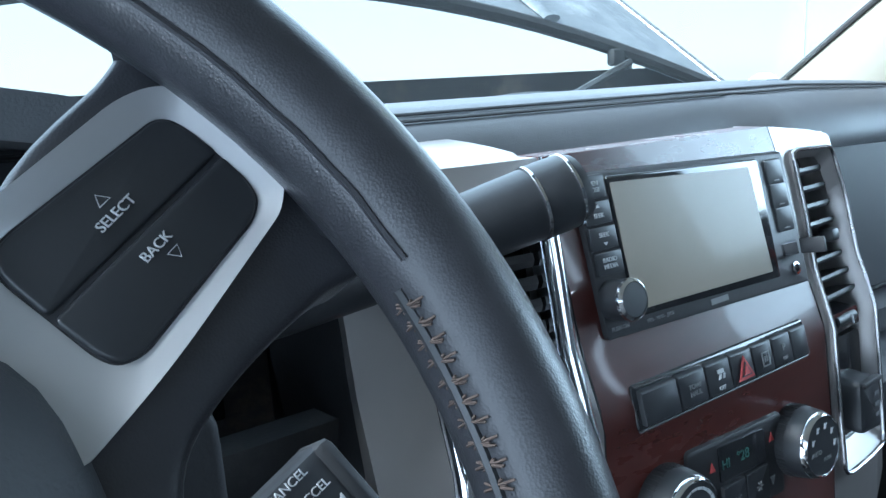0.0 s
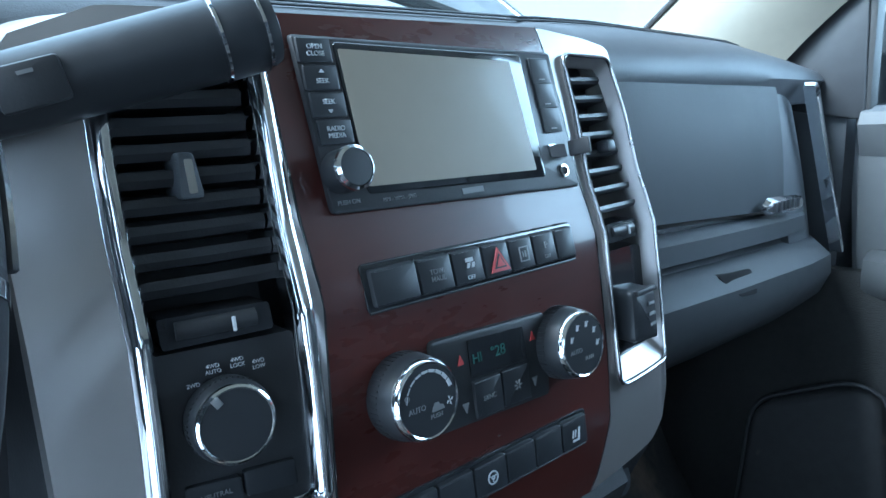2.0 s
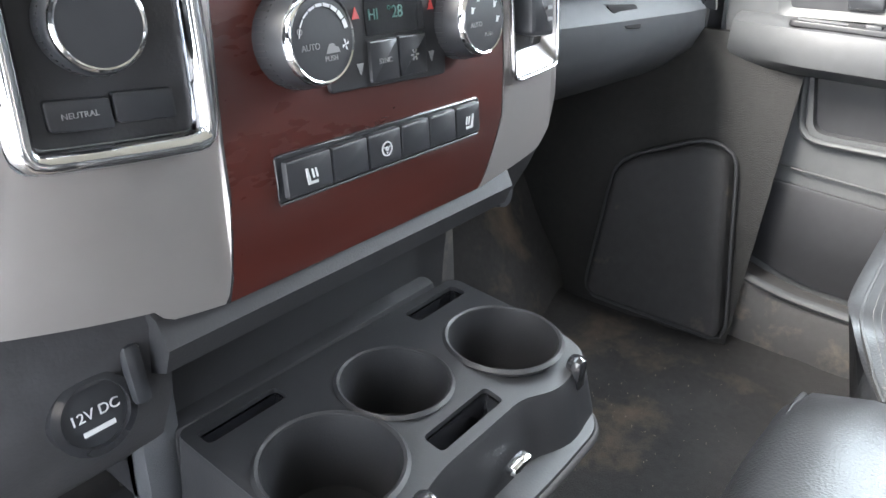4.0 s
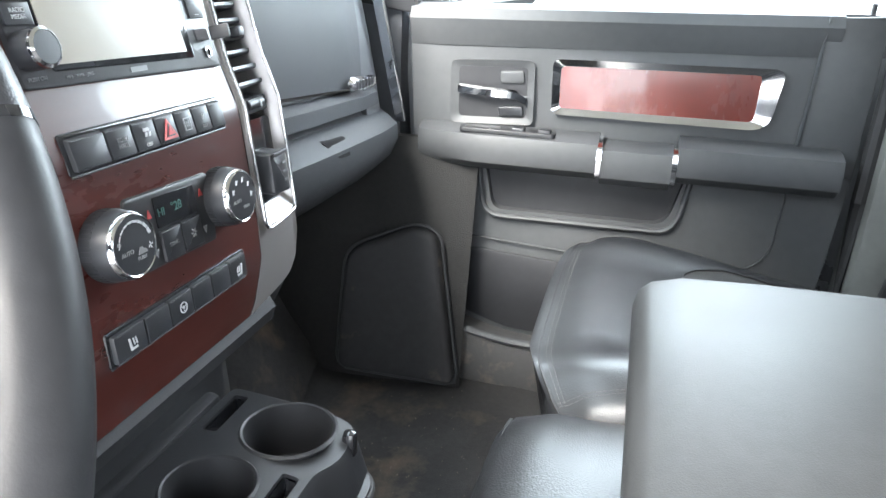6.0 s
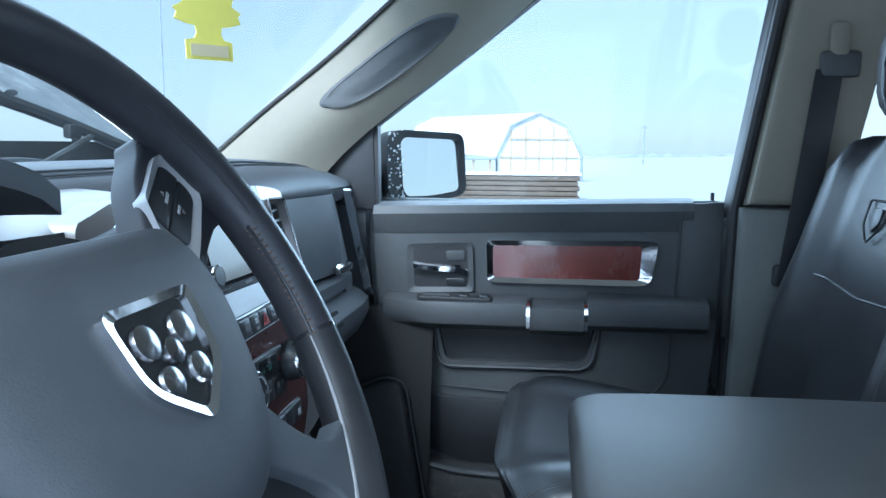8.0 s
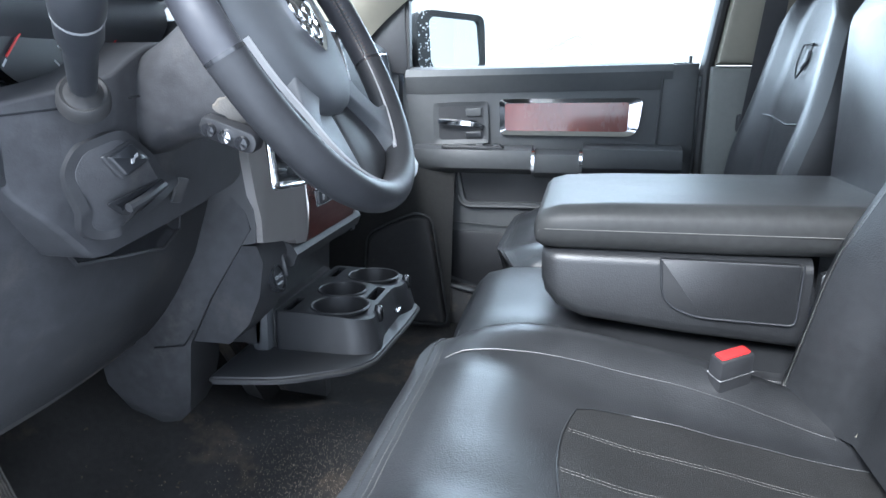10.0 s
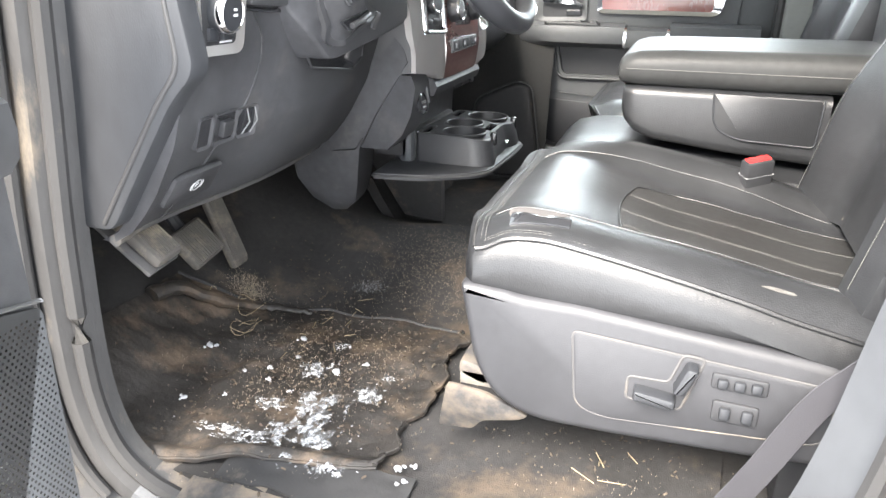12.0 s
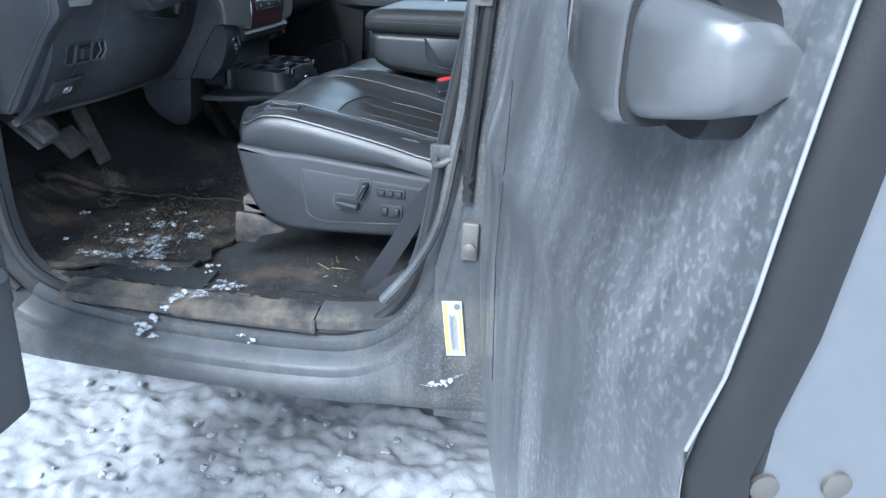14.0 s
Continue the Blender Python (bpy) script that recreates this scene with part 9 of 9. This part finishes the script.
# side spokes with switches (right one is seen closely)
for s in (1, -1):
    F = (lambda s: lambda a, b, d: WM @ V(s * a, b, -d))(s)
    sp = rounded([(0.065, 0.050)] + [(0.0886, 0.0945), (0.1094, 0.1124), (0.1140, 0.1178), (0.1168, 0.1221), (0.1228, 0.1251), (0.1381, 0.1142), (0.1569, 0.0914), (0.1646, 0.0646), (0.1558, 0.0575), (0.1481, 0.0563), (0.1320, 0.0482), (0.1173, 0.0388), (0.1070, 0.0287)] + [(0.100, -0.012), (0.065, -0.035)], [0.01, 0.02, 0.006, 0.006, 0.004, 0.004, 0.01, 0.02, 0.006, 0.006, 0.01, 0.02, 0.02, 0.02, 0.02, 0.01], 4)
    part("spoke", prism(sp, F, 0.0105, 0.030, 0.004, 3), RIML, wheel, "leather-covered spoke")
    inner = smooth_path([(0.1166, 0.1163), (0.1235, 0.1125), (0.1300, 0.1085), (0.1364, 0.0985), (0.1439, 0.0868), (0.1442, 0.0788), (0.1450, 0.0639)], 4)

    def wrap(u, v):
        a = radians(48 - 29 * u)
        r = WR + wr * math.cos(radians(141))
        p0 = V(s * r * math.cos(a), r * math.sin(a), wr * 1.12 * math.sin(radians(141)) + 0.0004)
        q = inner[round(u * (len(inner) - 1))]
        p1 = V(s * q[0], q[1], -0.0100).lerp(p0 - V(0, 0, 0.004), sm_(0.78, 1.0, u))
        w = v * v * (3 - 2 * v)
        return WM @ V(*(p0.lerp(p1, v)[:2]), p0[2] + (p1[2] - p0[2]) * w + 0.0004 * noise.noise(V(u * 30, v * 6, s)))
    part("spoke_wrap", sheet(wrap, 24, 10, tuple(WM.to_3x3() @ V(0, 0, -0.008))), RIML, wheel, "stretched leather between rim and spoke")
    bo3 = rounded([(0.0810, 0.0821), (0.0871, 0.0866), (0.1111, 0.1047), (0.1187, 0.1077), (0.1259, 0.1073), (0.1310, 0.1026), (0.1412, 0.0871), (0.1422, 0.0812), (0.1394, 0.0745), (0.1082, 0.0460), (0.0889, 0.0318), (0.0802, 0.0476), (0.0763, 0.0538)], [0.004, 0.004, 0.01, 0.01, 0.004, 0.004, 0.006, 0.006, 0.003, 0.03, 0.004, 0.01, 0.004], 5)
    wl3 = [(0.0824, 0.0751), (0.0858, 0.0790), (0.1184, 0.1014), (0.1220, 0.1014), (0.1260, 0.0980), (0.1352, 0.0850), (0.1367, 0.0798), (0.1342, 0.0747), (0.1050, 0.0503), (0.0998, 0.0494), (0.0964, 0.0520), (0.0842, 0.0698)]
    wrad = [0.002, 0.003, 0.003, 0.002, 0.006, 0.004, 0.002, 0.004, 0.003, 0.002, 0.002, 0.002]
    well = rounded(wl3, wrad, 4)
    part("spoke_bezel", ring(bo3, well, F, 0.0068, 0.016, 150, 0.0035), BRIGHT, wheel, "satin silver spoke trim, chipped")
    part("button_well", prism(well, F, 0.0118, 0.016), GLOSSB, wheel)
    w2 = inset(wl3, 0.0006)
    sa, sb_ = (0.1307, 0.0914), (0.0905, 0.0612)
    off = (0.0003, -0.0005)
    ub = rounded([w2[0], w2[1], w2[2], w2[3], w2[4], (sa[0] - off[0], sa[1] - off[1]), (sb_[0] - off[0], sb_[1] - off[1]), w2[11]], 0.0018, 4)
    lb3 = rounded([(sb_[0] + off[0], sb_[1] + off[1]), (sa[0] + off[0], sa[1] + off[1]), w2[5], w2[6], w2[7], w2[8], w2[9], w2[10]], 0.0018, 4)
    for outline, txt, ta, tb, sz in ((ub, "SELECT", 0.1062, 0.0801, 0.0031), (lb3, "BACK", 0.1120, 0.0717, 0.0031)):
        bt = part("spoke_button", prism(outline, F, 0.0092, 0.014, 0.0010, 3), SATIN, wheel, "worn black button")
        if s > 0:
            lettering("print", txt, sz, WM @ Matrix.Translation((ta, tb, -0.0090)) @ Matrix.Rotation(radians(TEXT_TURN), 4, "Z"), WHITE, bt)
            a, b, up = (0.1040, 0.0835, 1) if txt == "SELECT" else (0.1155, 0.0698, -1)
            m = WM @ Matrix.Translation((a, b, -0.0090)) @ Matrix.Rotation(radians(TEXT_TURN), 4, "Z")
            tri = [(-0.0015, -0.0010 * up), (0.0015, -0.0010 * up), (0.0, 0.0014 * up)]
            part("arrow_mark", tube([m @ V(x, y, 0.0001) for x, y in tri + tri[:1]], 0.00012, 4), WHITE, bt)
# lower spokes with silver edges
band = smooth_path([(-0.137, -0.023), (-0.128, -0.055), (-0.111, -0.087), (-0.088, -0.1265), (-0.051, -0.155), (0.002, -0.1700), (0.045, -0.1715), (0.075, -0.168), (0.098, -0.158)], 6)
secs = []
for k, p in enumerate(band):
    q = k / (len(band) - 1)
    t2 = (Vector(band[min(k + 1, len(band) - 1)]) - Vector(band[max(k - 1, 0)])).normalized()
    nrm = V(-t2[1], t2[0])
    w2_ = 0.0015 + 0.0065 * max(0, (q - 0.6) / 0.4)
    h0 = 0.008 + 0.005 * q
    secs.append([WM @ V(p[0] + nrm[0] * x, p[1] + nrm[1] * x, h0 + h) for x, h in ((-w2_, -0.004), (-w2_ * 0.7, 0.0), (w2_ * 0.7, 0.0008), (w2_, -0.004))])
part("rim_trim", loft(secs), BRIGHT, wheel, "satin silver inner rim trim")
for s in (1, -1):
    F = (lambda s: lambda a, b, d: WM @ V(s * a, b, -d))(s)
    part("lower_spoke", prism(rounded([(0.0, -0.080), (0.060, -0.058), (0.125, -0.098), (0.108, -0.132), (0.06, -0.158), (0.0, -0.163)], 0.012, 4), F, 0.010, 0.024, 0.005), BLACK, wheel, "dark plate between the lower spokes")
    arm_ = smooth_path([(0.034, -0.070), (0.060, -0.088), (0.084, -0.112), (0.092, -0.136)], 6) + smooth_path([(0.136, -0.088), (0.112, -0.092), (0.088, -0.076), (0.066, -0.046)], 6)
    part("lower_arm", prism(arm_, lambda a, b, d, F=F: F(a, b, d - 0.05 * max(0, math.hypot(a, b) - 0.10)), -0.001, 0.016, 0.003, 3), PLAST, wheel, "slate plastic lower spoke")
    leg = [(0.1625 * math.cos(q), 0.1625 * math.sin(q)) for q in (radians(-58 + 2 * k) for k in range(24))]
    part("rim_leg", tube([F(a, b, -0.0035) for a, b in leg], [0.0040 - 0.0026 * k / len(leg) for k in range(len(leg))], 8, flat=0.5, up=tuple(WM.to_3x3() @ V(0, 0, 1))), BRIGHT, wheel, "satin silver rim edge")

pod = thing("speed_control_pod", tuple(WM @ V(0.146, 0.001, -0.08)), "black speed control pod with white print behind the wheel", "switch")
pdm = WM @ Matrix.Translation((0.1436, 0.0010, -0.082)) @ Matrix.Rotation(radians(25), 4, "Z")
part("body", box((0, 0, 0), (0.050, 0.034, 0.022), 0.003, pdm), SATIN, pod)
part("cap", box((0.0215, 0.0, 0.0015), (0.007, 0.0345, 0.022), 0.003, pdm), BLACK, pod)
for t, tx, ty in (("CANCEL", 0.006, 0.0142), ("ACCEL", 0.0105, 0.0075), ("OFF", 0.0085, 0.0005)):
    lettering("print", t, 0.0038, pdm @ Matrix.Translation((tx, ty, 0.0113)), WHITE, pod)
plot("arrow_mark", [[(0.0135, 0.000), (0.0165, 0.0022), (0.0165, -0.0022)]], pdm @ Matrix.Translation((0, 0, 0.0113)), WHITE, pod)

column = thing("steering_column", (-0.50, 0.0, 1.1), "slate steering column shroud with a scuffed tan patch", "steering column")
secs = []
for d, w, hgt, dz in ((0.045, 0.046, 0.048, -0.008), (0.050, 0.054, 0.056, -0.008), (0.085, 0.058, 0.060, -0.010), (0.105, 0.052, 0.050, -0.002), (0.15, 0.046, 0.042, 0.006), (0.20, 0.044, 0.040, 0.008)):
    secs.append([WM @ V(w * math.copysign(abs(math.cos(a)) ** 0.6, math.cos(a)), dz + hgt * math.copysign(abs(math.sin(a)) ** 0.6, math.sin(a)), -d) for a in (2 * math.pi * j / 28 for j in range(28))])
part("shroud", loft(secs), DUSTPL, column)
def patch_at(u, v):
    """A worn area with a wandering outline, lying on the underside of the shroud."""
    r = 0.5 + 0.5 * noise.noise(V(3 * u, 3 * v, 4.1))
    q = 3.30 + 1.25 * (0.5 + (u - 0.5) * (0.75 + 0.35 * r))
    w = 0.5 + (v - 0.5) * (0.7 + 0.5 * noise.noise(V(4 * u, 1.7, 2.2)))
    k = 0.93 + 0.105 * min(1, max(0, w))
    return WM @ V(0.0590 * k * math.copysign(abs(math.cos(q)) ** 0.6, math.cos(q)), -0.0095 + 0.0615 * k * math.copysign(abs(math.sin(q)) ** 0.6, math.sin(q)), -0.049 - 0.038 * w)


part("scuffed_patch", sheet(patch_at, 28, 14, tuple(WM.to_3x3() @ V(0.003, 0.003, 0))), TAN, column, "scuffed tan area")
igm = axes(WM @ V(-0.0605, -0.062, -0.082), (0, -0.94, -0.33), (-0.2, -0.33, 0.94))
part("tilt_switch_plate", prism(rounded([(-0.028, -0.010), (0.028, -0.010), (0.028, 0.010), (-0.028, 0.010)], 0.01, 5), lambda a, b, d: igm @ V(a, b, -d), -0.004, 0.01, 0.003), BLACK, column)
for k in range(3):
    part("plate_button", revolve([(0.006, 0.0), (0.006, 0.006), (0.0003, 0.007)], igm @ Matrix.Translation((-0.016 + 0.016 * k, 0, 0.003)), 14), GLOSSB if k != 1 else CHROME, column)
stalk = thing("gear_lever", (-0.28, 0.04, 1.19), "black column gear lever with a chrome cap", "gear lever")
ga, gb = V(-0.336, 0.057, 1.182), V(-0.150, 0.003, 1.232)
gx = (gb - ga).normalized()
gm = axes(ga, gx.orthogonal(), gx.cross(gx.orthogonal()))
L = (gb - ga).length
gm = Matrix.Translation(ga) @ gx.to_track_quat("Z", "Y").to_matrix().to_4x4()
part("stem", revolve([(0.010, -0.06), (0.011, 0.02), (0.0135, 0.05)], gm, 20), BLACK, stalk)
part("grip", revolve([(0.012, 0.03), (0.0145, 0.06), (0.0165, 0.10), (0.0180, L - 0.028), (0.0182, L - 0.015)], gm, 32), SATIN, stalk, "satin black grip")
part("cap", revolve([(0.0184, L - 0.016), (0.0188, L - 0.012), (0.0186, L + 0.004), (0.0165, L + 0.010), (0.006, L + 0.013), (0.0003, L + 0.013)], gm, 32), SATIN, stalk, "satin black end cap")
for q in (-0.016, 0.003):
    part("cap_ring", revolve([(0.0180, L + q), (0.0191, L + q + 0.0004), (0.0191, L + q + 0.0018), (0.0180, L + q + 0.0022)], gm, 32, False), CHROME, stalk, "thin chrome ring")
side = (V(-0.25, -0.33, 1.25) - (ga + gx * 0.105)).normalized()
bmx2 = axes(ga + gx * 0.105 + side * 0.0165, gx, gx.cross(side) * -1)
part("rocker_button", box((0, 0, 0), (0.026, 0.018, 0.006), 0.002, bmx2), BLACK, stalk)
plot("print_mark", [[(-0.003, 0.004), (0.003, 0.004), (0.003, 0.0055), (-0.003, 0.0055)]], bmx2 @ Matrix.Translation((0, 0, 0.003)), GREYPR, stalk)
turn = thing("indicator_stalk", (-0.60, -0.04, 1.12), "black wiper and indicator stalk on the column", "stalk")
ta, tb = V(-0.602, -0.016, 1.141), V(-0.690, -0.085, 1.210)
tm = Matrix.Translation(ta) @ (tb - ta).normalized().to_track_quat("Z", "Y").to_matrix().to_4x4()
TL = (tb - ta).length
part("boot", revolve([(0.021, -0.012), (0.020, 0.000), (0.0175, 0.003), (0.0150, 0.001), (0.012, 0.004), (0.0105, 0.012)], tm, 28), RUBBER, turn, "flat rubber collar")
part("stem", revolve([(0.010, 0.0), (0.0125, TL * 0.5), (0.0165, TL * 0.62), (0.0170, TL * 0.8)], tm, 24), SATIN, turn)
part("end_dial", revolve([(0.0172, TL * 0.8), (0.0185, TL * 0.86), (0.0185, TL * 1.1), (0.014, TL * 1.16), (0.0003, TL * 1.17)], tm, 24), SATIN, turn, "ribbed end dial")
part("dial_line", revolve([(0.0176, TL * 0.80), (0.0180, TL * 0.815), (0.0176, TL * 0.83)], tm, 24), GREYPR, turn)

cluster = thing("instrument_cluster", (-0.5, 0.1, 1.15), "hooded instrument cluster with pale dials", "instrument cluster")
part("hood", sheet(lambda u, v: V(-0.76 + 0.48 * u, 0.035 + 0.19 * v, 1.262 + 0.045 * math.sin(math.pi * u) ** 0.6 - 0.02 * v * v), 24, 8, (0, 0.0, -0.018)), PLAST, cluster, "arched hood")
part("hood_side", sheet(lambda u, v: V(-0.722 - 0.01 * v, 0.055 + 0.165 * u, 1.10 + 0.165 * v), 4, 6, (0.02, 0, 0)), PLAST, cluster)
part("panel_face", box((-0.52, 0.125, 1.19), (0.46, 0.01, 0.15), 0.002), GLOSSB, cluster, "dark cluster face")
for x in (-0.648, -0.500, -0.355):
    m = axes((x, 0.118, 1.20), (1, 0, 0), (0, 0.15, 1))
    part("dial_ring", revolve([(0.058, 0), (0.061, 0.004), (0.064, 0.0)], m, 36, False), CHROME, cluster)
    part("dial_face", revolve([(0.057, 0.0), (0.057, 0.0008), (0.0003, 0.001)], m, 36), SATIN, cluster)
    for k in range(13):
        q = radians(225 - 22.5 * k)
        part("tick", box((0.049, 0, 0.0012), (0.009, 0.0018, 0.0008), 0, m @ Matrix.Rotation(q, 4, "Z")), WHITE, cluster)
    part("needle", box((0.02, 0, 0.003), (0.048, 0.002, 0.0012), 0, m @ Matrix.Rotation(radians(222), 4, "Z")), REDP, cluster, "red needle")

fresh = thing("air_freshener", (-0.03, 0.034, 1.385), "yellow tree-shaped cardboard air freshener hanging on a string", "air freshener")
half = [(0.026, 0.0), (0.026, 0.019), (0.0165, 0.021), (0.0135, 0.027), (0.015, 0.034), (0.024, 0.035), (0.037, 0.039), (0.034, 0.046), (0.038, 0.050), (0.027, 0.056), (0.030, 0.066), (0.022, 0.071), (0.024, 0.079), (0.014, 0.085), (0.0, 0.108)]
tree = half + [(-a, b) for a, b in half[-2::-1]]
fm = axes((-0.031, 0.034, 1.383), (0.80, -0.60, 0.02), (0, 0, 1))
part("card", prism(tree, lambda a, b, d: fm @ V(a, b, -d), 0, 0.0018), YELLOW, fresh)
part("print_panel", box((0, 0.0095, 0.0003), (0.042, 0.012, 0.0006), 0, fm), mat("faded_print", (0.62, 0.56, 0.35), 0.6, var=0.06), fresh, "faded pinkish print panel")
part("string", tube([fm @ V(0, 0.107, 0), fm @ V(0, 0.26, 0)], 0.0006, 5), WHITE, fresh)


# ---- small pieces belong to the part that carries them ----
HOSTS = {
    "push_button": ("print", "slip_mark", "heater_mark", "hazard_mark", "hazard_inner", "hazard_core", "seat_mark", "wheel_mark"),
    "side_button": ("print", "arrow_mark", "print_bar"), "knob_skirt": ("knob_ring", "knob_face", "knob_ribs", "dial_mark"),
    "volume_knob": ("knob_trim",), "window": ("screen",), "thumbwheel": ("wheel_mark",), "vent_tab": ("tab_shine",),
    "pad": ("rib",), "cushion": ("edge_stitch", "front_piping", "side_piping", "worn_patch", "patch_flap", "rip", "piping"),
    "seat_insert": ("insert_stitch", "insert_piping"), "backrest": ("back_stitch", "back_seam", "embossed_shield", "shield_field"),
    "headrest": ("headrest_post", "headrest_seam"), "dial_face": ("tick", "needle", "dial_ring"), "hinge_leaf": ("hinge_bolt", "hinge_snow"),
    "inlay_frame": ("inlay",), "latch_bowl": ("latch_handle", "lock_lever", "bowl_rib"), "emblem_frame": ("emblem_boss", "emblem_field"),
    "cap": ("cap_ring",), "body": ("release", "cap"), "control_field": ("field_edge",), "switch_plate": ("push_button",), "badge": ("badge_bar",),
    "switch_panel": ("window_switch", "tray_slot"), "rim": ("rim_stitch", "rim_seam", "rim_gloss", "rim_joint"), "lid": ("lid_stitch",),
    "flap": ("flap_seam",), "socket_rim": ("socket_cap",), "grip": ("rocker_button",), "knob": ("knob_ring",), "plug_cover": ("plug_cap", "print_bar"),
    "tilt_switch_plate": ("plate_button",), "pedal_switch": ("pedal_mark",), "slot": ("slot_lever",), "shadow_gap": ("pocket_edge",), "raised_field": ("recess_wall",), "lever": ("ring_mark", "arc_mark"),
    "outer_handle": ("handle_grip", "handle_tip", "handle_joint", "handle_rim"), "housing": ("mirror_glass", "ice_drops"), "raised_cover": ("cover_groove"),
}


def middle(ob):
    vs = ob.data.vertices
    return sum((Vector(v.co) for v in vs), Vector((0, 0, 0))) / max(1, len(vs))


def adopt():
    stem = lambda ob: ob.name.split(".")[0]
    for e in [o for o in scene.objects if o.parent is None]:
        kids = list(e.children)
        mids = {k: middle(k) for k in kids if k.type == "MESH"}
        for host, names in HOSTS.items():
            hosts = [k for k in mids if stem(k) == host and k.parent == e]
            if not hosts:
                continue
            for k in mids:
                if stem(k) in names and k.parent == e and not k.children:
                    h = min(hosts, key=lambda q: (mids[q] - mids[k]).length)
                    if h is not k and h.parent == e and (mids[h] - mids[k]).length < 0.6:
                        k.parent = h
                        k.matrix_parent_inverse = base_of(h).inverted()


adopt()
